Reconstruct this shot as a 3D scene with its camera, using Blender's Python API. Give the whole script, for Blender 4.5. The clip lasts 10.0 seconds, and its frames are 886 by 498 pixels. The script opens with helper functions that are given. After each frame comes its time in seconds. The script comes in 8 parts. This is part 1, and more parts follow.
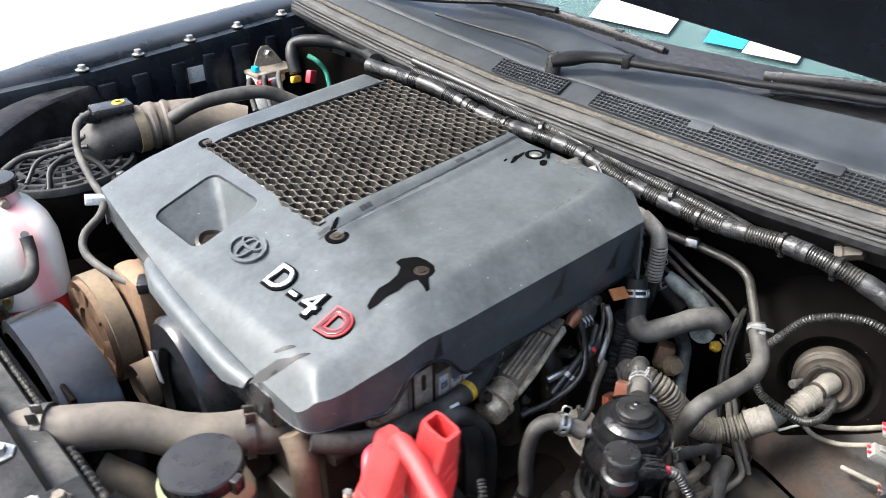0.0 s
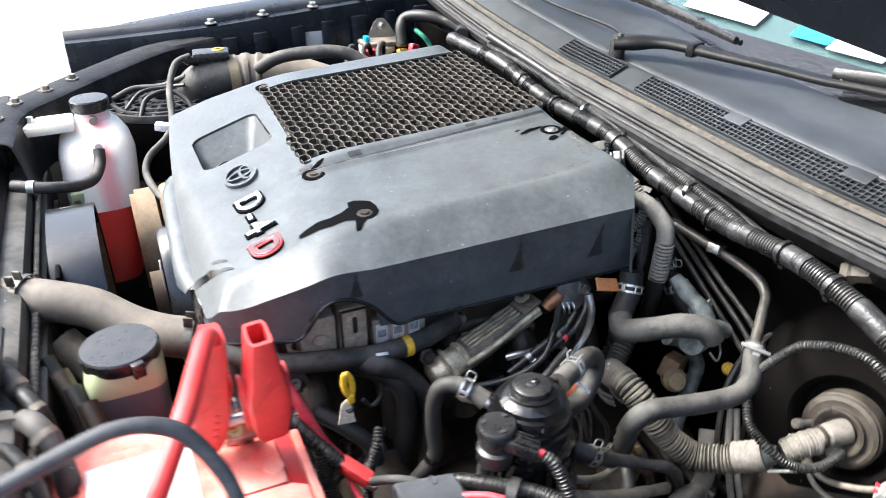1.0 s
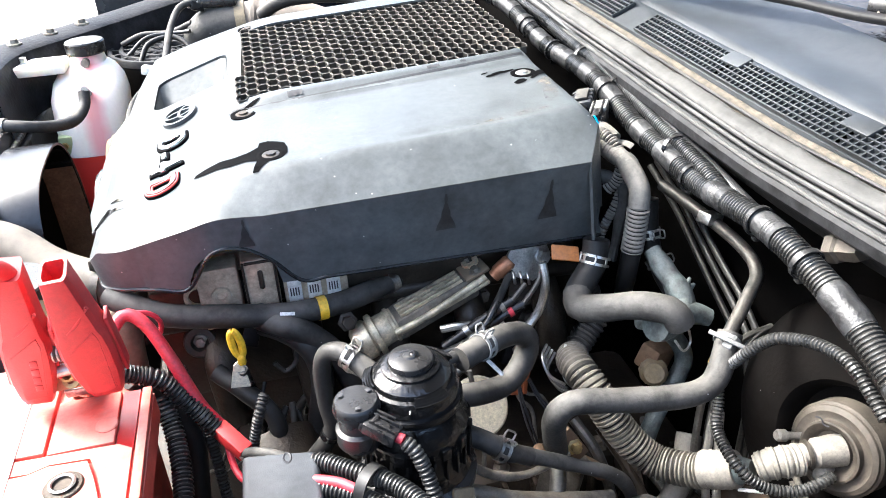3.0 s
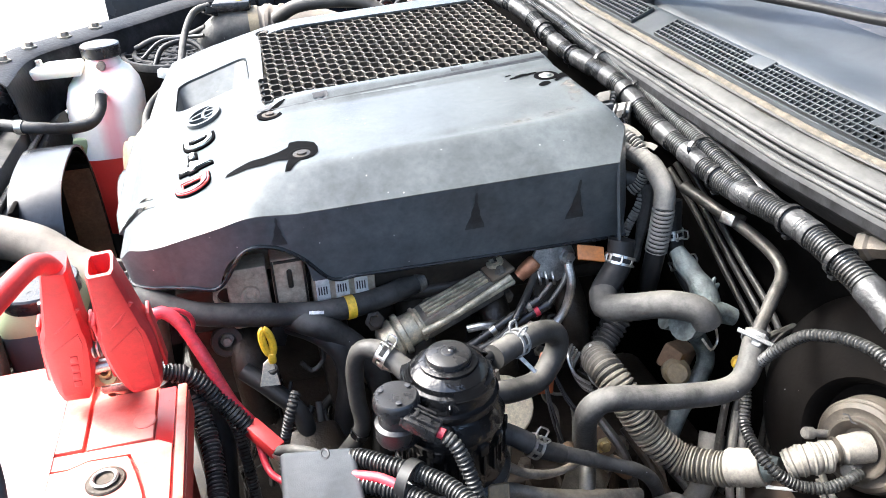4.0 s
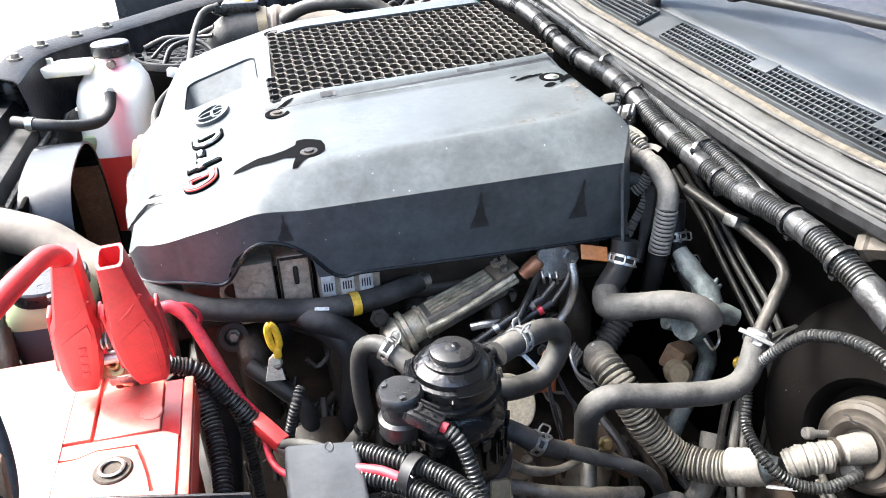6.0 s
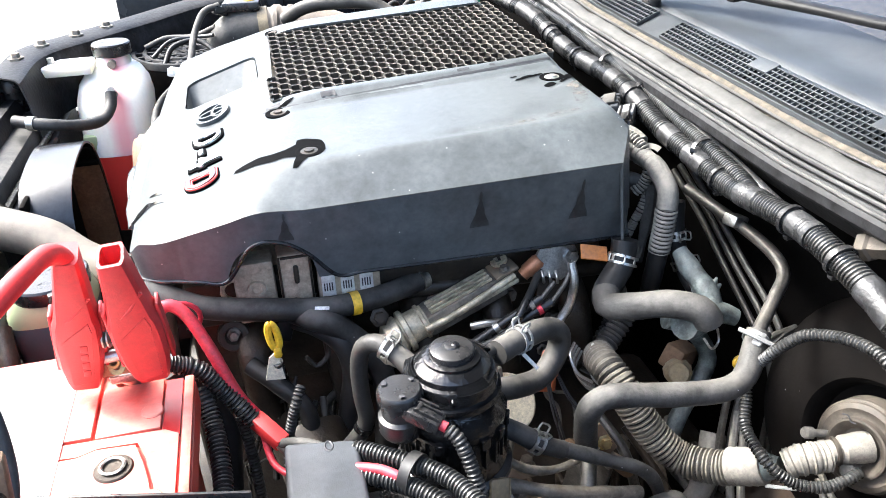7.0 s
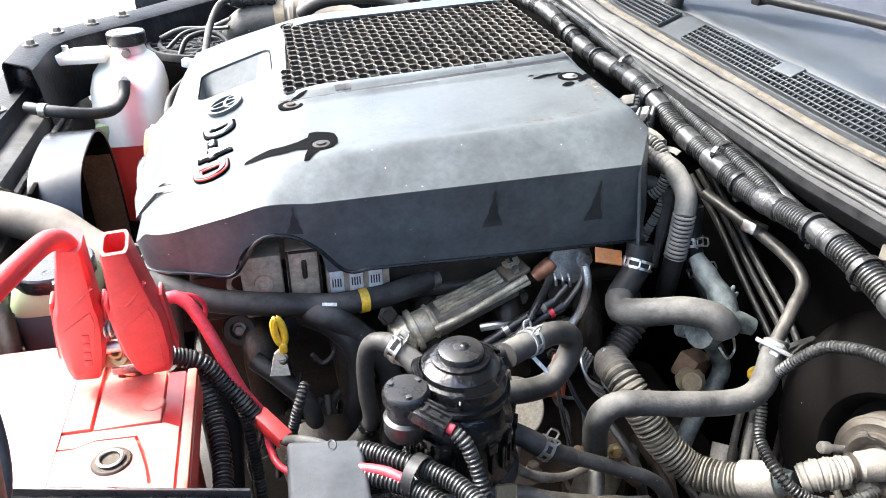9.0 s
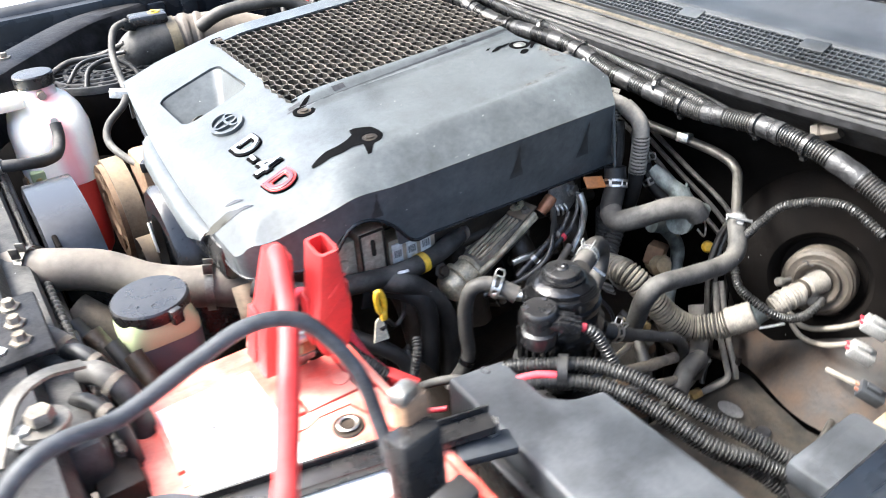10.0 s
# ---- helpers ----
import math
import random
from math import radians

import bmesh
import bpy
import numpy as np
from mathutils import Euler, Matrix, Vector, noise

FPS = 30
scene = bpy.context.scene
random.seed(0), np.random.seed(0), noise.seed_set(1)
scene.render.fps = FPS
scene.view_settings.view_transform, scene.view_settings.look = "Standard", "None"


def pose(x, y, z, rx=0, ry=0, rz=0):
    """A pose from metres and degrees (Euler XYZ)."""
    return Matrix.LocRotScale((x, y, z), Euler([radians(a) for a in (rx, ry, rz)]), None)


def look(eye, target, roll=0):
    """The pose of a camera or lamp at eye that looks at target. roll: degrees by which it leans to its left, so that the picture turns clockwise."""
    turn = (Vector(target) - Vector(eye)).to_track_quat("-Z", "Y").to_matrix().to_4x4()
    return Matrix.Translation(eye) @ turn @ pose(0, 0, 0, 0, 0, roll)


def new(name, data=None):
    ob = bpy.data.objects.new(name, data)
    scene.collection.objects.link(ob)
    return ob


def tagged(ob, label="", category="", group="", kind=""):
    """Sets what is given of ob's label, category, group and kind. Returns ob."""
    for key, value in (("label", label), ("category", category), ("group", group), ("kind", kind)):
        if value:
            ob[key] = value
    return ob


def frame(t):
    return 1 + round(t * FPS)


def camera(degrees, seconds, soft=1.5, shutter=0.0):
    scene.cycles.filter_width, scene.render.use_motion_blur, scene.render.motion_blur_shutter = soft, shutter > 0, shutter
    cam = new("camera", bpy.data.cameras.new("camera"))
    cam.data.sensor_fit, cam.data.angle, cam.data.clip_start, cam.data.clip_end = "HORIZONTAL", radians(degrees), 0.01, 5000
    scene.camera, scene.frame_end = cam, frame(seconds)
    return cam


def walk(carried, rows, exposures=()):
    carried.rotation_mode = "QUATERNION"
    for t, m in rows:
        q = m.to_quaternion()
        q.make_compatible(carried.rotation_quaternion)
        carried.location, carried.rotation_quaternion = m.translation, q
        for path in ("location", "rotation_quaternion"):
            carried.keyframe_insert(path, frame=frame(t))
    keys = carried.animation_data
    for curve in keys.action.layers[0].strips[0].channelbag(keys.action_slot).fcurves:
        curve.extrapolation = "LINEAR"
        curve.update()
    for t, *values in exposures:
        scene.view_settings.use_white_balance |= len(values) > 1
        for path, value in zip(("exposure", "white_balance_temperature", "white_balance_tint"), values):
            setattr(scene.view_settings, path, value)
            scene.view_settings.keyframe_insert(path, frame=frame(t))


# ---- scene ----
cam = camera(60.2, 10.0, soft=0.9, shutter=0.45)
PATH = [
    (0, (-0.025, -0.019, 1.461), (1.154, 1.241, 0.449), -0.3),
    (0.2, (0.024, -0.06, 1.459), (1.139, 1.254, 0.439), -0.7),
    (0.5, (0.06, -0.109, 1.44), (1.125, 1.242, 0.419), 2.0),
    (0.7, (0.106, -0.145, 1.428), (1.008, 1.306, 0.388), 1.2),
    (1, (0.193, -0.198, 1.398), (0.911, 1.396, 0.426), -0.3),
    (1.5, (0.387, -0.222, 1.349), (0.841, 1.477, 0.398), -0.4),
    (2, (0.427, -0.202, 1.325), (0.798, 1.488, 0.322), -3.5),
    (2.5, (0.408, -0.192, 1.316), (0.831, 1.491, 0.322), -3.1),
    (2.7, (0.416, -0.193, 1.32), (0.799, 1.492, 0.313), -2.9),
    (3.8, (0.375, -0.189, 1.315), (0.814, 1.493, 0.325), -2.2),
    (4, (0.372, -0.192, 1.314), (0.795, 1.498, 0.331), -2.2),
    (4.5, (0.369, -0.188, 1.311), (0.79, 1.496, 0.318), -2.2),
    (5, (0.371, -0.191, 1.313), (0.787, 1.502, 0.334), -2.1),
    (5.5, (0.37, -0.197, 1.313), (0.784, 1.5, 0.338), -1.9),
    (7, (0.37, -0.202, 1.313), (0.781, 1.496, 0.339), -1.8),
    (7.5, (0.376, -0.2, 1.312), (0.794, 1.493, 0.333), -2.0),
    (8, (0.378, -0.201, 1.312), (0.79, 1.492, 0.331), -2.5),
    (8.5, (0.379, -0.197, 1.311), (0.768, 1.501, 0.329), -2.9),
    (9, (0.371, -0.191, 1.303), (0.758, 1.516, 0.335), -0.5),
    (9.2, (0.355, -0.193, 1.305), (0.762, 1.503, 0.323), -0.9),
    (9.5, (0.262, -0.206, 1.32), (0.876, 1.433, 0.352), -0.7),
    (9.6, (0.222, -0.214, 1.326), (0.901, 1.407, 0.371), -1.9),
    (9.8, (0.14, -0.215, 1.366), (0.939, 1.306, 0.342), -3.9),
    (10, (0.066, -0.194, 1.37), (0.974, 1.243, 0.315), -4.2),
]
walk(cam, [(t, look(eye, target, roll)) for t, eye, target, roll in PATH],
     exposures=[(0.0, 1.82, 5850, 6), (0.5, 2.12, 5850, 6), (1.0, 2.12, 5850, 6), (1.6, 2.26, 5850, 6), (2.5, 2.73, 5850, 6), (9.0, 2.70, 5850, 6), (9.5, 2.78, 5850, 6), (10.0, 2.53, 5850, 6)])

# ---- light ----
world = bpy.data.worlds.new("sky")
scene.world = world
world.use_nodes = True
SUN_ELEVATION, SUN_TURN = 49.0, -56.0
wn = world.node_tree.nodes
wn.clear()
sky = wn.new("ShaderNodeTexSky")
sky.sky_type, sky.sun_disc = "NISHITA", False
sky.sun_elevation, sky.sun_rotation = radians(SUN_ELEVATION), radians(SUN_TURN)
sky.dust_density, sky.air_density, sky.ozone_density = 7.0, 1.0, 0.4
wbg = wn.new("ShaderNodeBackground")
wbg.inputs["Strength"].default_value = 0.15
wout = wn.new("ShaderNodeOutputWorld")
world.node_tree.links.new(sky.outputs[0], wbg.inputs[0])
world.node_tree.links.new(wbg.outputs[0], wout.inputs[0])
sun_data = bpy.data.lights.new("sun", "SUN")
sun_data.energy, sun_data.angle, sun_data.color = 1.7, radians(18), (1.0, 0.96, 0.9)
sun = new("sun", sun_data)
to_sun = Vector((math.cos(radians(SUN_ELEVATION)) * math.sin(radians(SUN_TURN)), math.cos(radians(SUN_ELEVATION)) * math.cos(radians(SUN_TURN)), math.sin(radians(SUN_ELEVATION))))
sun.matrix_world = look(to_sun * 20, (0, 0, 0))


# ---- materials ----
def material(name, colour, rough=0.5, metal=0.0, vary=0.25, scale=40.0, dust=0.0, dust_colour=(0.38, 0.35, 0.31), bump=0.0002, fine=900.0, coat=0.0, spec=0.5, specks=0.0, film=0.25, grit=0.3):
    """A surface with grain at two scales, a film of dust that gathers on the upper side, and fine relief."""
    m = bpy.data.materials.new(name)
    m.use_nodes = True
    n, l = m.node_tree.nodes, m.node_tree.links
    b = n["Principled BSDF"]
    b.inputs["Metallic"].default_value = metal
    b.inputs["Specular IOR Level"].default_value = spec
    b.inputs["Coat Weight"].default_value = coat
    co = n.new("ShaderNodeTexCoord")
    n1, n2 = n.new("ShaderNodeTexNoise"), n.new("ShaderNodeTexNoise")
    n1.inputs["Scale"].default_value, n1.inputs["Detail"].default_value = scale, 6.0
    n2.inputs["Scale"].default_value, n2.inputs["Detail"].default_value = fine, 3.0
    for q in (n1, n2):
        l.new(co.outputs["Object"], q.inputs["Vector"])
    r1 = n.new("ShaderNodeValToRGB")
    r1.color_ramp.elements[0].position, r1.color_ramp.elements[1].position = 0.3, 0.7
    r1.color_ramp.elements[0].color = (*[c * (1 - vary) for c in colour], 1)
    r1.color_ramp.elements[1].color = (*[min(1, c * (1 + vary)) for c in colour], 1)
    l.new(n1.outputs["Fac"], r1.inputs["Fac"])
    out = r1.outputs["Color"]
    if grit > 0:
        n4, r4, gm = n.new("ShaderNodeTexNoise"), n.new("ShaderNodeMapRange"), n.new("ShaderNodeMix")
        n4.inputs["Scale"].default_value, n4.inputs["Detail"].default_value, n4.inputs["Roughness"].default_value = scale * 5.5, 9.0, 0.7
        l.new(co.outputs["Object"], n4.inputs["Vector"])
        r4.inputs["From Min"].default_value, r4.inputs["From Max"].default_value = 0.32, 0.68
        r4.inputs["To Min"].default_value, r4.inputs["To Max"].default_value = 1 - grit, 1 + grit
        l.new(n4.outputs["Fac"], r4.inputs["Value"])
        gm.data_type, gm.blend_type = "RGBA", "MULTIPLY"
        gm.inputs["Factor"].default_value = 1.0
        l.new(out, gm.inputs["A"])
        l.new(r4.outputs["Result"], gm.inputs["B"])
        out = gm.outputs["Result"]
    rr = n.new("ShaderNodeMapRange")
    rr.inputs["To Min"].default_value, rr.inputs["To Max"].default_value = max(0.03, rough - 0.1), min(1, rough + 0.12)
    l.new(n1.outputs["Fac"], rr.inputs["Value"])
    rough_out = rr.outputs["Result"]
    if dust > 0:
        n3 = n.new("ShaderNodeTexNoise")
        n3.inputs["Scale"].default_value, n3.inputs["Detail"].default_value, n3.inputs["Roughness"].default_value = scale * 0.45, 8.0, 0.65
        l.new(co.outputs["Object"], n3.inputs["Vector"])
        geo, sep = n.new("ShaderNodeNewGeometry"), n.new("ShaderNodeSeparateXYZ")
        l.new(geo.outputs["Normal"], sep.inputs[0])
        up = n.new("ShaderNodeMapRange")
        up.inputs["From Min"].default_value, up.inputs["From Max"].default_value = -0.3, 0.9
        l.new(sep.outputs["Z"], up.inputs["Value"])
        patch = n.new("ShaderNodeMapRange")
        patch.inputs["From Min"].default_value, patch.inputs["From Max"].default_value = 0.4, 0.64
        l.new(n3.outputs["Fac"], patch.inputs["Value"])
        mul, amt, add = n.new("ShaderNodeMath"), n.new("ShaderNodeMath"), n.new("ShaderNodeMath")
        mul.operation = amt.operation = "MULTIPLY"
        add.operation, add.inputs[1].default_value = "ADD", film
        l.new(patch.outputs[0], add.inputs[0])
        l.new(add.outputs[0], mul.inputs[0])
        l.new(up.outputs[0], mul.inputs[1])
        l.new(mul.outputs[0], amt.inputs[0])
        amt.inputs[1].default_value, amt.use_clamp = dust, True
        mix = n.new("ShaderNodeMix")
        mix.data_type = "RGBA"
        l.new(amt.outputs[0], mix.inputs["Factor"])
        l.new(out, mix.inputs["A"])
        mix.inputs["B"].default_value = (*dust_colour, 1)
        out = mix.outputs["Result"]
        if specks > 0:
            vo, near_spot, pick, both, sm = n.new("ShaderNodeTexVoronoi"), n.new("ShaderNodeMath"), n.new("ShaderNodeMath"), n.new("ShaderNodeMath"), n.new("ShaderNodeMix")
            sepc = n.new("ShaderNodeSeparateColor")
            vo.inputs["Scale"].default_value = 75.0
            l.new(co.outputs["Object"], vo.inputs["Vector"])
            l.new(vo.outputs["Color"], sepc.inputs[0])
            near_spot.operation, pick.operation, both.operation = "LESS_THAN", "GREATER_THAN", "MULTIPLY"
            l.new(vo.outputs["Distance"], near_spot.inputs[0])
            near_spot.inputs[1].default_value = 0.048
            l.new(sepc.outputs[0], pick.inputs[0])
            pick.inputs[1].default_value = 1 - specks
            l.new(near_spot.outputs[0], both.inputs[0])
            l.new(pick.outputs[0], both.inputs[1])
            sm.data_type = "RGBA"
            l.new(both.outputs[0], sm.inputs["Factor"])
            l.new(out, sm.inputs["A"])
            sm.inputs["B"].default_value = (0.4, 0.4, 0.39, 1)
            out = sm.outputs["Result"]
        mr = n.new("ShaderNodeMix")
        l.new(amt.outputs[0], mr.inputs["Factor"])
        l.new(rough_out, mr.inputs["A"])
        mr.inputs["B"].default_value = 0.9
        rough_out = mr.outputs["Result"]
    l.new(out, b.inputs["Base Color"])
    l.new(rough_out, b.inputs["Roughness"])
    if bump:
        bp = n.new("ShaderNodeBump")
        bp.inputs["Distance"].default_value, bp.inputs["Strength"].default_value = bump, 0.6
        l.new(n2.outputs["Fac"], bp.inputs["Height"])
        l.new(bp.outputs[0], b.inputs["Normal"])
    return m


COVER = material("cover_plastic", (0.066, 0.073, 0.077), 0.34, vary=0.28, scale=24, dust=0.06, dust_colour=(0.19, 0.205, 0.215), bump=0.00025, fine=1500, specks=0.5, spec=0.34, film=0.6, grit=0.2)
GRILLE = material("grille_plastic", (0.010, 0.009, 0.008), 0.4, scale=40, dust=0.42, film=0.5, dust_colour=(0.2, 0.175, 0.145))
BLACK = material("black_plastic", (0.011, 0.011, 0.012), 0.26, scale=60, dust=0.05, bump=0.0003)
GLOSS = material("wet_black_plastic", (0.006, 0.006, 0.0065), 0.11, scale=80, dust=0.04, film=0.0, dust_colour=(0.16, 0.155, 0.15), bump=0.0014, fine=170, spec=0.6)
RUBBER = material("hose_rubber", (0.022, 0.021, 0.020), 0.5, scale=50, vary=0.4, dust=0.34, spec=0.3, film=0.15, dust_colour=(0.26, 0.24, 0.215), specks=0.2)
RUBBER_DARK = material("dark_hose_rubber", (0.010, 0.010, 0.011), 0.42, scale=60, dust=0.12, spec=0.35, dust_colour=(0.2, 0.19, 0.17))
RUBBER_GREY = material("dusty_grey_hose", (0.038, 0.037, 0.035), 0.55, scale=45, vary=0.5, dust=0.46, film=0.13, spec=0.26, dust_colour=(0.215, 0.20, 0.18), bump=0.0007, fine=350, specks=0.4)
LOOM = material("loom_plastic", (0.012, 0.012, 0.012), 0.25, scale=70, vary=0.5, dust=0.22, dust_colour=(0.18, 0.175, 0.162), bump=0)
TAPE = material("loom_tape", (0.014, 0.014, 0.015), 0.3, scale=70, dust=0.14, dust_colour=(0.3, 0.29, 0.28), fine=500, bump=0.0006)
CORRUGATED = material("dusty_corrugated_hose", (0.10, 0.090, 0.072), 0.5, scale=60, vary=0.6, dust=0.6, dust_colour=(0.3, 0.265, 0.21))
BEIGE = material("beige_sleeve", (0.2, 0.18, 0.15), 0.8, scale=70, dust=0.3, bump=0.0008, fine=600)
STEEL = material("zinc_steel", (0.55, 0.54, 0.51), 0.32, 1.0, scale=80, vary=0.35, dust=0.3, dust_colour=(0.22, 0.2, 0.17))
CHROME = material("chrome", (0.8, 0.8, 0.8), 0.24, 1.0, vary=0.1, bump=0, grit=0.0)
TUBE = material("brake_tube", (0.1, 0.095, 0.088), 0.4, 0.7, scale=80, vary=0.4, dust=0.35, dust_colour=(0.16, 0.145, 0.12))
BRONZE = material("yellow_zinc", (0.60, 0.52, 0.37), 0.36, 0.45, scale=60, vary=0.5, dust=0.25, dust_colour=(0.2, 0.15, 0.09))
CAST = material("cast_aluminium", (0.24, 0.215, 0.18), 0.5, 0.45, scale=50, vary=0.45, dust=0.55, dust_colour=(0.14, 0.11, 0.075), bump=0.0008, fine=500)
GRIME = material("oily_cast_iron", (0.024, 0.019, 0.014), 0.42, 0.25, scale=40, vary=0.6, dust=0.3, film=0.1, dust_colour=(0.12, 0.083, 0.052), bump=0.001, fine=300)
RUST = material("rusty_brown_metal", (0.17, 0.1, 0.058), 0.75, 0.2, scale=45, dust=0.5, dust_colour=(0.33, 0.24, 0.16), bump=0.0008, fine=350)
DUSTY = material("dusty_drum_paint", (0.055, 0.045, 0.035), 0.55, 0.1, scale=45, vary=0.5, dust=0.34, dust_colour=(0.16, 0.135, 0.105), bump=0.0006, fine=400)
BODY = material("black_car_paint", (0.005, 0.0075, 0.012), 0.25, 0.0, scale=22, dust=0.10, dust_colour=(0.2, 0.21, 0.23), coat=0.0, spec=0.22, bump=0.0001)
INNER = material("grimy_paint_and_liner_shade", (0.0026, 0.0024, 0.0023), 0.55, 0.0, scale=14, vary=0.5, dust=0.06, film=0.0, dust_colour=(0.06, 0.038, 0.022), bump=0.0006, fine=250, spec=0.02)
DOME = material("dusty_black_dome", (0.0035, 0.003, 0.0028), 0.85, 0.0, scale=18, vary=0.5, dust=0.08, film=0.0, dust_colour=(0.07, 0.05, 0.034), bump=0.0006, fine=250, spec=0.07, specks=0.3)
CREAM = material("cream_paper_gasket", (0.70, 0.63, 0.47), 0.7, vary=0.12, scale=60, dust=0.1)
COWL = material("cowl_plastic", (0.028, 0.031, 0.034), 0.42, scale=14, dust=0.13, spec=0.34, film=0.4, dust_colour=(0.22, 0.235, 0.255))
SEAL = material("dusty_seal_rubber", (0.042, 0.041, 0.039), 0.7, scale=40, vary=0.6, dust=0.42, dust_colour=(0.115, 0.111, 0.102), bump=0.0012, fine=160)
SEAL_DARK = material("seal_rubber", (0.012, 0.012, 0.012), 0.5, scale=30, dust=0.18, dust_colour=(0.3, 0.29, 0.27))
RED = material("red_plastic", (0.56, 0.03, 0.032), 0.42, scale=60, vary=0.14, dust=0.1, dust_colour=(0.66, 0.3, 0.26), grit=0.1)
# the pink dust on upper faces also paints in the sun's glare
RED_CASE = material("battery_red", (0.66, 0.042, 0.022), 0.4, scale=30, vary=0.14, dust=0.5, dust_colour=(0.76, 0.46, 0.37), grit=0.12)
RED_DARK = material("dark_red_plastic", (0.32, 0.012, 0.012), 0.3, scale=60, vary=0.1, grit=0.08)
RED_WIRE = material("red_wire", (0.5, 0.02, 0.04), 0.4, scale=80, dust=0.1)
WHITE = material("white_label", (0.82, 0.81, 0.78), 0.6, scale=40, vary=0.06, dust=0.2, bump=0)
PAPER = material("small_label", (0.58, 0.58, 0.56), 0.6, vary=0.1)
INK = material("ink_and_slot_shade", (0.03, 0.03, 0.035), 0.6, bump=0)
YELLOW = material("yellow_handle", (0.75, 0.46, 0.02), 0.4, vary=0.1, dust=0.15)
TAG = material("orange_tag", (0.5, 0.16, 0.02), 0.5, dust=0.2)
ORANGE = material("orange_sleeve", (0.33, 0.075, 0.02), 0.5, dust=0.3)
TAN = material("tan_plate", (0.21, 0.16, 0.085), 0.6, vary=0.15, dust=0.3)
COPPER = material("dull_copper", (0.36, 0.16, 0.085), 0.4, 0.6, dust=0.25, dust_colour=(0.24, 0.14, 0.09))
BRASS = material("brass", (0.5, 0.36, 0.14), 0.35, 0.9, dust=0.3)
FUSE = material("fuse_box_plastic", (0.026, 0.029, 0.033), 0.4, scale=30, dust=0.2, dust_colour=(0.22, 0.23, 0.25))
SHROUD = material("shroud_plastic", (0.011, 0.012, 0.0145), 0.2, scale=24, dust=0.04, dust_colour=(0.26, 0.26, 0.27))
LEVER = material("pulley_paint", (0.12, 0.095, 0.07), 0.6, 0.2, scale=30, dust=0.7, dust_colour=(0.3, 0.22, 0.14))
BELT = material("fan_belt", (0.15, 0.12, 0.085), 0.75, dust=0.6, dust_colour=(0.28, 0.2, 0.12))
CONCRETE = material("pale_concrete", (0.33, 0.312, 0.283), 0.85, scale=1.5, vary=0.12, fine=60, bump=0.002)
PLUG = material("pale_plug_plastic", (0.22, 0.22, 0.215), 0.5, vary=0.15, scale=90, dust=0.3, dust_colour=(0.25, 0.23, 0.2))
CABLE = material("grey_black_cable", (0.045, 0.047, 0.051), 0.5, vary=0.3, scale=60, dust=0.12, spec=0.3, dust_colour=(0.12, 0.125, 0.135))
DIRT = material("dirty_brown_panel", (0.009, 0.0068, 0.005), 0.6, vary=0.8, scale=34, dust=0.6, film=0.0, dust_colour=(0.105, 0.058, 0.031), bump=0.0012, fine=160)
TRAY = material("dirty_grey_tray", (0.022, 0.021, 0.019), 0.5, vary=0.7, scale=55, dust=0.7, film=0.03, dust_colour=(0.11, 0.088, 0.064), bump=0.001, fine=200)
BEAM = material("grimy_support_paint", (0.013, 0.013, 0.0145), 0.45, vary=0.8, scale=38, dust=0.22, film=0.0, dust_colour=(0.11, 0.105, 0.1), bump=0.0012, fine=180, spec=0.13)
HEAD = material("dusty_head_metal", (0.40, 0.335, 0.25), 0.45, 0.2, scale=45, vary=0.4, dust=0.45, dust_colour=(0.2, 0.15, 0.095), bump=0.0006, fine=400)
PALE = material("pale_dusty_rubber", (0.16, 0.148, 0.128), 0.65, scale=60, vary=0.3, dust=0.6, dust_colour=(0.34, 0.315, 0.275), bump=0.0006, fine=500)
DUST_TAPE = material("silvery_dusty_tape", (0.018, 0.018, 0.019), 0.33, scale=110, vary=0.8, dust=0.18, dust_colour=(0.15, 0.15, 0.148), bump=0.0012, fine=260)
LIP = material("dusty_lip_paint", (0.012, 0.012, 0.013), 0.55, scale=70, vary=0.8, dust=0.18, spec=0.25, dust_colour=(0.1, 0.1, 0.098), bump=0.0015, fine=140)
FOAM = material("brown_foam_strip", (0.07, 0.058, 0.043), 0.9, scale=160, vary=0.6, dust=0.3, dust_colour=(0.17, 0.15, 0.12), bump=0.002, fine=350)
WIPER = material("worn_black_wiper_paint", (0.008, 0.008, 0.009), 0.45, scale=40, vary=0.4, dust=0.04, spec=0.2)
RIBS = material("dusty_air_box_plastic", (0.026, 0.026, 0.027), 0.5, vary=0.6, scale=50, dust=0.22, film=0.0, spec=0.15, dust_colour=(0.16, 0.152, 0.14))
# shade between the ribs of hoses and looms, as a face colour
GROOVE = material("groove_shade", (0.018, 0.0155, 0.013), 0.8, vary=0.4, scale=80, bump=0)
RED_GLOSS = material("dark_red_enamel", (0.07, 0.006, 0.008), 0.2, vary=0.15, scale=90, bump=0, coat=0.5)
CLOTH = material("dashboard", (0.03, 0.032, 0.034), 0.6, scale=20)
WET = material("wet_stain", (0.003, 0.003, 0.0034), 0.75, vary=0.3, scale=60, bump=0, spec=0.02, film=0.0, grit=0.0)
DAMP = material("damp_run", (0.018, 0.020, 0.022), 0.36, vary=0.4, scale=70, dust=0.15, dust_colour=(0.15, 0.16, 0.17), bump=0)
WATER = material("stain_drop", (0.01, 0.01, 0.011), 0.06, vary=0.3, scale=60, bump=0)
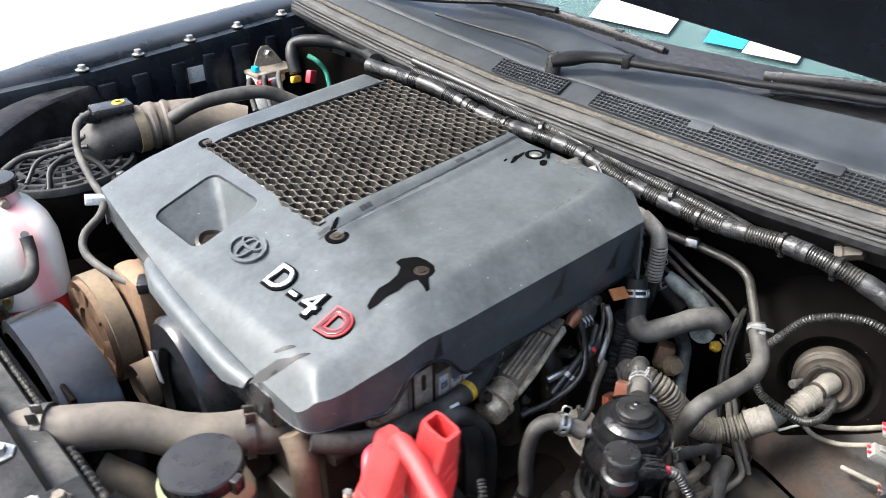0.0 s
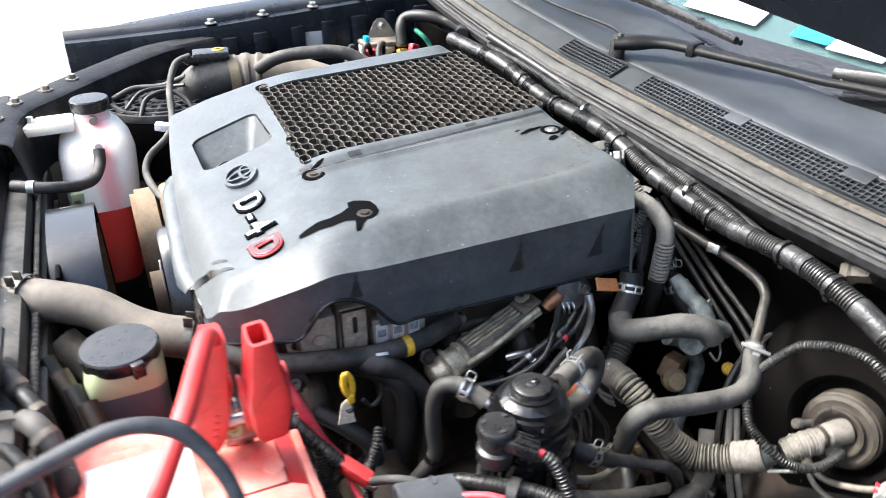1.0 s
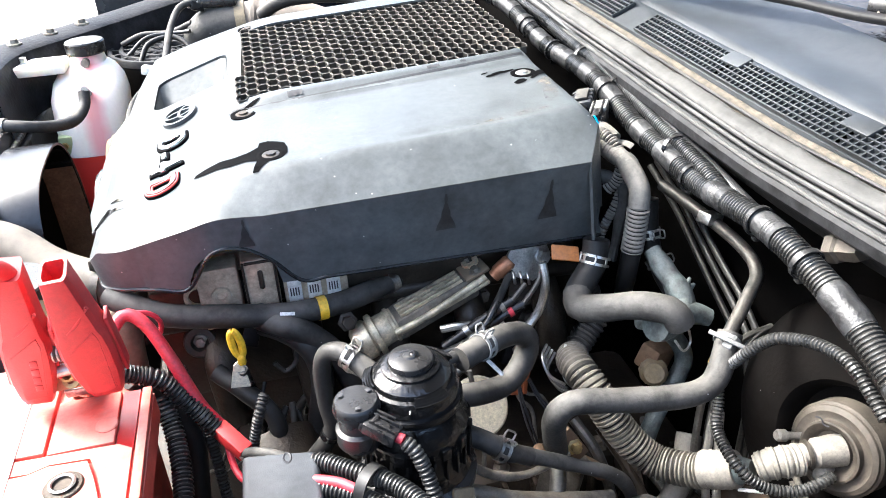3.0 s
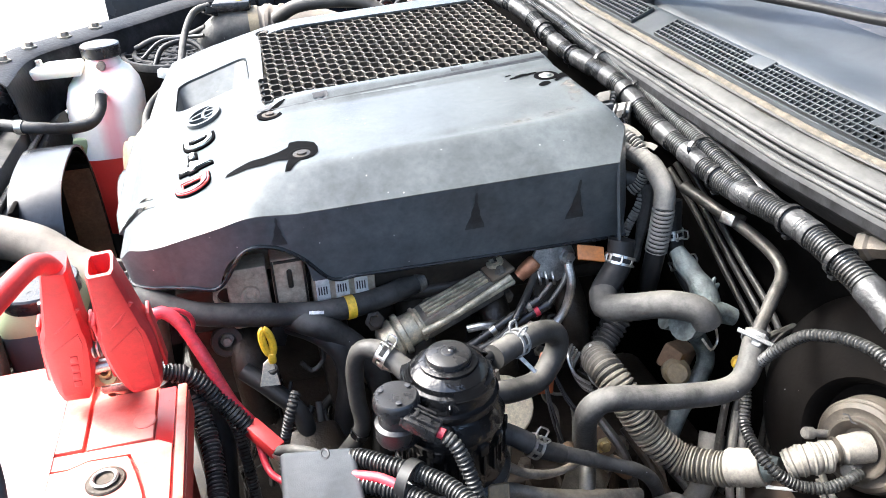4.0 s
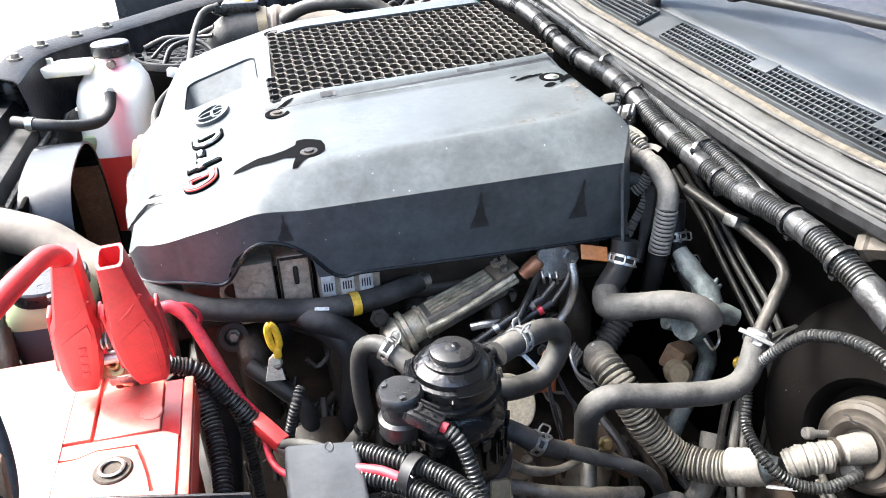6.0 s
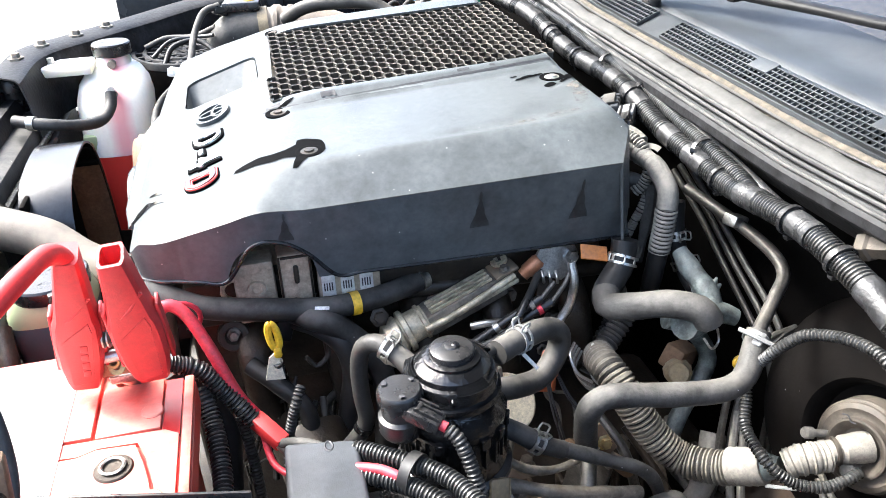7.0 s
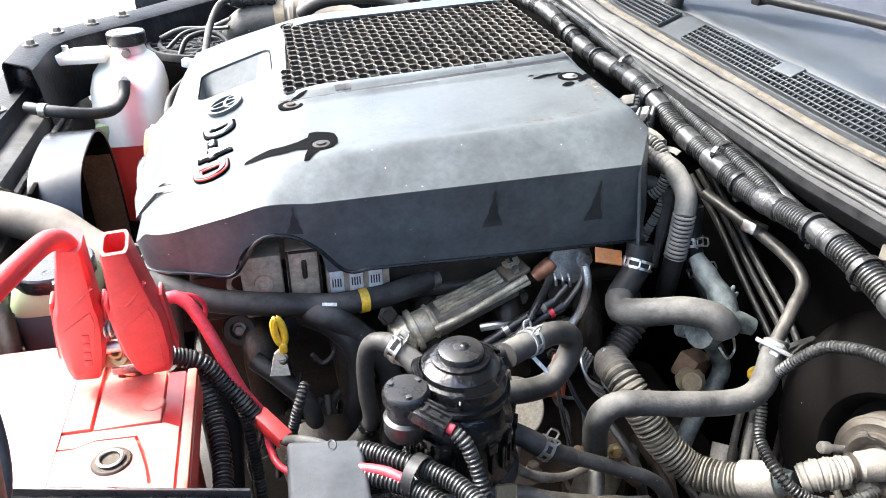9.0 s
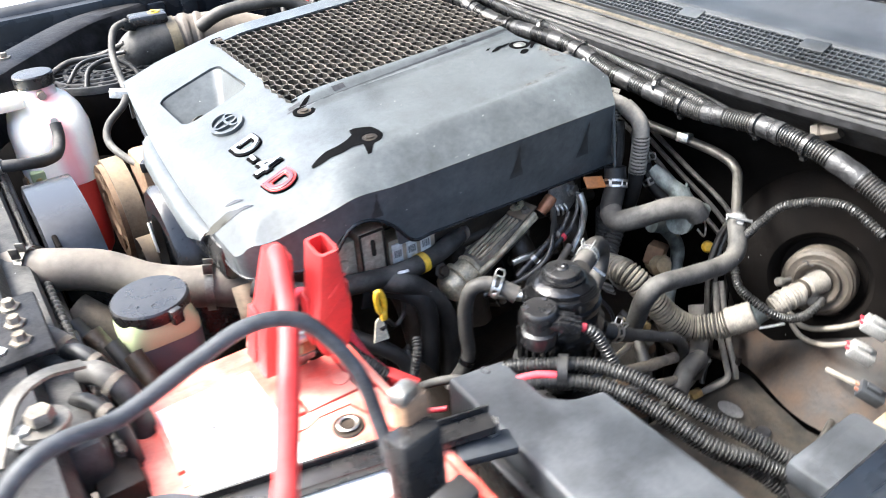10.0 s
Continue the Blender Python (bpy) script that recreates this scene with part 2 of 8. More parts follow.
WEATHERED = material("weathered_line", (0.085, 0.102, 0.10), 0.5, 0.25, vary=0.7, scale=90, dust=0.5, dust_colour=(0.24, 0.25, 0.235), bump=0.0012, fine=350)
BLUE = material("blue_sticker", (0.02, 0.45, 0.75), 0.4)
GREEN = material("green_sleeve", (0.06, 0.3, 0.2), 0.5)
CORE = material("intercooler_fin", (0.68, 0.65, 0.58), 0.4, 0.4, scale=60, vary=0.4, dust=0.35, dust_colour=(0.3, 0.2, 0.11))


FILM = material("brown_dust_film", (0.2, 0.17, 0.135), 0.9, vary=0.2, scale=120, bump=0, spec=0.1)
fn, fl = FILM.node_tree.nodes, FILM.node_tree.links
ftex, framp, fco = fn.new("ShaderNodeTexNoise"), fn.new("ShaderNodeMapRange"), fn.new("ShaderNodeTexCoord")
ftex.inputs["Scale"].default_value, ftex.inputs["Detail"].default_value, ftex.inputs["Roughness"].default_value = 90.0, 10.0, 0.7
framp.inputs["From Min"].default_value, framp.inputs["From Max"].default_value, framp.inputs["To Max"].default_value = 0.48, 0.72, 0.75
fl.new(fco.outputs["Object"], ftex.inputs["Vector"])
fl.new(ftex.outputs["Fac"], framp.inputs["Value"])
fl.new(framp.outputs["Result"], fn["Principled BSDF"].inputs["Alpha"])


def clear(name, colour, rough, transmission, ior=1.46, sub=0.0):
    m = bpy.data.materials.new(name)
    m.use_nodes = True
    n, l = m.node_tree.nodes, m.node_tree.links
    b = n["Principled BSDF"]
    noise_tex, ramp = n.new("ShaderNodeTexNoise"), n.new("ShaderNodeValToRGB")
    noise_tex.inputs["Scale"].default_value = 30
    ramp.color_ramp.elements[0].color = (*[c * 0.88 for c in colour], 1)
    ramp.color_ramp.elements[1].color = (*colour, 1)
    l.new(noise_tex.outputs["Fac"], ramp.inputs["Fac"])
    l.new(ramp.outputs["Color"], b.inputs["Base Color"])
    b.inputs["Roughness"].default_value, b.inputs["IOR"].default_value = rough, ior
    b.inputs["Transmission Weight"].default_value = transmission
    b.inputs["Subsurface Weight"].default_value = sub
    b.inputs["Subsurface Radius"].default_value, b.inputs["Subsurface Scale"].default_value = (1, 0.8, 0.6), 0.02
    return m


# half-opaque teal: dusty film and reflected brightness put into one colour
GLASS = clear("windscreen_glass", (0.13, 0.22, 0.21), 0.05, 0.0)
GLASS.node_tree.nodes["Principled BSDF"].inputs["Alpha"].default_value = 0.55
TANK = clear("translucent_tank", (0.9, 0.85, 0.76), 0.5, 0.0, sub=0.5)
tn, tl = TANK.node_tree.nodes, TANK.node_tree.links
tco, tsp, tband, tmix = tn.new("ShaderNodeTexCoord"), tn.new("ShaderNodeSeparateXYZ"), tn.new("ShaderNodeMapRange"), tn.new("ShaderNodeMix")
tdist, tabs, tnz, tadd = tn.new("ShaderNodeMath"), tn.new("ShaderNodeMath"), tn.new("ShaderNodeTexNoise"), tn.new("ShaderNodeMath")
tl.new(tco.outputs["Object"], tsp.inputs[0])
tl.new(tco.outputs["Object"], tnz.inputs["Vector"])
tnz.inputs["Scale"].default_value = 45
tdist.operation, tdist.inputs[1].default_value = "SUBTRACT", 0.170
tabs.operation, tadd.operation = "ABSOLUTE", "MULTIPLY_ADD"
tadd.inputs[1].default_value, tadd.inputs[2].default_value = 0.010, 0.0
tl.new(tsp.outputs["X"], tdist.inputs[0])
tl.new(tdist.outputs[0], tabs.inputs[0])
tl.new(tnz.outputs["Fac"], tadd.inputs[0])
tl.new(tabs.outputs[0], tadd.inputs[2])
tband.inputs["From Min"].default_value, tband.inputs["From Max"].default_value = 0.026, 0.010
tl.new(tadd.outputs[0], tband.inputs["Value"])
tmix.data_type = "RGBA"
tl.new(tband.outputs[0], tmix.inputs["Factor"])
tl.new(tn["Color Ramp"].outputs["Color"], tmix.inputs["A"])
tmix.inputs["B"].default_value = (0.82, 0.42, 0.42, 1)
tl.new(tmix.outputs["Result"], tn["Principled BSDF"].inputs["Base Color"])
TANK_AGED = clear("aged_tank", (0.38, 0.44, 0.25), 0.35, 0.0)
COOLANT = clear("red_coolant", (0.62, 0.045, 0.035), 0.35, 0.0, sub=0.3)
FLUID = clear("dark_fluid", (0.07, 0.105, 0.11), 0.3, 0.0)


# ---- building tools ----
def mesh_of(bm, name, mat, smooth=35):
    me = bpy.data.meshes.new(name)
    bmesh.ops.recalc_face_normals(bm, faces=bm.faces)
    bm.to_mesh(me)
    bm.free()
    me.materials.append(mat)
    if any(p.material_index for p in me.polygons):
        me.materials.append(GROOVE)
    if smooth:
        for p in me.polygons:
            p.use_smooth = True
        me.set_sharp_from_angle(angle=radians(smooth))
    return me


def part(name, bm, mat, parent, label="", smooth=35):
    ob = new(name, mesh_of(bm, name, mat, smooth))
    ob.parent = parent
    if parent is not None:
        ob.matrix_parent_inverse = Matrix.Translation(parent.location).inverted() if parent.parent is None else Matrix()
    return tagged(ob, label) if label else ob


def thing(name, label, category, base=(0, 0, 0), group="", kind=""):
    ob = new(name)
    ob.empty_display_size = 0.02
    ob.location = base
    return tagged(ob, label, category, group, kind)


def solo(name, bm, mat, label, category, group="", kind="", smooth=35):
    return tagged(new(name, mesh_of(bm, name, mat, smooth)), label, category, group, kind)


def box(bm, lo, hi, bevel=0.0, m=None, seg=2):
    a, b = Vector(lo), Vector(hi)
    r = bmesh.ops.create_cube(bm, size=1.0, matrix=Matrix.Translation((a + b) / 2) @ Matrix.Diagonal((*(b - a), 1)))
    vs = r["verts"]
    if bevel:
        es = list({e for v in vs for e in v.link_edges})
        r = bmesh.ops.bevel(bm, geom=es, offset=bevel, segments=seg, affect="EDGES", profile=0.5)
        vs = list({v for f in r["faces"] for v in f.verts} | {v for v in vs if v.is_valid})
    if m is not None:
        bmesh.ops.transform(bm, matrix=m, verts=[v for v in vs if v.is_valid])
    return bm


def boxed(lo, hi, bevel=0.002, m=None):
    bm = bmesh.new()
    return box(bm, lo, hi, bevel, m)


def spin(bm, profile, m=None, steps=32, start=0.0, turn=360.0):
    """Turns a profile of (radius, height) round z."""
    m = m or Matrix()
    full = turn >= 359.9
    n = steps if full else steps + 1
    rings = []
    for r, h in profile:
        if r < 1e-6:
            rings.append([bm.verts.new(m @ Vector((0, 0, h)))] * n)
        else:
            rings.append([bm.verts.new(m @ Vector((r * math.cos(radians(start + turn * k / steps)), r * math.sin(radians(start + turn * k / steps)), h))) for k in range(n)])
    for a, b in zip(rings, rings[1:]):
        for k in range(n if full else n - 1):
            q = [a[k], a[(k + 1) % n], b[(k + 1) % n], b[k]]
            q = list(dict.fromkeys(q))
            if len(q) > 2:
                bm.faces.new(q)
    return bm


def turned(profile, m=None, steps=32):
    return spin(bmesh.new(), profile, m, steps)


def aim(at, way, up=(0, 0, 1)):
    """A pose whose z axis points along way."""
    return Matrix.Translation(at) @ Vector(way).to_track_quat("Z", "Y").to_matrix().to_4x4()


def glide(points, step=0.006):
    """Points at even steps on a smooth line through the given ones."""
    p = [Vector(q) for q in points]
    p = [p[0] * 2 - p[1]] + p + [p[-1] * 2 - p[-2]]
    dense = []
    for a, b, c, d in zip(p, p[1:], p[2:], p[3:]):
        k1, k2 = (c - a) * 0.5, (d - b) * 0.5
        n = max(6, int((c - b).length / min(0.002, step / 4)))
        for i in range(n):
            t = i / n
            dense.append(b * (2 * t ** 3 - 3 * t ** 2 + 1) + k1 * (t ** 3 - 2 * t ** 2 + t) + c * (3 * t ** 2 - 2 * t ** 3) + k2 * (t ** 3 - t ** 2))
    dense.append(p[-2])
    out, run = [dense[0]], 0.0
    for a, b in zip(dense, dense[1:]):
        run += (b - a).length
        if run >= step:
            out.append(b)
            run = 0.0
    if (out[-1] - dense[-1]).length > step * 0.3:
        out.append(dense[-1])
    return out


def sweep(bm, line, radius, seg=14, flat=1.0, caps=True, normal=None):
    """A tube along a line of points; radius is a number or a function of the way run and the whole way."""
    total = sum((b - a).length for a, b in zip(line, line[1:]))
    rings, run, side = [], 0.0, None
    for i, p in enumerate(line):
        d = (line[min(i + 1, len(line) - 1)] - line[max(i - 1, 0)]).normalized()
        if side is None:
            side = (normal or Vector((0, 0, 1)) if abs(d.z) < 0.9 else Vector((1, 0, 0))).cross(d).normalized()
        side = (side - d * side.dot(d)).normalized()
        other = d.cross(side)
        if i:
            run += (p - line[i - 1]).length
        r = radius(run, total) if callable(radius) else radius
        rings.append([bm.verts.new(p + side * (r * math.cos(2 * math.pi * k / seg)) + other * (r * flat * math.sin(2 * math.pi * k / seg))) for k in range(seg)])
    for a, b in zip(rings, rings[1:]):
        for k in range(seg):
            bm.faces.new((a[k], a[(k + 1) % seg], b[(k + 1) % seg], b[k]))
    if caps:
        bm.faces.new(rings[0])
        bm.faces.new(rings[-1][::-1])
    return bm


def tube(points, radius, seg=14, step=0.006, flat=1.0):
    return sweep(bmesh.new(), glide(points, step), radius, seg, flat)


def ribbed(points, radius, pitch=0.0036, depth=0.0012, seg=12):
    """A corrugated tube: square ridges along the line."""
    low = radius - depth
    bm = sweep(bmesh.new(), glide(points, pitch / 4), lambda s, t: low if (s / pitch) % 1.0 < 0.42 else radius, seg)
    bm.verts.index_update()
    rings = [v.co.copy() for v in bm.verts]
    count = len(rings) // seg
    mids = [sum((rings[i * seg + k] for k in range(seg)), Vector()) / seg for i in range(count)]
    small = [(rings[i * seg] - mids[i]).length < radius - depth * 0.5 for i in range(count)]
    # sunken faces take the dark groove colour, which paints in their shade
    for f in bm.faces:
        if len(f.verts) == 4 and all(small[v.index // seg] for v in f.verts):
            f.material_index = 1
    return bm


def wavy(points, radius, wobble=0.0006, seg=14, step=0.005):
    """A hose or a taped bundle, slightly uneven along its way."""
    return sweep(bmesh.new(), glide(points, step), lambda s, t: radius + wobble * (math.sin(s * 71) * 0.6 + math.sin(s * 157 + 1.3) * 0.4), seg)


def prism(bm, outline, z0, z1, m=None):
    """A flat outline of (x, y), raised from z0 to z1."""
    m = m or Matrix()
    lo = [bm.verts.new(m @ Vector((x, y, z0))) for x, y in outline]
    hi = [bm.verts.new(m @ Vector((x, y, z1))) for x, y in outline]
    bm.faces.new(lo[::-1])
    bm.faces.new(hi)
    for k in range(len(lo)):
        bm.faces.new((lo[k], lo[(k + 1) % len(lo)], hi[(k + 1) % len(lo)], hi[k]))
    return bm


def rounded(x0, y0, x1, y1, r, n=5):
    pts = []
    for cx, cy, a in ((x1 - r, y0 + r, -90), (x1 - r, y1 - r, 0), (x0 + r, y1 - r, 90), (x0 + r, y0 + r, 180)):
        pts += [(cx + r * math.cos(radians(a + 90 * k / n)), cy + r * math.sin(radians(a + 90 * k / n))) for k in range(n + 1)]
    return pts


def band(points, width, thick, mat_up=(0, 0, 1), step=0.006):
    """A flat strip with thickness along a line."""
    line, bm, rows = glide(points, step), bmesh.new(), []
    for i, p in enumerate(line):
        d = (line[min(i + 1, len(line) - 1)] - line[max(i - 1, 0)]).normalized()
        s = Vector(mat_up).cross(d).normalized()
        u = d.cross(s)
        rows.append([bm.verts.new(p + s * a * width / 2 + u * b * thick / 2) for a, b in ((-1, -1), (1, -1), (1, 1), (-1, 1))])
    for a, b in zip(rows, rows[1:]):
        for k in range(4):
            bm.faces.new((a[k], a[(k + 1) % 4], b[(k + 1) % 4], b[k]))
    bm.faces.new(rows[0])
    bm.faces.new(rows[-1][::-1])
    return bm


def ring(at, way, r, width=0.008, thick=0.0012, steps=28, turn=360.0):
    """A band round a hose."""
    return spin(bmesh.new(), [(r, -width / 2), (r + thick, -width / 2), (r + thick, width / 2), (r, width / 2), (r, -width / 2)], aim(at, way), steps)


def spring_clamp(parent, at, way, r, mat=STEEL, name="clamp"):
    """An open spring band clamp: two bands, cross bars and two bent ears."""
    at, way = Vector(at), Vector(way).normalized()
    m = aim(at, way)
    c = part(name, ring(at - way * 0.0036, way, r + 0.0004, 0.0026, 0.0011), mat, parent, "zinc spring clamp")
    part("second_band", ring(at + way * 0.0036, way, r + 0.0004, 0.0026, 0.0011), mat, c)
    bm = bmesh.new()
    for a in (25, 80, 155, 215, 290):
        box(bm, (-0.0016, r + 0.0003, -0.004), (0.0016, r + 0.0014, 0.004), 0.0004, m @ pose(0, 0, 0, 0, 0, a))
    part("cross_bars", bm, mat, c)
    for s, tilt in ((-1, 16), (1, -16)):
        q = m @ pose(0, 0, 0, 0, 0, s * 20)
        part("clamp_ear", tube([q @ Vector(p) for p in ((0, r, -0.0042), (0, r + 0.0075, -0.0042), (0, r + 0.0085, 0), (0, r + 0.0075, 0.0042), (0, r, 0.0042))], 0.0009, 8, 0.0025), mat, c)
    return c


def cut(ob_mesh, cutters):
    """The mesh less the cutters' meshes."""
    base = bpy.data.objects.new("base", ob_mesh)
    scene.collection.objects.link(base)
    made = [base]
    for c in cutters:
        k = bpy.data.objects.new("cutter", c)
        scene.collection.objects.link(k)
        made.append(k)
        mod = base.modifiers.new("cut", "BOOLEAN")
        mod.operation, mod.object, mod.solver = "DIFFERENCE", k, "EXACT"
    out = bpy.data.meshes.new_from_object(base.evaluated_get(bpy.context.evaluated_depsgraph_get()))
    for o in made:
        bpy.data.objects.remove(o)
    return out


def lerp(a, b, t):
    return a + (b - a) * t


def smin(a, b, k):
    h = max(0.0, min(1.0, 0.5 + 0.5 * (b - a) / k))
    return lerp(b, a, h) - k * h * (1 - h)


# ---- structure ----
def ground():
    bm = bmesh.new()
    bmesh.ops.create_grid(bm, x_segments=40, y_segments=40, size=600)
    for v in bm.verts:
        v.co.z = 0.0
    return solo("ground", bm, CONCRETE, "pale sunlit concrete ground", "ground", kind="structure")


ground()


def strip(rows, close=False):
    """A sheet through rows of points."""
    bm = bmesh.new()
    vs = [[bm.verts.new(p) for p in r] for r in rows]
    for a, b in zip(vs, vs[1:]):
        for k in range(len(a) - 1):
            bm.faces.new((a[k], a[k + 1], b[k + 1], b[k]))
    return bm


def thicken(bm, t):
    bmesh.ops.recalc_face_normals(bm, faces=bm.faces)
    bmesh.ops.solidify(bm, geom=bm.faces[:], thickness=t)
    return bm


# far fender: an inner wall with upright ribs, a stepped flange and the outer panel
far = thing("fender_far", "black painted car fender with a dusty ribbed inner wall", "fender", (0.5, 1.36, 0.6), kind="structure")
rows = []
for i in range(41):
    x = lerp(0.14, 1.15, i / 40)
    z = 1.062 + 0.066 * (x - 0.26)
    taper = 0.055 * max(0.0, (0.40 - x) / 0.26) ** 1.3
    rows.append([(x, min(1.30, 1.30 + 0.6 * taper), 0.45), (x, 1.315 + taper, z - 0.10), (x, 1.315 + taper, z - 0.016), (x, 1.318 + taper, z - 0.006), (x, 1.335 + taper, z - 0.004), (x, 1.34 + taper, z + 0.004), (x, 1.352 + taper, z + 0.010), (x, 1.40, z + 0.014 - 0.2 * taper), (x, 1.45 - 0.7 * taper, z + 0.004 - 0.3 * taper), (x, 1.485 - taper, z - 0.03), (x, 1.51 - taper, z - 0.12), (x, 1.52 - taper, z - 0.4)])
part("panel", thicken(strip(rows), 0.0015), BODY, far)
for k in range(11):
    x = 0.36 + 0.066 * k
    z = 1.045 + 0.066 * (x - 0.26)
    part("rib", boxed((x - 0.011 - 0.004 * (k % 3), 1.304, 0.86), (x + 0.011 + 0.006 * (k % 2), 1.3145, z - 0.012), 0.004), BODY, far)
for k in range(6):
    x = 0.40 + 0.1 * k
    z = 1.062 + 0.066 * (x - 0.26)
    part("bolt", turned([(0, 0.006), (0.006, 0.006), (0.0065, 0.0), (0.011, -0.001), (0.011, -0.003)], pose(x, 1.329, z + 0.001), 12), STEEL, far)
part("label", boxed((0.575, 1.3135, 1.008), (0.635, 1.3145, 1.038), 0.0003), PAPER, far, "small white paper label")

near = thing("fender_near", "black painted car fender with a grimy inner apron", "fender", (0.5, -0.08, 0.6), kind="structure")
rows = []
for i in range(41):
    x = lerp(-0.15, 1.15, i / 40)
    z = 1.0 + 0.066 * (x - 0.26) - 0.12 * max(0.0, 0.15 - x) ** 1.2
    rows.append([(x, -0.04, 0.45), (x, -0.055, z - 0.10), (x, -0.055, z - 0.016), (x, -0.06, z - 0.006), (x, -0.075, z - 0.004), (x, -0.08, z + 0.004), (x, -0.092, z + 0.012), (x, -0.14, z + 0.018), (x, -0.19, z + 0.006), (x, -0.225, z - 0.03), (x, -0.25, z - 0.12), (x, -0.26, z - 0.4)])
part("panel", thicken(strip(rows), 0.0015), BODY, near)

# wheel housing and apron beside the engine, sloping to the middle
CREASE = lambda y: 0.782 + 0.016 * math.sin(y * 26 + 1.2)
bm = strip([[(lerp(0.30, CREASE(y), i / 24), y, z + 0.003 * math.sin(i * 0.9 + y * 30)) for y, z in ((-0.055, 0.80), (-0.045, 0.70), (-0.02, 0.682), (0.03, 0.676), (0.08, 0.674), (0.13, 0.674), (0.18, 0.675), (0.23, 0.677), (0.255, 0.67), (0.27, 0.64), (0.29, 0.54), (0.32, 0.4))] for i in range(25)])
solo("apron_near", thicken(bm, 0.002), TRAY, "grey-brown dirty inner wing tray", "apron", kind="structure", smooth=50)
bm = strip([[(lerp(CREASE(y) + 0.003, 0.889, u), y, lerp(0.682, 0.80, u ** 1.2) + 0.012 * math.sin(math.pi * u) + 0.004 * math.sin(y * 40) * u) for u in (0.0, 0.02, 0.06, 0.2, 0.4, 0.6, 0.8, 1.0)] for y in [lerp(-0.05, 0.285, k / 28) for k in range(29)]])
solo("toe_board", thicken(bm, 0.002), DIRT, "rust-brown dirty sloping toe board below the booster", "panel", kind="structure", smooth=60)
solo("tray_hole", turned([(0, 0.0006), (0.006, 0.0006), (0.008, 0.0012), (0.0095, 0.0)], pose(0.722, 0.158, 0.678), 18), INK, "round drain hole in the tray", "hole", kind="structure")
solo("pale_sticker", turned([(0, 0.0008), (0.010, 0.0007), (0.0115, 0.0)], pose(0.722, 0.205, 0.6788) @ Matrix.Diagonal((1, 1.5, 1, 1)), 18), PLUG, "worn pale oval sticker on the tray", "sticker")
solo("tray_rod", tube([(0.726, 0.100, 0.684), (0.752, 0.104, 0.69), (0.782, 0.112, 0.692), (0.796, 0.118, 0.688)], 0.0045, 10), TUBE, "thin grey metal rod on the tray", "rod")
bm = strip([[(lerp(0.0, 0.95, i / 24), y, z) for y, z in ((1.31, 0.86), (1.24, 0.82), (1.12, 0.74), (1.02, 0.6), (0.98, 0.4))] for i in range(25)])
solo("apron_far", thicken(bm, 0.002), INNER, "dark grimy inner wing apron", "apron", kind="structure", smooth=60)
solo("undertray", boxed((-0.1, -0.1, 0.28), (1.0, 1.4, 0.3), 0.003), GRIME, "dark oily undertray below the engine", "undertray", kind="structure")

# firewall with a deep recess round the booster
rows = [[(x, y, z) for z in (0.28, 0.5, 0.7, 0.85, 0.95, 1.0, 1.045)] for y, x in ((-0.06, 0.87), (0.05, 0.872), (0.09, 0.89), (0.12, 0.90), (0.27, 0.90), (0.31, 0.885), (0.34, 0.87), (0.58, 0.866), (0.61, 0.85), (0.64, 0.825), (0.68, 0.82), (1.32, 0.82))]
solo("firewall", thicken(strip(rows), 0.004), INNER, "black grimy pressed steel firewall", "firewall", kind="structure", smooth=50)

# upper lip of the firewall: folded sheet, ledge with the long seal
LIP_Z = lambda y: 1.054 + 0.035 * max(0.0, (y - 0.3)) + 0.05 * max(0.0, y - 0.75)
ys = [lerp(-0.06, 1.3, i / 60) for i in range(61)]
BOW = lambda y: 0.10 * max(0.0, abs(y - 0.64) - 0.28) ** 1.6


def along_lip(section, y_steps=ys):
    """A long moulding with the given cross-section, following the curved cowl edge."""
    return strip([[(0.79 + BOW(y) + a, y, LIP_Z(y) + c) for a, c in section] for y in y_steps])


solo("firewall_lip", thicken(along_lip([(0.03, -0.045), (0.012, -0.022), (-0.002, -0.016), (-0.0055, -0.012), (-0.006, -0.004), (-0.004, -0.0005), (-0.003, 0.0005), (0.0, 0.004), (0.006, 0.0045), (0.012, 0.004), (0.035, 0.006)]), 0.0012), LIP, "dusty folded grey steel lip above the firewall", "lip", kind="structure", smooth=28)
seal = thing("bonnet_seal", "long dusty beige rubber bonnet seal on the cowl edge", "seal", (0.82, 0.6, 1.05), kind="structure")
ripple = lambda y: 0.0005 * math.sin(y * 47) + 0.0004 * math.sin(y * 113 + 1)
bm = strip([[(0.79 + BOW(y) + a + ripple(y) * 0.6, y, LIP_Z(y) + c + ripple(y)) for a, c in ((0.0072, 0.008), (0.0076, 0.0138), (0.0092, 0.0160), (0.0125, 0.0178), (0.0170, 0.0194), (0.0205, 0.0200), (0.0222, 0.0180), (0.0228, 0.008))] for y in [lerp(-0.06, 1.3, i / 160) for i in range(161)]])
part("seal_face", bm, SEAL, seal, "broad pale dusty face", smooth=60)
part("lower_ridge", sweep(bmesh.new(), glide([(0.7925 + BOW(y), y, LIP_Z(y) + 0.0066) for y in ys[::4]], 0.01), 0.0022, 10), SEAL_DARK, seal)
part("middle_ridge", sweep(bmesh.new(), glide([(0.7962 + BOW(y), y, LIP_Z(y) + 0.0108) for y in ys[::4]], 0.01), 0.0026, 10), SEAL_DARK, seal)
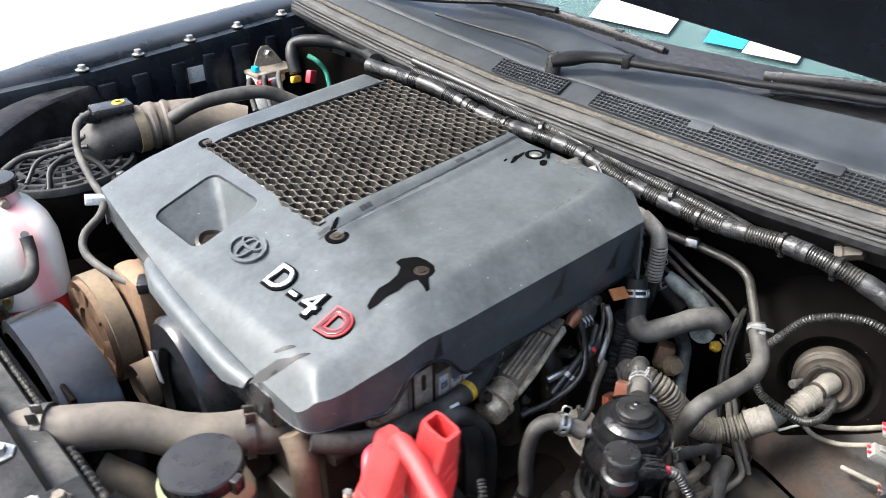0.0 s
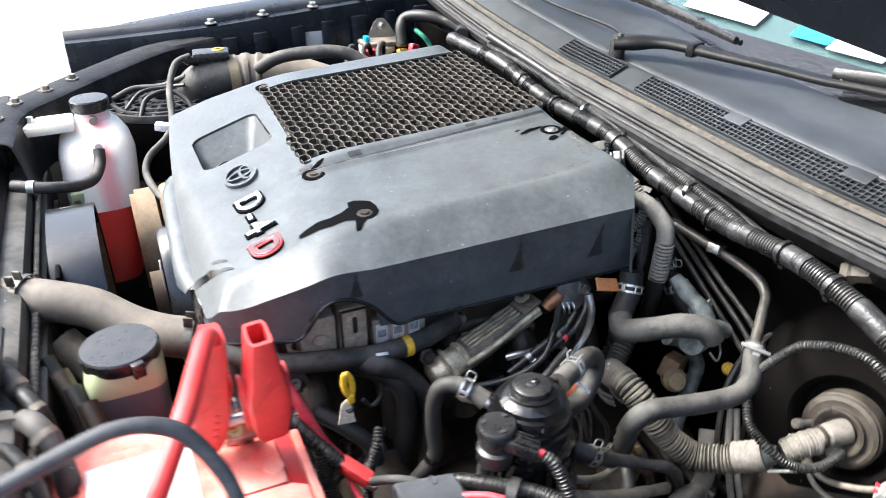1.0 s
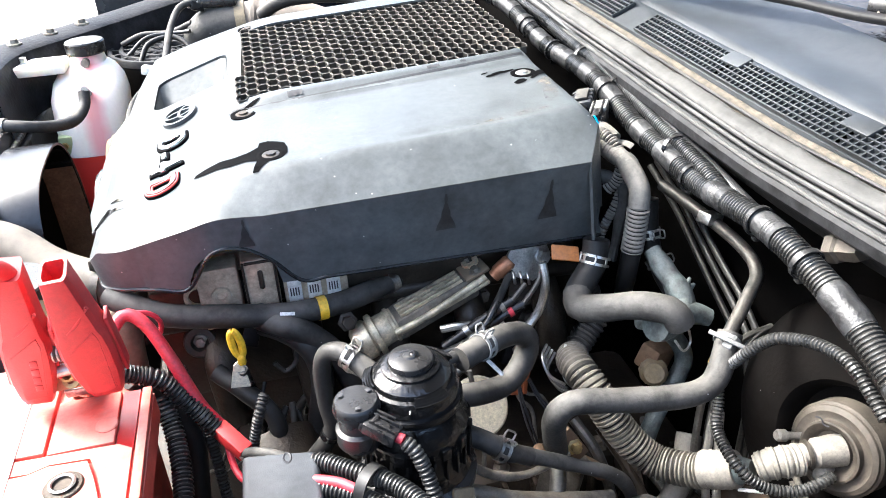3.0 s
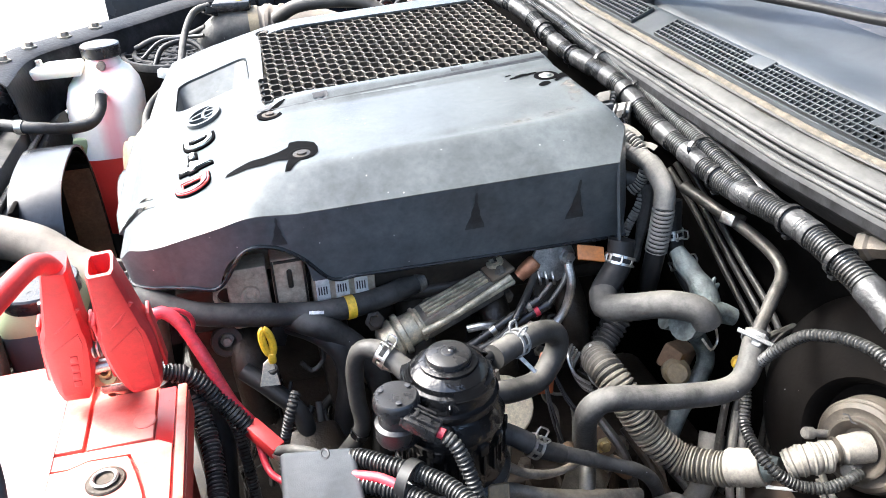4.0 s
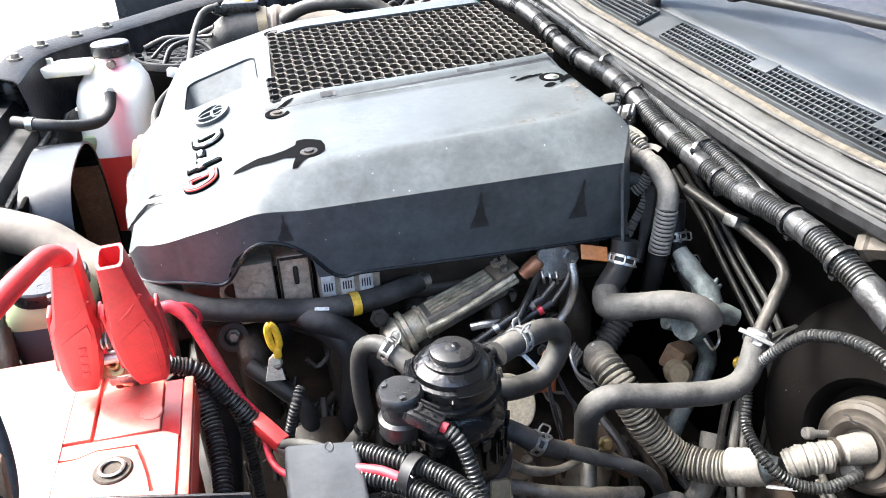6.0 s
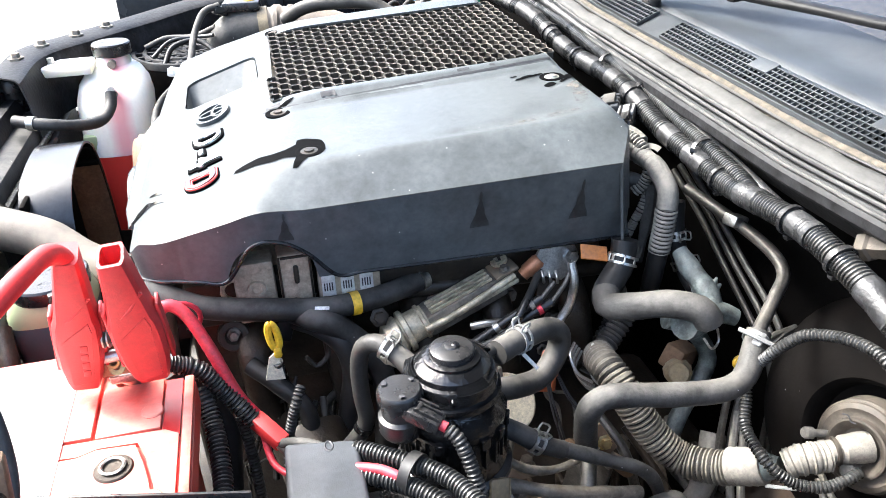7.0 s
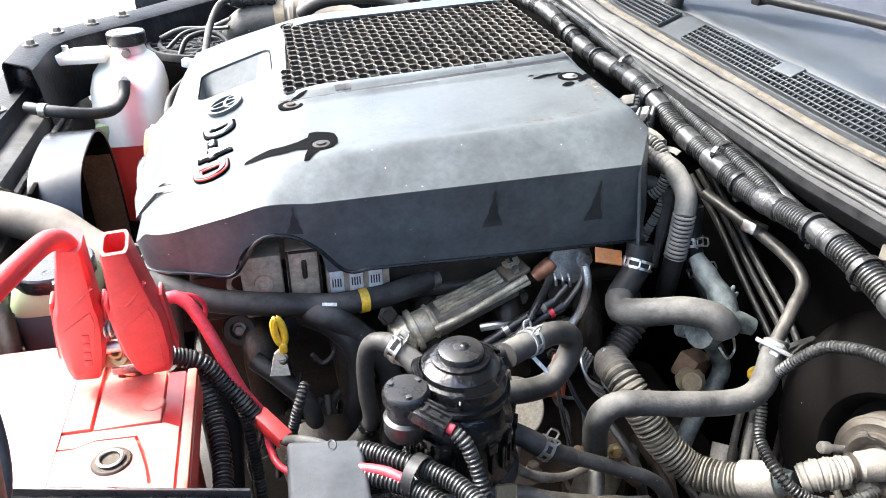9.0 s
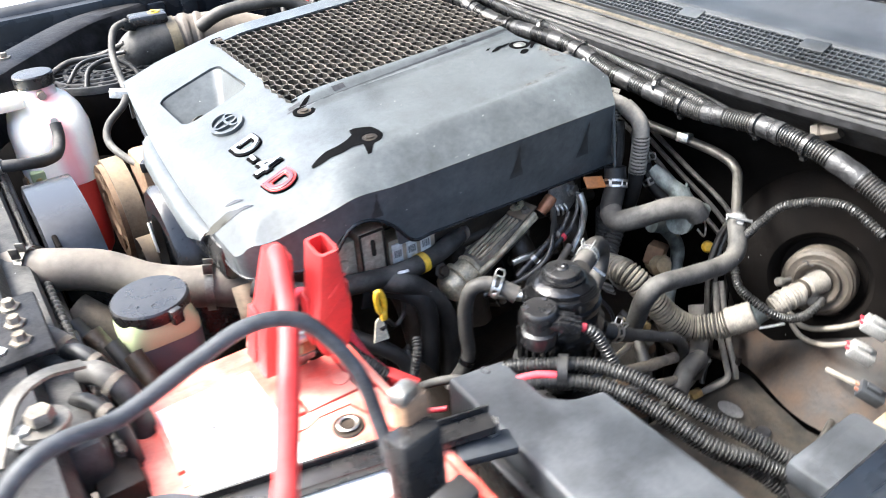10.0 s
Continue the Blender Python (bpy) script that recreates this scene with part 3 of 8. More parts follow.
part("edge_ridge", sweep(bmesh.new(), glide([(0.7868 + BOW(y) + 0.0006 * math.sin(y * 61), y, LIP_Z(y) + 0.0018 + 0.0005 * math.sin(y * 83)) for y in ys[::2]], 0.006), 0.0020, 10), SEAL, seal, "thin pale dusty edge")
part("upper_ridge", sweep(bmesh.new(), glide([(0.8138 + BOW(y), y, LIP_Z(y) + 0.0205) for y in ys[::4]], 0.01), 0.0016, 8), SEAL_DARK, seal)
bm = strip([[(0.8148 + BOW(y) + a, y, LIP_Z(y) + c + 0.0002 * math.sin(y * 171 + a * 900)) for a, c in ((0.0, 0.014), (0.0012, 0.0225), (0.004, 0.0242), (0.0066, 0.0236), (0.0074, 0.012))] for y in [lerp(-0.06, 1.3, i / 240) for i in range(241)]])
part("foam_strip", bm, FOAM, seal, "rough brown foam strip", smooth=60)

# cowl: a moulded panel that rises to the windscreen, with intake grilles
CZ = lambda x, y: 1.0855 + 0.033 * (y - 0.44) + 0.05 * max(0.0, y - 0.75) + 0.42 * min(max(0.0, x - 0.822 - BOW(y)), 0.031) + 0.10 * max(0.0, x - 0.853 - BOW(y)) + 0.10 * max(0.0, x - 0.90 - BOW(y))
xs = [0.8225, 0.826, 0.832, 0.84, 0.848, 0.853, 0.858, 0.863, 0.866, 0.868, 0.870, 0.873, 0.878, 0.89, 0.91, 0.94, 0.97, 1.0, 1.03, 1.06]
rows = [[(0.8222 + BOW(y), y, CZ(0.822, y) - 0.03)] + [(x + BOW(y), y, CZ(x + BOW(y), y) - 0.005 * math.exp(-((x - 0.868) / 0.003) ** 2) - 0.012 * math.exp(-((x - 0.94) / 0.035) ** 2)) for x in xs] for y in ys]
solo("cowl", thicken(strip(rows), 0.002), COWL, "grey dusty plastic cowl panel below the windscreen", "cowl", kind="structure", smooth=50)


def cowl_frame(y):
    """Along the slope of the cowl, at the lower edge of the grille: its matrix."""
    return Matrix.Translation((0.8235 + BOW(y), y, CZ(0.8235 + BOW(y), y) + 0.0012)) @ pose(0, 0, 0, 0, -22.8, 0)


def cowl_grille(y0, y1, rows_n=5):
    """A grid of slots in a frame, laid on the cowl."""
    g = thing("cowl_grille", "grey plastic intake grille grid set in the cowl", "grille", (0.837, (y0 + y1) / 2, CZ(0.837, y0)), group="cowl intake grilles")
    g["kind"] = "structure"
    bm = bmesh.new()
    n = int(round((y1 - y0) / 0.0070))
    for i in range(n + 1):
        box(bm, (0.0, -0.00062, 0.0), (0.0305, 0.00062, 0.0036), 0, cowl_frame(lerp(y0, y1, i / n)))
    part("grille_rib", bm, COWL, g, smooth=0)["kind"] = "stuff"
    for k in range(rows_n + 1):
        bm = bmesh.new()
        for q in range(4):
            a, b = lerp(y0, y1, q / 4), lerp(y0, y1, (q + 1) / 4)
            ends = [[cowl_frame(y) @ Vector((0.0305 * k / rows_n + u, 0, w)) for u, w in ((-0.0007, 0.0008), (-0.0007, 0.0040), (0.0007, 0.0040), (0.0007, 0.0008))] for y in (a, b)]
            va, vb = [[bm.verts.new(p) for p in e] for e in ends]
            for e in range(4):
                bm.faces.new((va[e], va[(e + 1) % 4], vb[(e + 1) % 4], vb[e]))
        part("grille_bar", bm, COWL, g, smooth=0)
    # a black sheet laid on the cowl gives the slots their shade
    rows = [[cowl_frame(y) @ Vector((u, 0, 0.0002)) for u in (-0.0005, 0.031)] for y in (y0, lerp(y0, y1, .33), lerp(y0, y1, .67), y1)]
    part("slot_shade", thicken(strip(rows), 0.0005), INK, g)


for a, b in ((0.644, 0.775), (0.4285, 0.588), (0.2625, 0.4285), (0.0965, 0.2625), (-0.055, 0.0965)):
    cowl_grille(a, b)
for y in (0.4285, 0.2625, 0.0965):
    solo("cowl_tab", boxed((0.0175, -0.0155, 0.0005), (0.0345, 0.0155, 0.0050), 0.0012, cowl_frame(y)), COWL, "grey plastic locating tab on the cowl grille", "tab", "cowl tabs", "structure")

# windscreen with its dark lower band, the dashboard behind it and stickers on the glass
GX = lambda y: 1.0 + 0.14 * (abs(y - 0.64)) ** 2
rows = [[(GX(y) + s * 0.9, y, 1.128 + s * 0.62) for s in (-0.06, 0.1, 0.3, 0.6)] for y in [lerp(-0.12, 1.4, i / 30) for i in range(31)]]
glass = thing("windscreen", "teal car windscreen with paper stickers", "windscreen", (1.2, 0.64, 1.1), kind="structure")
pane = part("pane", thicken(strip(rows), 0.004), GLASS, glass, smooth=60)
pane.visible_shadow = False


def on_glass(y0, y1, s0, s1, lift=0.003):
    return strip([[(GX(y) + s * 0.9 - lift * 0.57, y, 1.128 + s * 0.62 + lift * 0.82 + 0.004) for s in (s0, s1)] for y in [lerp(y0, y1, k / 6) for k in range(7)]])


part("dark_band", thicken(on_glass(-0.1, 1.38, -0.058, 0.014, 0.0022), 0.0006), GLOSS, glass, "black painted lower glass edge", smooth=60)
part("sticker", thicken(on_glass(0.60, 0.75, 0.03, 0.12), 0.0004), WHITE, glass, "large white paper sticker")
part("sticker", thicken(on_glass(0.48, 0.54, 0.03, 0.055), 0.0004), BLUE, glass, "bright blue sticker")
part("sticker", thicken(on_glass(0.40, 0.478, 0.025, 0.05), 0.0004), WHITE, glass, "white paper sticker strip")
bm = strip([[(1.10, y, 0.95), (1.10, y, 1.10), (1.35, y, 1.16), (1.7, y, 1.13), (1.72, y, 0.9)] for y in (-0.1, 0.5, 1.0, 1.4)])
solo("dashboard", thicken(bm, 0.01), CLOTH, "dark grey plastic dashboard behind the windscreen", "dashboard", kind="structure")
solo("cabin_back", boxed((2.4, -0.25, 0.5), (2.45, 1.5, 1.8), 0.02), CLOTH, "dark cabin rear", "cabin", kind="structure")
bm = strip([[(1.62, y, 1.57), (1.9, y, 1.66), (2.45, y, 1.68)] for y in (-0.05, 0.6, 1.3)])
solo("cabin_roof", thicken(bm, 0.02), BODY, "black car roof", "roof", kind="structure")

# raised bonnet, leaning forward over the bay
hood = thing("bonnet", "raised black car bonnet with a ribbed underside", "bonnet", (0.97, 0.64, 1.2), kind="structure")
HD = (Vector((0.42, 0, 2.02)) - Vector((0.965, 0, 1.21))).normalized()
rows = []
for i in range(25):
    y = lerp(-0.1, 1.38, i / 24)
    drop = 0.09 * abs(y - 0.64)
    rows.append([(0.935 + HD.x * s, y, 1.222 + HD.z * s - drop * (1 - 0.6 * s)) for s in (0.0, 0.02, 0.2, 0.4, 0.6, 0.8, 0.98)])
part("panel", thicken(strip(rows), 0.012), BODY, hood, smooth=50)
for k in range(5):
    y = 0.10 + 0.27 * k
    bm = boxed((-0.02, -0.025, 0.22), (0.0, 0.025, 0.9), 0.006)
    m = Matrix.Translation((0.915, y, 1.217 - 0.09 * abs(y - 0.64))) @ Vector((0, 0, 1)).rotation_difference(HD).to_matrix().to_4x4()
    bmesh.ops.transform(bm, matrix=m, verts=bm.verts)
    part("stiffener", bm, BODY, hood)

# radiator support across the front, radiator behind it
sup = thing("radiator_support", "dark dusty pressed steel radiator support beam", "beam", (0.02, 0.64, 0.6), kind="structure")
rows = [[(-0.05, y, 0.80), (-0.05, y, 0.955), (-0.042, y, 0.965), (0.0, y, 0.968), (0.006, y, 0.985), (0.036, y, 0.987), (0.043, y, 0.975), (0.045, y, 0.90)] for y in [lerp(-0.02, 1.3, i / 30) for i in range(31)]]
part("beam", thicken(strip(rows), 0.002), BEAM, sup)
for y in (0.31, 0.42, 0.50, 0.58, 0.86, 1.02, 1.12):
    part("bolt", turned([(0, 0.009), (0.0065, 0.009), (0.007, 0.003), (0.013, 0.002), (0.013, 0.0)], pose(0.022, y, 0.987), 6), STEEL, sup)
rad = thing("radiator", "black car radiator with plastic end tank and aluminium core", "radiator", (0.06, 0.64, 0.5))
part("core", boxed((0.05, 0.28, 0.45), (0.085, 1.0, 0.93), 0.004), GRIME, rad)
part("top_tank", boxed((0.030, 0.3, 0.915), (0.070, 1.09, 0.966), 0.012), RUBBER_GREY, rad)
part("crimp", ribbed([(0.076, 0.3, 0.944), (0.076, 0.65, 0.944), (0.076, 1.10, 0.944)], 0.0044, 0.0085, 0.0018, 8), TUBE, rad, "crimped metal edge")
part("side_tank", boxed((0.072, 0.60, 0.80), (0.086, 1.09, 0.938), 0.004), BEAM, rad)

# brace from the support to the far fender, and headlamp shell corners
g = glide([(0.03, 0.93, 1.03), (0.041, 1.045, 1.036), (0.10, 1.13, 1.036), (0.181, 1.229, 1.036), (0.275, 1.30, 1.044), (0.37, 1.322, 1.05)], 0.01)
rows = [[p + Vector((0.046, -0.030, -0.09)), p + Vector((0.040, -0.026, -0.03)), p + Vector((0.034, -0.022, -0.006)), p + Vector((0.028, -0.018, -0.0015)), p + Vector((-0.008, 0.008, 0.0)), p + Vector((-0.012, 0.010, -0.005)), p + Vector((-0.012, 0.010, -0.06))] for p in g]
solo("brace", thicken(strip(rows), 0.002), BEAM, "dark dusty steel brace between support and fender", "brace", kind="structure")
for k in (8, 14, 20, 26):
    if k < len(g):
        solo("brace_bolt", turned([(0, 0.008), (0.006, 0.008), (0.0068, 0.002), (0.011, 0.0014), (0.011, -0.002)], pose(g[k].x + 0.008, g[k].y - 0.005, g[k].z), 6), CAST, "dusty hex bolt on the steel brace", "bolt", "brace bolts")


# ---- engine ----
block = thing("engine", "grimy brown-grey diesel engine block and cylinder head", "engine", (0.48, 0.66, 0.35))
part("block", boxed((0.25, 0.50, 0.38), (0.72, 0.86, 0.80), 0.015), GRIME, block)
part("cylinder_head", boxed((0.27, 0.475, 0.79), (0.715, 0.88, 0.925), 0.008), GRIME, block)
part("cam_cover", boxed((0.28, 0.49, 0.92), (0.71, 0.87, 0.965), 0.012), HEAD, block)
for x0, x1, top in ((0.322, 0.3605, 0.956), (0.3645, 0.3965, 0.960)):
    part("head_panel", boxed((x0, 0.446, 0.890), (x1, 0.474, top), 0.003), HEAD, block)
part("panel_boss", turned([(0.0, 0.001), (0.004, 0.001), (0.005, 0.003), (0.0085, 0.003), (0.0095, 0.0), (0.0095, -0.003)], aim((0.3425, 0.4465, 0.928), (0, -1, 0)), 22), HEAD, block)
bm = bmesh.new()
for lo, hi in (((0.3650, 0.900), (0.3672, 0.9585)), ((0.3938, 0.900), (0.3960, 0.9585)), ((0.3675, 0.9562), (0.3935, 0.9585))):
    box(bm, (lo[0], 0.4436, lo[1]), (hi[0], 0.4466, hi[1]), 0.0008)
part("panel_frame", bm, GRIME, block)
part("panel_slot", boxed((0.3785, 0.4447, 0.928), (0.3835, 0.4467, 0.948), 0.002), GRIME, block)
part("tag_shelf", boxed((0.4005, 0.4475, 0.895), (0.462, 0.474, 0.936), 0.002), HEAD, block)
for k in range(3):
    x = 0.4105 + 0.0187 * k
    part("injector_tag", boxed((x - 0.0066, 0.4455, 0.906), (x + 0.0066, 0.4480, 0.931), 0.0008), PAPER, block, "small barcode label plate")
    bm = bmesh.new()
    for q in range(4):
        box(bm, (x - 0.0048 + 0.0025 * q, 0.4450, 0.914), (x - 0.0035 + 0.0025 * q, 0.4453, 0.923))
    part("tag_print", bm, INK, block, smooth=0)
part("head_shelf", boxed((0.40, 0.458, 0.88), (0.70, 0.48, 0.93), 0.003), GRIME, block)
part("head_rail", tube([(0.27, 0.462, 0.895), (0.5, 0.462, 0.89), (0.72, 0.462, 0.88)], 0.009), GRIME, block)
for k in range(5):
    part("port", tube([(0.33 + 0.085 * k, 0.47, 0.87), (0.33 + 0.085 * k, 0.44, 0.85), (0.335 + 0.085 * k, 0.43, 0.79)], 0.017), GRIME, block)
part("starter", turned([(0, 0), (0.04, 0), (0.042, 0.01), (0.042, 0.12), (0.03, 0.14), (0, 0.14)], aim((0.45, 0.40, 0.68), (1, 0.1, 0)), 24), GRIME, block)
part("oil_filter", turned([(0, 0), (0.036, 0), (0.038, 0.006), (0.038, 0.07), (0.03, 0.08), (0, 0.08)], aim((0.37, 0.40, 0.78), (0.2, -0.8, -0.5)), 24), GRIME, block)
part("ring_seal", turned([(0.010, 0.0), (0.014, 0.0), (0.014, 0.006), (0.010, 0.006), (0.010, 0.0)], aim((0.322, 0.4535, 0.928), (0, -1, 0)), 20), BRONZE, block)

# ---- engine cover ----
TOP = lambda x, y: 1.049 + 0.06 * (x - 0.4) + 0.03 * (y - 0.5)


CORNER, ROUND = (0.283, 0.445), 0.047


def ease(t):
    t = max(0.0, min(1.0, t))
    return t * t * (3 - 2 * t)


def near_shift(x):
    """How far the near edge draws in towards the front."""
    return 0.016 * max(0.0, min(1.0, (0.70 - x) / 0.32)) + 0.018 * ease((0.35 - x) / 0.09)


def skirt_slope(x):
    """How far the near skirt leans in for each metre that it falls."""
    return lerp(0.1, 0.26, max(0.0, min(1.0, (x - 0.35) / 0.35)))


def rounded_corner(x, y):
    """Draws the front near corner of the plan in to a quarter circle, and the near edge in towards it."""
    a, b = (CORNER[0] - x) / ROUND, (CORNER[1] - y) / ROUND
    if a > 0 and b > 0:
        a, b = a * math.sqrt(1 - b * b / 2), b * math.sqrt(1 - a * a / 2)
        x, y = CORNER[0] - a * ROUND, CORNER[1] - b * ROUND
    return x, y + near_shift(x) * max(0.0, min(1.0, (0.50 - y) / 0.102))


def cover_z(x, y):
    t = TOP(x, y)
    step = max(0.0, min(1.0, (y - 0.603) / 0.012)) * max(0.0, min(1.0, (x - 0.355) / 0.02))
    t += 0.007 * step * step * (3 - 2 * step)
    rib = math.exp(-((y - 0.597 - 0.02 * (x - 0.4)) / 0.004) ** 2) * max(0.0, min(1.0, (x - 0.372) / 0.01))
    t += 0.003 * rib
    crease = max(0.0, min(1.0, (x - 0.50) / 0.05)) * max(0.0, min(1.0, (0.69 - x) / 0.05))
    t -= 0.0014 * crease * math.exp(-((y - 0.460) / 0.007) ** 2)
    t = smin(t, 1.0495 - 0.33 * (0.375 - x) + 0.012 * (y - 0.6), 0.008)
    t = smin(t, 1.012 - 1.3 * (0.258 - x) + 0.03 * (y - 0.6), 0.010)
    # the near slope: shallow along the side, one steep facet at the front corner
    steep = max(0.0, min(1.0, (0.42 - x) / 0.13))
    crest = smin(TOP(x, 0.455), 1.0478 - 0.33 * (0.375 - x), 0.008)
    edge = lerp(0.452, 0.462, steep)
    fall = lerp(0.0275 + 0.02 * max(0.0, x - 0.40), 0.0170, ease((0.40 - x) / 0.06))
    t = smin(t, crest - fall * (edge - y) / (edge - 0.398 - near_shift(x)), 0.004)
    t = smin(t, TOP(x, 0.92) + 0.006 - 0.9 * (y - 0.940), 0.008)
    t = smin(t, TOP(0.70, y) + 0.004 - 1.6 * (x - 0.703), 0.008)
    return t


def front_x(y):
    return 0.236 + 0.030 * max(0.0, (y - 0.5) / 0.43) ** 2


def rear_x(y):
    return 0.722 - 0.03 * max(0.0, (0.45 - y) / 0.05) - 0.02 * math.exp(-((y - 0.52) / 0.012) ** 2)


def cover_bottom(x):
    """Height of the near skirt's lower edge, with the arch in it."""
    low = 0.953 if x < 0.36 else 0.945 - 0.02 * (x - 0.4)
    u = (x - 0.360) / 0.041
    return max(low, 0.942 + 0.048 * math.sqrt(max(0.0, 1 - abs(u) ** 2.6))) if abs(u) < 1 else low


def engine_cover():
    c = thing("engine_cover", "dark grey dusty plastic engine cover with a hexagon mesh grille", "engine cover", (0.48, 0.66, 0.94))
    bm = bmesh.new()
    us = [i / 110 for i in range(111)]
    vy = [lerp(0.398, 0.962, j / 124) for j in range(125)]
    grid = []
    for y in vy:
        a, b = front_x(y), rear_x(y)
        row = []
        for u in us:
            x, yy = rounded_corner(lerp(a, b, u), y)
            row.append(bm.verts.new((x, yy, cover_z(x, yy))))
        grid.append(row)
    for r, s in zip(grid, grid[1:]):
        for k in range(len(us) - 1):
            bm.faces.new((r[k], r[k + 1], s[k + 1], s[k]))
    # skirt along the near side, round the corner and along the front
    line = grid[0][::-1] + [r[0] for r in grid[1:]]
    head = [v.co.copy() for v in line]
    prev = line
    for q in range(1, 13):
        row = []
        for n, p in enumerate(head):
            middle = Vector((CORNER[0], CORNER[1] + 0.022, 0))
            near_side = n < len(us)
            if p.x < middle.x and p.y < middle.y:
                inward, slope = Vector((middle.x - p.x, middle.y - p.y, 0)).normalized(), 0.16
            elif near_side:
                inward, slope = Vector((0, 1, 0)), skirt_slope(p.x)
            else:
                inward, slope = Vector((1, 0, 0)), 0.08
            low = cover_bottom(p.x) if near_side or p.y < 0.48 else lerp(0.953, 0.972, max(0.0, min(1.0, (p.y - 0.5) / 0.3)))
            z = lerp(p.z, min(low, p.z - 0.005), q / 12)
            row.append(bm.verts.new((p.x + inward.x * slope * (p.z - z) + 0.28 * (p.z - z) * (max(0.0, min(1.0, (p.x - 0.58) / 0.11)) if near_side else 0), p.y + inward.y * slope * (p.z - z), z)))
        for k in range(len(row) - 1):
            bm.faces.new((prev[k], prev[k + 1], row[k + 1], row[k]))
        prev = row
    prev_edge = [v.co.copy() for v in prev]
    for line, drop, way in (([r[-1] for r in grid], 0.085, (0.1, 0, -1)), (grid[-1], 0.06, (0, 0.25, -1))):
        prev = line
        for q in range(1, 5):
            row = [bm.verts.new(v.co + Vector(way) * (drop / 4)) for v in prev]
            for k in range(len(row) - 1):
                bm.faces.new((prev[k], prev[k + 1], row[k + 1], row[k]))
            prev = row
    bmesh.ops.remove_doubles(bm, verts=bm.verts, dist=0.0002)
    bmesh.ops.recalc_face_normals(bm, faces=bm.faces)
    bmesh.ops.solidify(bm, geom=bm.faces[:], thickness=0.0028)
    body = bpy.data.meshes.new("shell")
    bm.to_mesh(body)
    bm.free()
    cut1 = bpy.data.meshes.new("cut")
    k = prism(bmesh.new(), rounded(0.283, 0.722, 0.374, 0.836, 0.016), 0.97, 1.15)
    bmesh.ops.recalc_face_normals(k, faces=k.faces)
    k.to_mesh(cut1)
    cut2 = bpy.data.meshes.new("cut")
    k2 = prism(bmesh.new(), [(0.386, 0.627), (0.690, 0.622), (0.703, 0.628), (0.706, 0.880), (0.696, 0.889), (0.404, 0.897), (0.396, 0.89)], 0.97, 1.2)
    bmesh.ops.recalc_face_normals(k2, faces=k2.faces)
    k2.to_mesh(cut2)
    k.free(), k2.free()
    me = cut(body, [cut1, cut2])
    me.materials.clear()
    me.materials.append(COVER)
    for p in me.polygons:
        p.use_smooth = True
    me.set_sharp_from_angle(angle=radians(32))
    ob = new("shell", me)
    ob.parent = c
    ob.matrix_parent_inverse = Matrix.Translation(c.location).inverted()

    # honeycomb grille
    bm = bmesh.new()
    px, py = 0.0118, 0.0207
    half, flat = 0.0073, 0.0045
    shape = [(half, 0.0), (flat, 0.5), (-flat, 0.5), (-half, 0.0), (-flat, -0.5), (flat, -0.5)]
    for q in range(28):
        for r in range(14):
            cx, cy = 0.389 + px * q, 0.630 + py * (r + 0.5 * (q % 2))
            if not (0.386 + 0.04 * (cy - 0.626) < cx < 0.708 and cy < 0.898):
                continue
            z = TOP(cx, cy) + 0.0035
            ring_of = lambda k, h: [bm.verts.new((cx + u * k, cy + v * py * k, z + 0.06 * u * k + h)) for u, v in shape]
            a, a2, b, d = ring_of(1.0, 0.0), ring_of(0.955, 0.0009), ring_of(0.885, 0.0006), ring_of(0.93, -0.0075)
            for k in range(6):
                for lo, hi in ((a, a2), (a2, b), (b, d)):
                    bm.faces.new((lo[k], lo[(k + 1) % 6], hi[(k + 1) % 6], hi[k]))
    tagged(part("grille", bm, GRILLE, c, "black hexagon mesh with brown dust", smooth=25), kind="stuff")

    # joint between the grille frame and the top, with chipped edges
    seam = [(lerp(0.372, 0.706, k / 40), 0.6045 + 0.02 * (lerp(0.372, 0.706, k / 40) - 0.4)) for k in range(41)]
    rows = [[(x, y - 0.0013 - 0.0007 * math.sin(k * 2.3), cover_z(x, y - 0.0013) + 0.0005), (x, y, cover_z(x, y) + 0.0007), (x, y + 0.0011 + 0.0006 * math.sin(k * 1.7), cover_z(x, y + 0.0011) + 0.0005)] for k, (x, y) in enumerate(seam)]
    part("joint", strip(rows), INK, c, "dark narrow joint", smooth=60)
    for x0, x1, w in ((0.436, 0.452, 0.006), (0.590, 0.604, 0.005), (0.376, 0.392, 0.005), (0.628, 0.634, 0.004)):
        rows = [[(x, 0.6075 + 0.02 * (x - 0.4) + w * v + 0.0007 * math.sin(x * 900), cover_z(x, 0.6075 + 0.02 * (x - 0.4) + w * v) + 0.0006) for v in (0, 0.5, 1)] for x in [lerp(x0, x1, k / 6) for k in range(7)]]
        part("chip", strip(rows), INK, c, "dark chipped edge", smooth=60)

    # duct below the front opening
    bm = bmesh.new()
    up = [bm.verts.new((x, y, cover_z(x, y) - 0.003)) for x, y in rounded(0.284, 0.723, 0.373, 0.835, 0.015)]
    dn = [bm.verts.new((x, y, 0.990)) for x, y in rounded(0.290, 0.727, 0.352, 0.782, 0.012)]
    for k in range(len(up)):
        bm.faces.new((up[k], up[(k + 1) % len(up)], dn[(k + 1) % len(up)], dn[k]))
    part("duct", bm, COVER, c, smooth=60)
    bm = bmesh.new()
    spin(bm, [(0, 0.001), (0.010, 0.002), (0.017, 0.0), (0.02, 0.004), (0.024, 0.0), (0.024, -0.02)], pose(0.322, 0.756, 1.0, 20, 10, 0), 24)
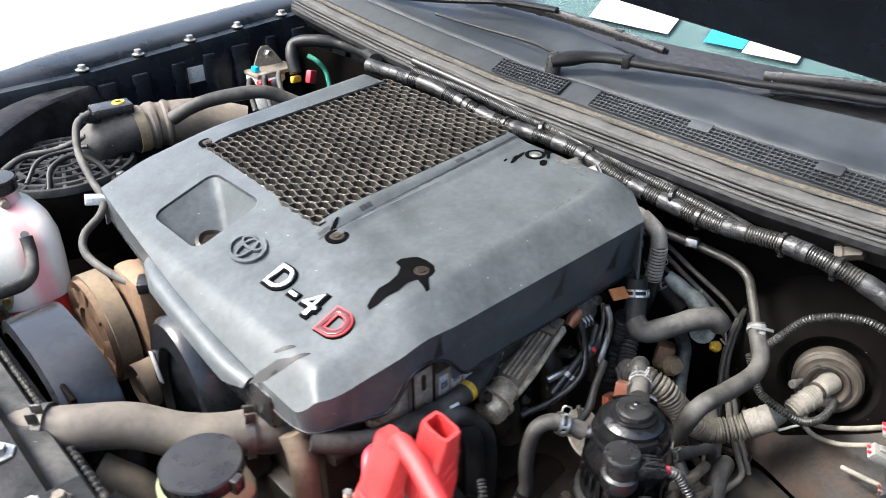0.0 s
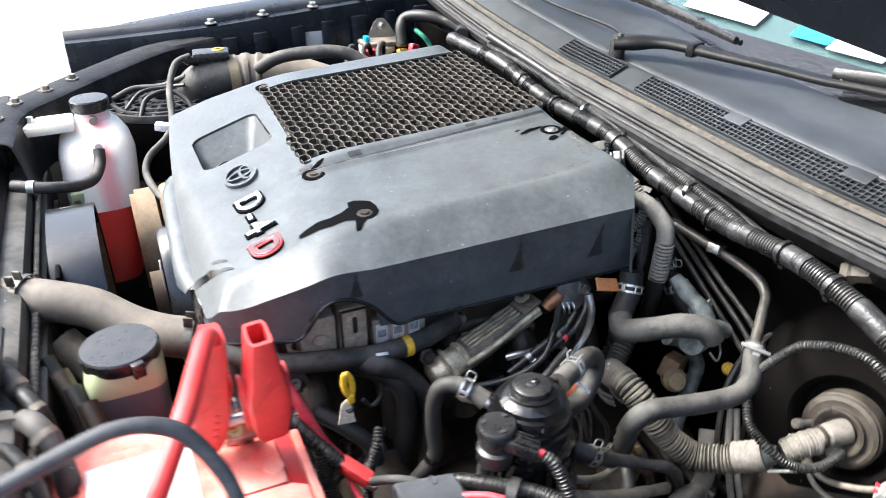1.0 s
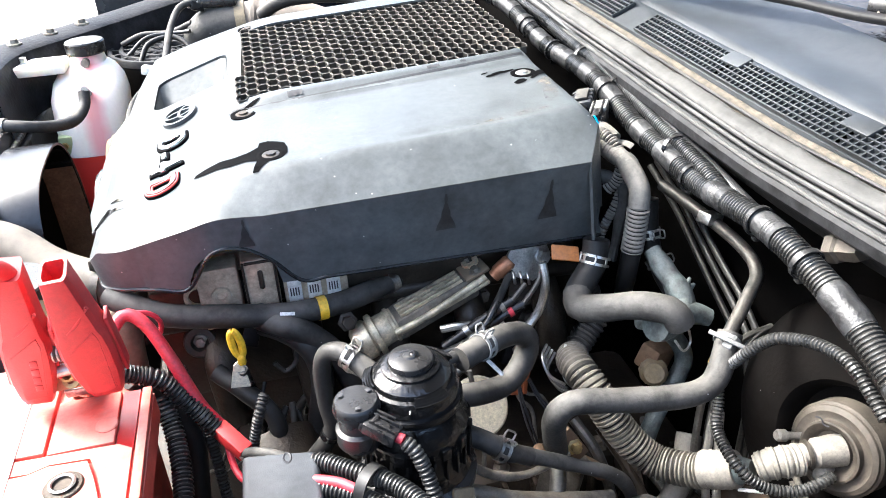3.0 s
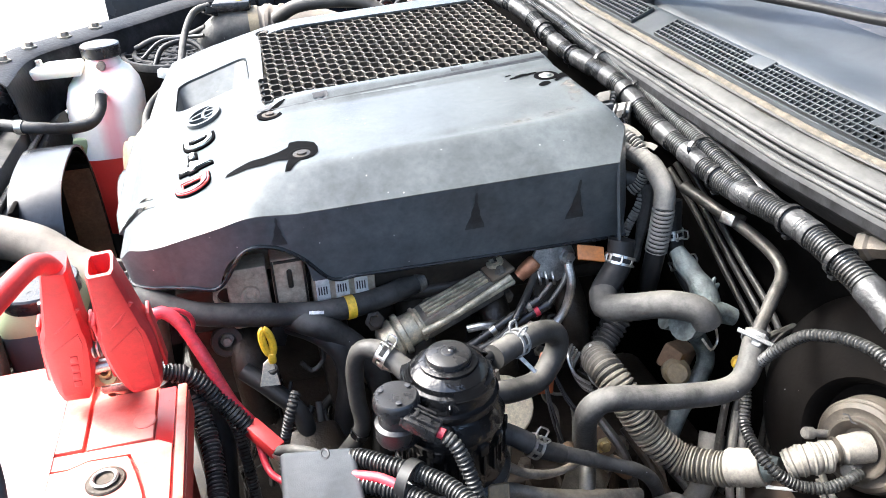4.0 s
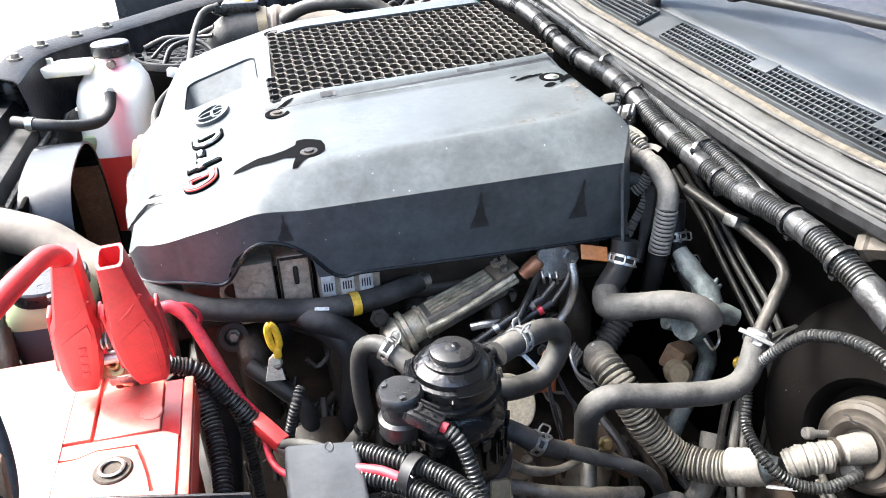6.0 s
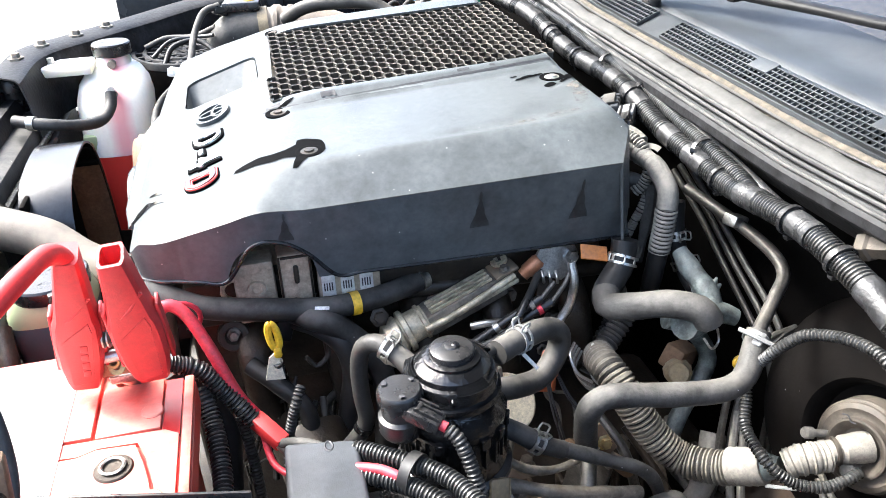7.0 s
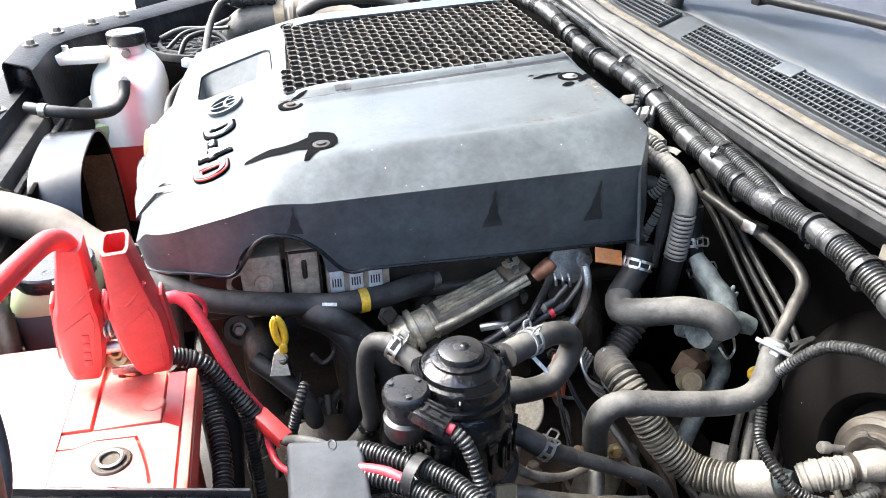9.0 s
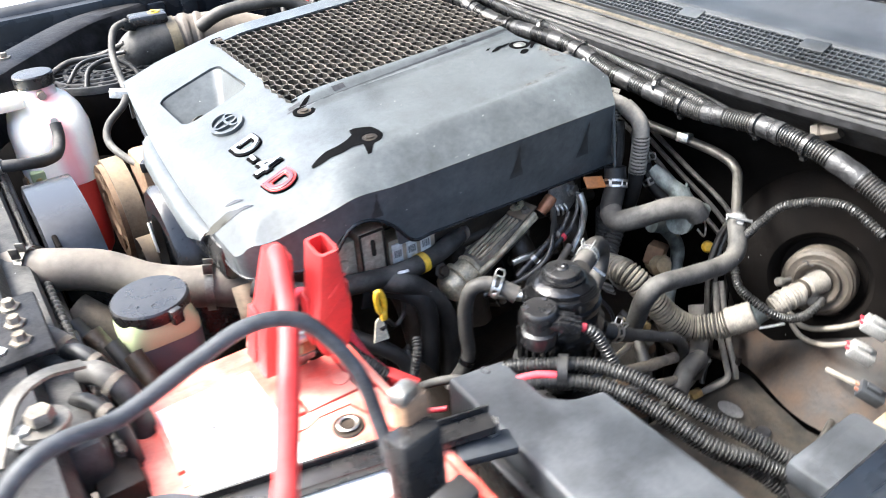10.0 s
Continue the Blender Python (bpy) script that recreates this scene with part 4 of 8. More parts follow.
    box(bm, (0.285, 0.722, 0.976), (0.371, 0.829, 0.988), 0.003)
    box(bm, (0.292, 0.735, 0.985), (0.318, 0.752, 1.0), 0.004)
    part("duct_floor", bm, GRIME, c)

    # front lip
    rows = []
    for i in range(29):
        y = lerp(0.536, 0.778, i / 28)
        fade = min(1.0, (28 - i) / 4, 0.25 + i / 5)
        x, z = front_x(y) + 0.006 - 0.008 * fade, lerp(0.970, 0.998, i / 28)
        rows.append([(x + 0.008, y, z + 0.004), (x, y, z + 0.005), (x - 0.009, y, z + 0.003), (x - 0.014, y, z - 0.002), (x - 0.015, y, z - 0.016 * fade)])
    tagged(part("lower_bead", tube([prev_edge[k] for k in range(0, len(prev_edge), 6)] + [prev_edge[-1]], 0.0021, 10, 0.004), SHROUD, c), "rolled lower edge")
    part("front_lip", thicken(strip(rows), 0.0025), COVER, c, smooth=50)
    part("front_apron", boxed((0.232, 0.50, 0.925), (0.26, 0.60, 0.972), 0.01), BLACK, c)

    # fixing bolts in round wells
    for x, y in ((0.388, 0.592), (0.409, 0.477), (0.683, 0.563), (0.405, 0.905)):
        z = cover_z(x, y)
        b = part("bolt", turned([(0, 0.0022), (0.0045, 0.0022), (0.005, 0.0006), (0.0075, 0.0006), (0.0085, 0.0004)], pose(x, y, z + 0.0002, 2, -3, 0), 18), STEEL if x > 0.6 else GRIME, c)
        part("bolt_well", turned([(0.0078, 0.0004), (0.0105, 0.0012), (0.0135, 0.0003), (0.0135, -0.001)], pose(x, y, z + 0.0001, 2, -3, 0), 24), WET, b)

    # oval badge: three plain rings

    def oval(a, b, cx, cy, w):
        k = bmesh.new()
        m = Matrix.Translation((0.318, 0.665, cover_z(0.318, 0.665))) @ pose(0, 0, 0, 0, -18.3, 0)
        vs = []
        for i in range(40):
            t = 2 * math.pi * i / 40
            e = []
            for o, h in ((1, 0), (1, 0.004), (-1, 0.004), (-1, 0)):
                p = Vector(((b + o * w) * math.sin(t) + cy, (a + o * w) * math.cos(t) + cx, h))
                e.append(k.verts.new(m @ p))
            vs.append(e)
        for p, q in zip(vs, vs[1:] + vs[:1]):
            for i in range(4):
                k.faces.new((p[i], p[(i + 1) % 4], q[(i + 1) % 4], q[i]))
        return k

    badge = part("badge", oval(0.026, 0.0185, 0, 0, 0.0022), COVER, c, "dark oval ring badge")
    part("badge_ring", oval(0.0085, 0.0150, 0, 0.0, 0.0016), COVER, badge)
    part("badge_ring", oval(0.0175, 0.0075, 0, 0.008, 0.0016), COVER, badge)

    # raised letters on dark backs
    def letter(ch, x, y, mat, lab, grow, tall, lift, bevel=0.0004):
        cu = bpy.data.curves.new("letter", "FONT")
        cu.body, cu.size, cu.extrude, cu.bevel_depth, cu.bevel_resolution, cu.align_x, cu.align_y, cu.offset = ch, 0.043, tall, bevel, 2, "CENTER", "CENTER", grow
        tmp = bpy.data.objects.new("letter", cu)
        scene.collection.objects.link(tmp)
        lm = bpy.data.meshes.new_from_object(tmp.evaluated_get(bpy.context.evaluated_depsgraph_get()))
        bpy.data.objects.remove(tmp)
        lm.transform(Matrix.Translation((x, y, cover_z(x, y) + lift)) @ pose(0, 0, 0, 0, -18.3, 0) @ pose(0, 0, 0, 0, 0, -87) @ Matrix.Diagonal((1.05, 1, 1, 1)))
        lm.materials.clear()
        lm.materials.append(mat)
        lo = new("letter" if mat is not WET else "letter_back", lm)
        lo.parent = c
        lo.matrix_parent_inverse = Matrix.Translation(c.location).inverted()
        tagged(lo, lab)

    for ch, y, mat, lab in (("D", 0.590, CHROME, "chrome letter"), ("-", 0.558, CHROME, "chrome dash"), ("4", 0.530, CHROME, "chrome figure"), ("D", 0.487, RED_GLOSS, "dark red letter")):
        x = 0.312 - 0.05 * (0.6 - y)
        letter(ch, x, y, WET, "black letter back", 0.0026, 0.0008, 0.001)
        letter(ch, x, y, mat, lab, -0.0004, 0.0016, 0.0021, 0.0011)
        if mat is RED_GLOSS:
            letter(ch, x, y, RED, "thin red outline", 0.0018, 0.0014, 0.0019)

    # dark wet runs and drops on the top
    def blot(points, mat=WET, lift=0.0006):
        k = bmesh.new()
        vs = [k.verts.new((x, y, cover_z(x, y) + lift)) for x, y in points]
        k.faces.new(vs)
        bmesh.ops.triangulate(k, faces=k.faces)
        bmesh.ops.subdivide_edges(k, edges=k.edges[:], cuts=3, use_grid_fill=True)
        for v in k.verts:
            v.co.z = cover_z(v.co.x, v.co.y) + lift
        part("stain", k, mat, c, "dark wet stain")

    rnd = random.Random(5)

    def drop(x, y, a, b, turn=0.0, mat=WET):
        pts = []
        for i in range(18):
            t = 2 * math.pi * i / 18
            r = 1 + 0.22 * math.sin(2 * t + turn * 3) + 0.12 * rnd.uniform(-1, 1)
            u, v = a * r * math.cos(t), b * r * math.sin(t)
            pts.append((x + u * math.cos(turn) - v * math.sin(turn), y + u * math.sin(turn) + v * math.cos(turn)))
        blot(pts, mat)

    blot([(0.400, 0.507), (0.398, 0.497), (0.388, 0.490), (0.375, 0.487), (0.362, 0.489), (0.348, 0.484), (0.340, 0.480), (0.338, 0.474), (0.347, 0.472), (0.359, 0.473), (0.372, 0.470), (0.386, 0.472), (0.396, 0.468), (0.393, 0.458), (0.391, 0.450), (0.396, 0.450), (0.402, 0.458), (0.408, 0.464), (0.418, 0.466), (0.424, 0.474), (0.425, 0.486), (0.423, 0.498), (0.417, 0.503), (0.408, 0.508)])
    drop(0.655, 0.573, 0.010, 0.004, 0.3)
    drop(0.668, 0.575, 0.009, 0.003, 0.1)
    drop(0.672, 0.540, 0.007, 0.006, 0.5)
    drop(0.690, 0.547, 0.006, 0.003, 0.9)
    drop(0.700, 0.556, 0.008, 0.007, 0.2)
    drop(0.645, 0.580, 0.004, 0.002, 0.2)
    drop(0.2455, 0.510, 0.022, 0.0052, 2.15, WATER)
    drop(0.257, 0.495, 0.016, 0.0032, 2.4, WATER)
    drop(0.262, 0.510, 0.010, 0.0022, 2.2, WATER)
    drop(0.395, 0.607, 0.013, 0.003, 0.6)

    for x, y, a, b, tn in ((0.700, 0.530, 0.020, 0.010, 0.9), (0.690, 0.500, 0.030, 0.007, 1.3), (0.640, 0.462, 0.040, 0.004, 0.05)):
        drop(x, y, a, b, tn, FILM)
    # dark runs down the near skirt
    for x, wide, tall, start in ((0.376, 0.015, 0.028, 0.0), (0.555, 0.020, 0.040, 0.006), (0.655, 0.020, 0.045, 0.01)):
        k = bmesh.new()
        rows = []
        for q in range(9):
            u = q / 8
            half = wide * (0.08 + 0.92 * u ** 1.7) / 2 + 0.0006 * math.sin(q * 2.1)
            row = []
            for e in range(5):
                xx = x + half * (e / 2 - 1)
                px, py = rounded_corner(xx, 0.398)
                pz = cover_z(px, py)
                fall = 0.0025 + start + tall * u
                row.append((xx, py + skirt_slope(xx) * fall - 0.0008, pz - fall))
            rows.append(row)
        k.free()
        part("stain", strip(rows), DAMP, c, "dark dried run")
    return c


engine_cover()

# intercooler below the grille
inter = thing("intercooler", "aluminium intercooler core with dusty brown fins", "intercooler", (0.55, 0.76, 0.98))
part("tray", boxed((0.37, 0.615, 0.985), (0.715, 0.905, 1.0), 0.004), GRIME, inter)
for k in range(20):
    x = 0.39 + 0.0165 * k
    part("fin_row", boxed((x - 0.0050, 0.62, 1.005), (x + 0.0050, 0.9, 1.038), 0.0015), CORE, inter)
for k in range(6):
    y = 0.645 + 0.048 * k
    part("tube_row", boxed((0.38, y - 0.006, 1.0), (0.71, y + 0.006, 1.034), 0.003), CORE, inter)


# ---- hoses and lines round the filter and the booster ----
def hose(name, label, points, r, mat, category="hose", ribs=None, step=0.005, group=""):
    if ribs:
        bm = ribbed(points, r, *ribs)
    else:
        bm = wavy(points, r, r * 0.03, step=step)
    return solo(name, bm, mat, label, category, group, smooth=50 if not ribs else 30)


def along(points, f):
    """Place and direction at a part f of the way along a smooth line."""
    g = glide(points, 0.002)
    i = min(len(g) - 2, max(1, int(f * (len(g) - 1))))
    return g[i], (g[i + 1] - g[i - 1]).normalized()


# thick grey U-shaped hose behind the filter
U = [(0.704, 0.405, 0.945), (0.699, 0.398, 0.922), (0.676, 0.382, 0.903), (0.672, 0.366, 0.897), (0.690, 0.346, 0.905), (0.712, 0.328, 0.915), (0.733, 0.312, 0.916), (0.740, 0.307, 0.910), (0.744, 0.306, 0.902)]
bypass = thing("bypass_hose", "thick dusty grey rubber bypass hose with a spring clamp", "hose", U[0])
part("hose_body", wavy(U[2:], 0.0135, 0.0004), RUBBER_GREY, bypass)
part("upper_end", wavy(U[:2] + [(0.688, 0.391, 0.911), (0.676, 0.382, 0.903), (0.673, 0.374, 0.899)], 0.0133, 0.0003), RUBBER_DARK, bypass, "black clamped upper end")
p, d = along(U, 0.12)
spring_clamp(bypass, p, d, 0.0138)
part("paint_dot", turned([(0, 0.0006), (0.003, 0.0004), (0.0034, -0.001)], aim((0.6995, 0.3290, 0.9155), (0.05, -0.75, 0.55)), 14), WHITE, bypass, "white paint dot")
outlet = part("end_fitting", sweep(bmesh.new(), glide([(0.726, 0.318, 0.896), (0.748, 0.326, 0.890), (0.768, 0.340, 0.893), (0.768, 0.356, 0.906), (0.763, 0.376, 0.918), (0.760, 0.394, 0.928)], 0.004), lambda s, t: 0.0155 - 0.0065 * s / t + 0.0008 * math.sin(s * 210), 16), WEATHERED, bypass, "corroded cast metal outlet")
part("outlet_arm", sweep(bmesh.new(), glide([(0.760, 0.334, 0.891), (0.776, 0.333, 0.889), (0.790, 0.328, 0.884)], 0.004), lambda s, t: 0.0135 - 0.005 * s / t, 14), WEATHERED, outlet)
for way in ((0.5, 0.2, 0.8), (0.85, 0.3, 0.3), (0.2, 0.5, 0.8)):
    part("outlet_lug", turned([(0, 0.020), (0.0015, 0.019), (0.0045, 0.010), (0.006, 0.0)], aim((0.770, 0.350, 0.900), way), 10), WEATHERED, outlet)
part("wire_clip", tube([(0.735, 0.297, 0.892), (0.742, 0.292, 0.882), (0.752, 0.298, 0.885), (0.75, 0.30, 0.898)], 0.0012, 6, 0.003), STEEL, bypass)

# rubber bellows below it
hose("black_bellows", "black corrugated hose below the bypass hose", [(0.700, 0.412, 0.884), (0.712, 0.422, 0.835), (0.694, 0.415, 0.805), (0.680, 0.405, 0.78)], 0.014, RUBBER_DARK, ribs=(0.007, 0.002, 16))

# heater hose: metal line from the firewall, then grey rubber
HM = [(0.808, 0.470, 0.958), (0.826, 0.400, 0.947), (0.829, 0.345, 0.942), (0.825, 0.318, 0.933), (0.803, 0.298, 0.922), (0.768, 0.270, 0.905)]
HR = [(0.774, 0.274, 0.908), (0.768, 0.268, 0.900), (0.752, 0.252, 0.884), (0.738, 0.246, 0.877), (0.715, 0.244, 0.876), (0.673, 0.246, 0.881), (0.632, 0.250, 0.887), (0.614, 0.254, 0.884), (0.606, 0.260, 0.866), (0.610, 0.270, 0.835), (0.620, 0.285, 0.801)]
heater = thing("heater_hose", "grey dusty rubber heater hose joined to a metal line", "hose", HR[5])
part("hose_body", wavy(HR, 0.0108, 0.0003), RUBBER_GREY, heater)
part("metal_line", tube(HM, 0.0062), TUBE, heater, "painted steel tube")
part("lower_line", tube([(0.620, 0.285, 0.805), (0.612, 0.262, 0.795), (0.604, 0.244, 0.77), (0.6, 0.24, 0.70)], 0.0075), TUBE, heater)
spring_clamp(heater, HR[-1], (0.25, 0.35, -0.9), 0.0108, BRONZE)
part("cable_tie", ring((0.769, 0.270, 0.903), (0.6, 0.5, 0.4), 0.0109, 0.004, 0.0011), PLUG, heater, "white cable tie")
part("tie_tail", boxed((-0.002, -0.016, -0.001), (0.002, 0.016, 0.001), 0.0005, pose(0.762, 0.262, 0.912, 20, -30, 40)), PLUG, heater)
part("tie_block", boxed((-0.0075, -0.004, -0.006), (0.0075, 0.005, 0.006), 0.0025, pose(0.768, 0.264, 0.905, 10, -30, 30)), PLUG, heater, "dirty white clamp block")
part("line_bracket", boxed((-0.012, -0.008, -0.006), (0.012, 0.008, 0.006), 0.002, pose(0.824, 0.400, 0.950, 0, 20, 20)), STEEL, heater, "bright steel line bracket")

# dusty corrugated hose and the beige sleeved pipe into the drum
RB = [(0.676, 0.384, 0.822), (0.668, 0.366, 0.832), (0.666, 0.345, 0.837), (0.672, 0.326, 0.828), (0.683, 0.312, 0.806), (0.700, 0.296, 0.780), (0.720, 0.278, 0.764), (0.742, 0.254, 0.770), (0.756, 0.238, 0.781)]
vac = thing("corrugated_hose", "dusty beige corrugated vacuum hose with a taped end", "hose", RB[4])
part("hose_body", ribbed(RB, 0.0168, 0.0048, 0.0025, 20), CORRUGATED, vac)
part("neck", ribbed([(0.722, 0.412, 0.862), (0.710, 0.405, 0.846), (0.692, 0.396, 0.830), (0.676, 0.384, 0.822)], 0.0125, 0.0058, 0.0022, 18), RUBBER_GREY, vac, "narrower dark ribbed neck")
for k in range(3):
    part("wire_clip", tube([(0.664 + 0.004 * k, 0.376, 0.846 - 0.006 * k), (0.654 + 0.004 * k, 0.362, 0.836 - 0.006 * k), (0.656 + 0.004 * k, 0.350, 0.820 - 0.005 * k), (0.672 + 0.003 * k, 0.342, 0.812 - 0.004 * k)], 0.0014, 6, 0.003), STEEL, vac, "thin bent wire clip")
part("taped_end", sweep(bmesh.new(), glide([(0.750, 0.246, 0.777), (0.760, 0.234, 0.785), (0.769, 0.224, 0.793)], 0.002), lambda s, t: 0.0176 + 0.0005 * math.sin(s * 900) - 0.003 * max(0.0, s / t - 0.75), 18), BEIGE, vac, "light taped hose end")
part("torn_end", sweep(bmesh.new(), glide([(0.766, 0.227, 0.790), (0.777, 0.215, 0.798)], 0.002), lambda s, t: 0.0150 - 0.006 * s / t, 14), WEATHERED, vac, "grey torn tape end")
part("tie_tail", boxed((-0.014, -0.0016, -0.001), (0.016, 0.0016, 0.001), 0.0005, pose(0.775, 0.205, 0.783, 0, -10, -35)), WHITE, vac)

DC = Vector((0.846, 0.197, 0.823))
DW = Vector((-0.93, -0.28, 0.22)).normalized()
booster = thing("booster", "large black booster dome with a dusty grey centre drum", "booster", DC)
part("dome", turned([(0, -0.014), (0.050, -0.014), (0.053, -0.004), (0.056, 0.004), (0.060, 0.007), (0.075, 0.005), (0.105, -0.005), (0.125, -0.03), (0.132, -0.05), (0.132, -0.08)], aim(DC - DW * 0.004, DW), 56), DOME, booster)
part("drum", turned([(0.0, 0.010), (0.018, 0.010), (0.022, 0.0165), (0.0265, 0.0185), (0.0285, 0.0180), (0.0292, 0.0125), (0.0315, 0.0120), (0.037, 0.0135), (0.0415, 0.0115), (0.0440, 0.005), (0.0445, -0.012)], aim(DC, DW) @ Matrix.Diagonal((0.94, 0.94, 1, 1)), 48), DUSTY, booster, "dusty beige-grey drum")
part("drum_ring", turned([(0.0405, 0.0), (0.0425, 0.0022), (0.0445, 0.0)], aim(DC + DW * 0.0075, DW) @ Matrix.Diagonal((0.94, 0.94, 1, 1)), 40), DUSTY, booster)
nose = Vector((-0.86, 0.18, -0.10))
part("nozzle", turned([(0, 0.026), (0.0092, 0.026), (0.0102, 0.024), (0.0102, 0.014), (0.0128, 0.011), (0.0132, 0.002), (0.0138, -0.002), (0.0138, -0.012)], aim(Vector((0.829, 0.193, 0.827)), nose), 28), BEIGE, booster, "pale grey moulded nozzle")
part("nozzle_ring", turned([(0.0102, 0.0), (0.0125, 0.0004), (0.0125, 0.0034), (0.0102, 0.0038)], aim(Vector((0.829, 0.193, 0.827)) + nose * 0.0178, nose), 24), DUSTY, booster)
part("sleeve", sweep(bmesh.new(), glide([(0.806, 0.197, 0.8205), (0.796, 0.199, 0.8195), (0.784, 0.203, 0.816), (0.773, 0.207, 0.810)], 0.0012), lambda s, t: 0.0136 + 0.0007 * math.sin(s * 620) + 0.0006 * math.sin(s * 1900 + 1) - 0.0022 * max(0.0, s / t - 0.8) * 5, 20), BEIGE, booster, "white fibrous wrapped sleeve")
part("stub", turned([(0, 0.013), (0.0040, 0.013), (0.0055, 0.011), (0.0055, 0.004), (0.0035, 0.002), (0.0035, -0.016)], aim((0.813, 0.222, 0.823), (-0.9, 0.1, 0.2)), 14), BEIGE, booster)
part("lug", turned([(0, 0.012), (0.006, 0.012), (0.0078, 0.010), (0.0078, 0.004), (0.0048, 0.002), (0.0048, -0.018)], aim(DC + DW * 0.018 + Vector((0, -0.004, -0.019)), DW), 16), BEIGE, booster)
part("crack", tube([aim(DC + DW * 0.0190 + Vector((0, 0.014, 0.022)), DW) @ Vector(q) for q in ((-0.007, 0.001, 0.0), (-0.002, 0.003, 0.0006), (0.002, -0.001, 0.0006), (0.007, 0.0, 0.0))], 0.0007, 6, 0.002), INK, booster)

# black corrugated looms by the booster
LOOM_A = [(0.765, 0.270, 0.868), (0.762, 0.258, 0.846), (0.753, 0.240, 0.829), (0.751, 0.205, 0.821), (0.768, 0.188, 0.808), (0.790, 0.178, 0.806), (0.808, 0.175, 0.811), (0.826, 0.178, 0.814)]
hose("corrugated_loom", "thin black corrugated loom arching over the booster", [(0.762, 0.256, 0.884), (0.764, 0.238, 0.914), (0.773, 0.222, 0.938), (0.780, 0.203, 0.950), (0.783, 0.178, 0.960), (0.782, 0.148, 0.964), (0.78, 0.11, 0.95)], 0.0052, LOOM, "loom", (0.0034, 0.0012, 12))
hose("corrugated_loom", "thin black corrugated loom hanging under the booster drum", LOOM_A, 0.0054, LOOM, "loom", (0.0034, 0.0012, 12))

# green-grey line and three thin tubes behind
hose("coolant_line", "green-grey weathered metal coolant line", [(0.742, 0.372, 0.862), (0.766, 0.372, 0.850), (0.790, 0.372, 0.822), (0.796, 0.368, 0.798), (0.777, 0.358, 0.774), (0.752, 0.342, 0.752), (0.735, 0.33, 0.72)], 0.0095, WEATHERED, "pipe")
for dy, dz in ((0.0, 0.0), (-0.013, 0.012), (-0.026, 0.022)):
    solo("brake_tube", tube([(0.835, 0.545 + dy, 0.945 + dz), (0.845, 0.494 + dy, 0.909 + dz * 0.9), (0.845, 0.428 + dy * 0.9, 0.871 + dz * 1.2), (0.845, 0.362 + dy * 0.8, 0.834 + dz * 1.5), (0.846, 0.335 + dy * 0.8, 0.812 + dz), (0.847, 0.322 + dy * 0.8, 0.77), (0.845, 0.318 + dy * 0.8, 0.70)], 0.0036, 10), TUBE, "thin painted steel brake tube on the firewall", "tube", "brake tubes on the firewall")
solo("bracket", boxed((-0.02, -0.012, -0.014), (0.02, 0.012, 0.014), 0.004, pose(0.772, 0.385, 0.80, 10, 20, 30)), RUST, "rusty brown bracket block", "bracket")
solo("rusty_valve", turned([(0, 0.03), (0.014, 0.03), (0.016, 0.022), (0.02, 0.018), (0.02, 0.0), (0.012, -0.01), (0.012, -0.03)], aim((0.765, 0.375, 0.79), (-0.4, -0.8, 0.5)) @ Matrix.Diagonal((0.75, 0.75, 0.8, 1)), 12), TAN, "rusty brown valve body on the engine's rear", "valve")
solo("yellow_cap", turned([(0, 0.012), (0.006, 0.012), (0.008, 0.008), (0.007, 0.0), (0.004, -0.006)], aim((0.812, 0.336, 0.818), (-0.5, -0.6, 0.5)), 12), YELLOW, "small yellow plastic cap", "cap")

# hose and bellows at the cover's rear corner
vent = thing("vent_hose", "pale dusty rubber hose with ribbed lower end", "hose", (0.747, 0.407, 0.96))
VH = [(0.738, 0.496, 1.016), (0.744, 0.468, 1.008), (0.748, 0.436, 1.004), (0.749, 0.412, 0.990), (0.748, 0.404, 0.965), (0.745, 0.404, 0.935)]
part("hose_body", sweep(bmesh.new(), glide(VH[:4], 0.0012), lambda s, t: 0.0092 + 0.0007 * ((s / 0.0075) % 1.0) + 0.0009 * math.sin(s * 71), 14), PALE, vent, "overlapping turns of dusty tape", smooth=30)
part("taped_neck", wavy([VH[2], VH[3], (0.746, 0.404, 0.972)], 0.0102, 0.0008), PALE, vent)
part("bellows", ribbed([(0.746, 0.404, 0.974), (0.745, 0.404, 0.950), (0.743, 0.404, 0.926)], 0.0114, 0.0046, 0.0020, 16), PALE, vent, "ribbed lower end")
part("lower_tail", wavy([(0.743, 0.404, 0.928), (0.742, 0.406, 0.905), (0.744, 0.415, 0.87), (0.745, 0.42, 0.84)], 0.0098, 0.0005), RUBBER_DARK, vent, "dark lower tail")
part("elbow", wavy([(0.728, 0.462, 0.985), (0.740, 0.456, 0.982), (0.748, 0.450, 0.975)], 0.0072, 0.0005), RUBBER_GREY, vent)
hose("corrugated_loom", "short dusty corrugated loom at the cover's rear corner", [(0.738, 0.486, 1.022), (0.742, 0.474, 1.021), (0.747, 0.458, 1.012), (0.747, 0.448, 0.997), (0.743, 0.449, 0.982), (0.735, 0.452, 0.972)], 0.0064, PALE, "loom", (0.0036, 0.0012, 12))
hose("corrugated_loom", "small dusty corrugated loom hanging below the cover's corner", [(0.750, 0.452, 0.974), (0.744, 0.447, 0.958), (0.735, 0.447, 0.938), (0.728, 0.447, 0.92)], 0.0050, PALE, "loom", (0.0036, 0.0012, 12))
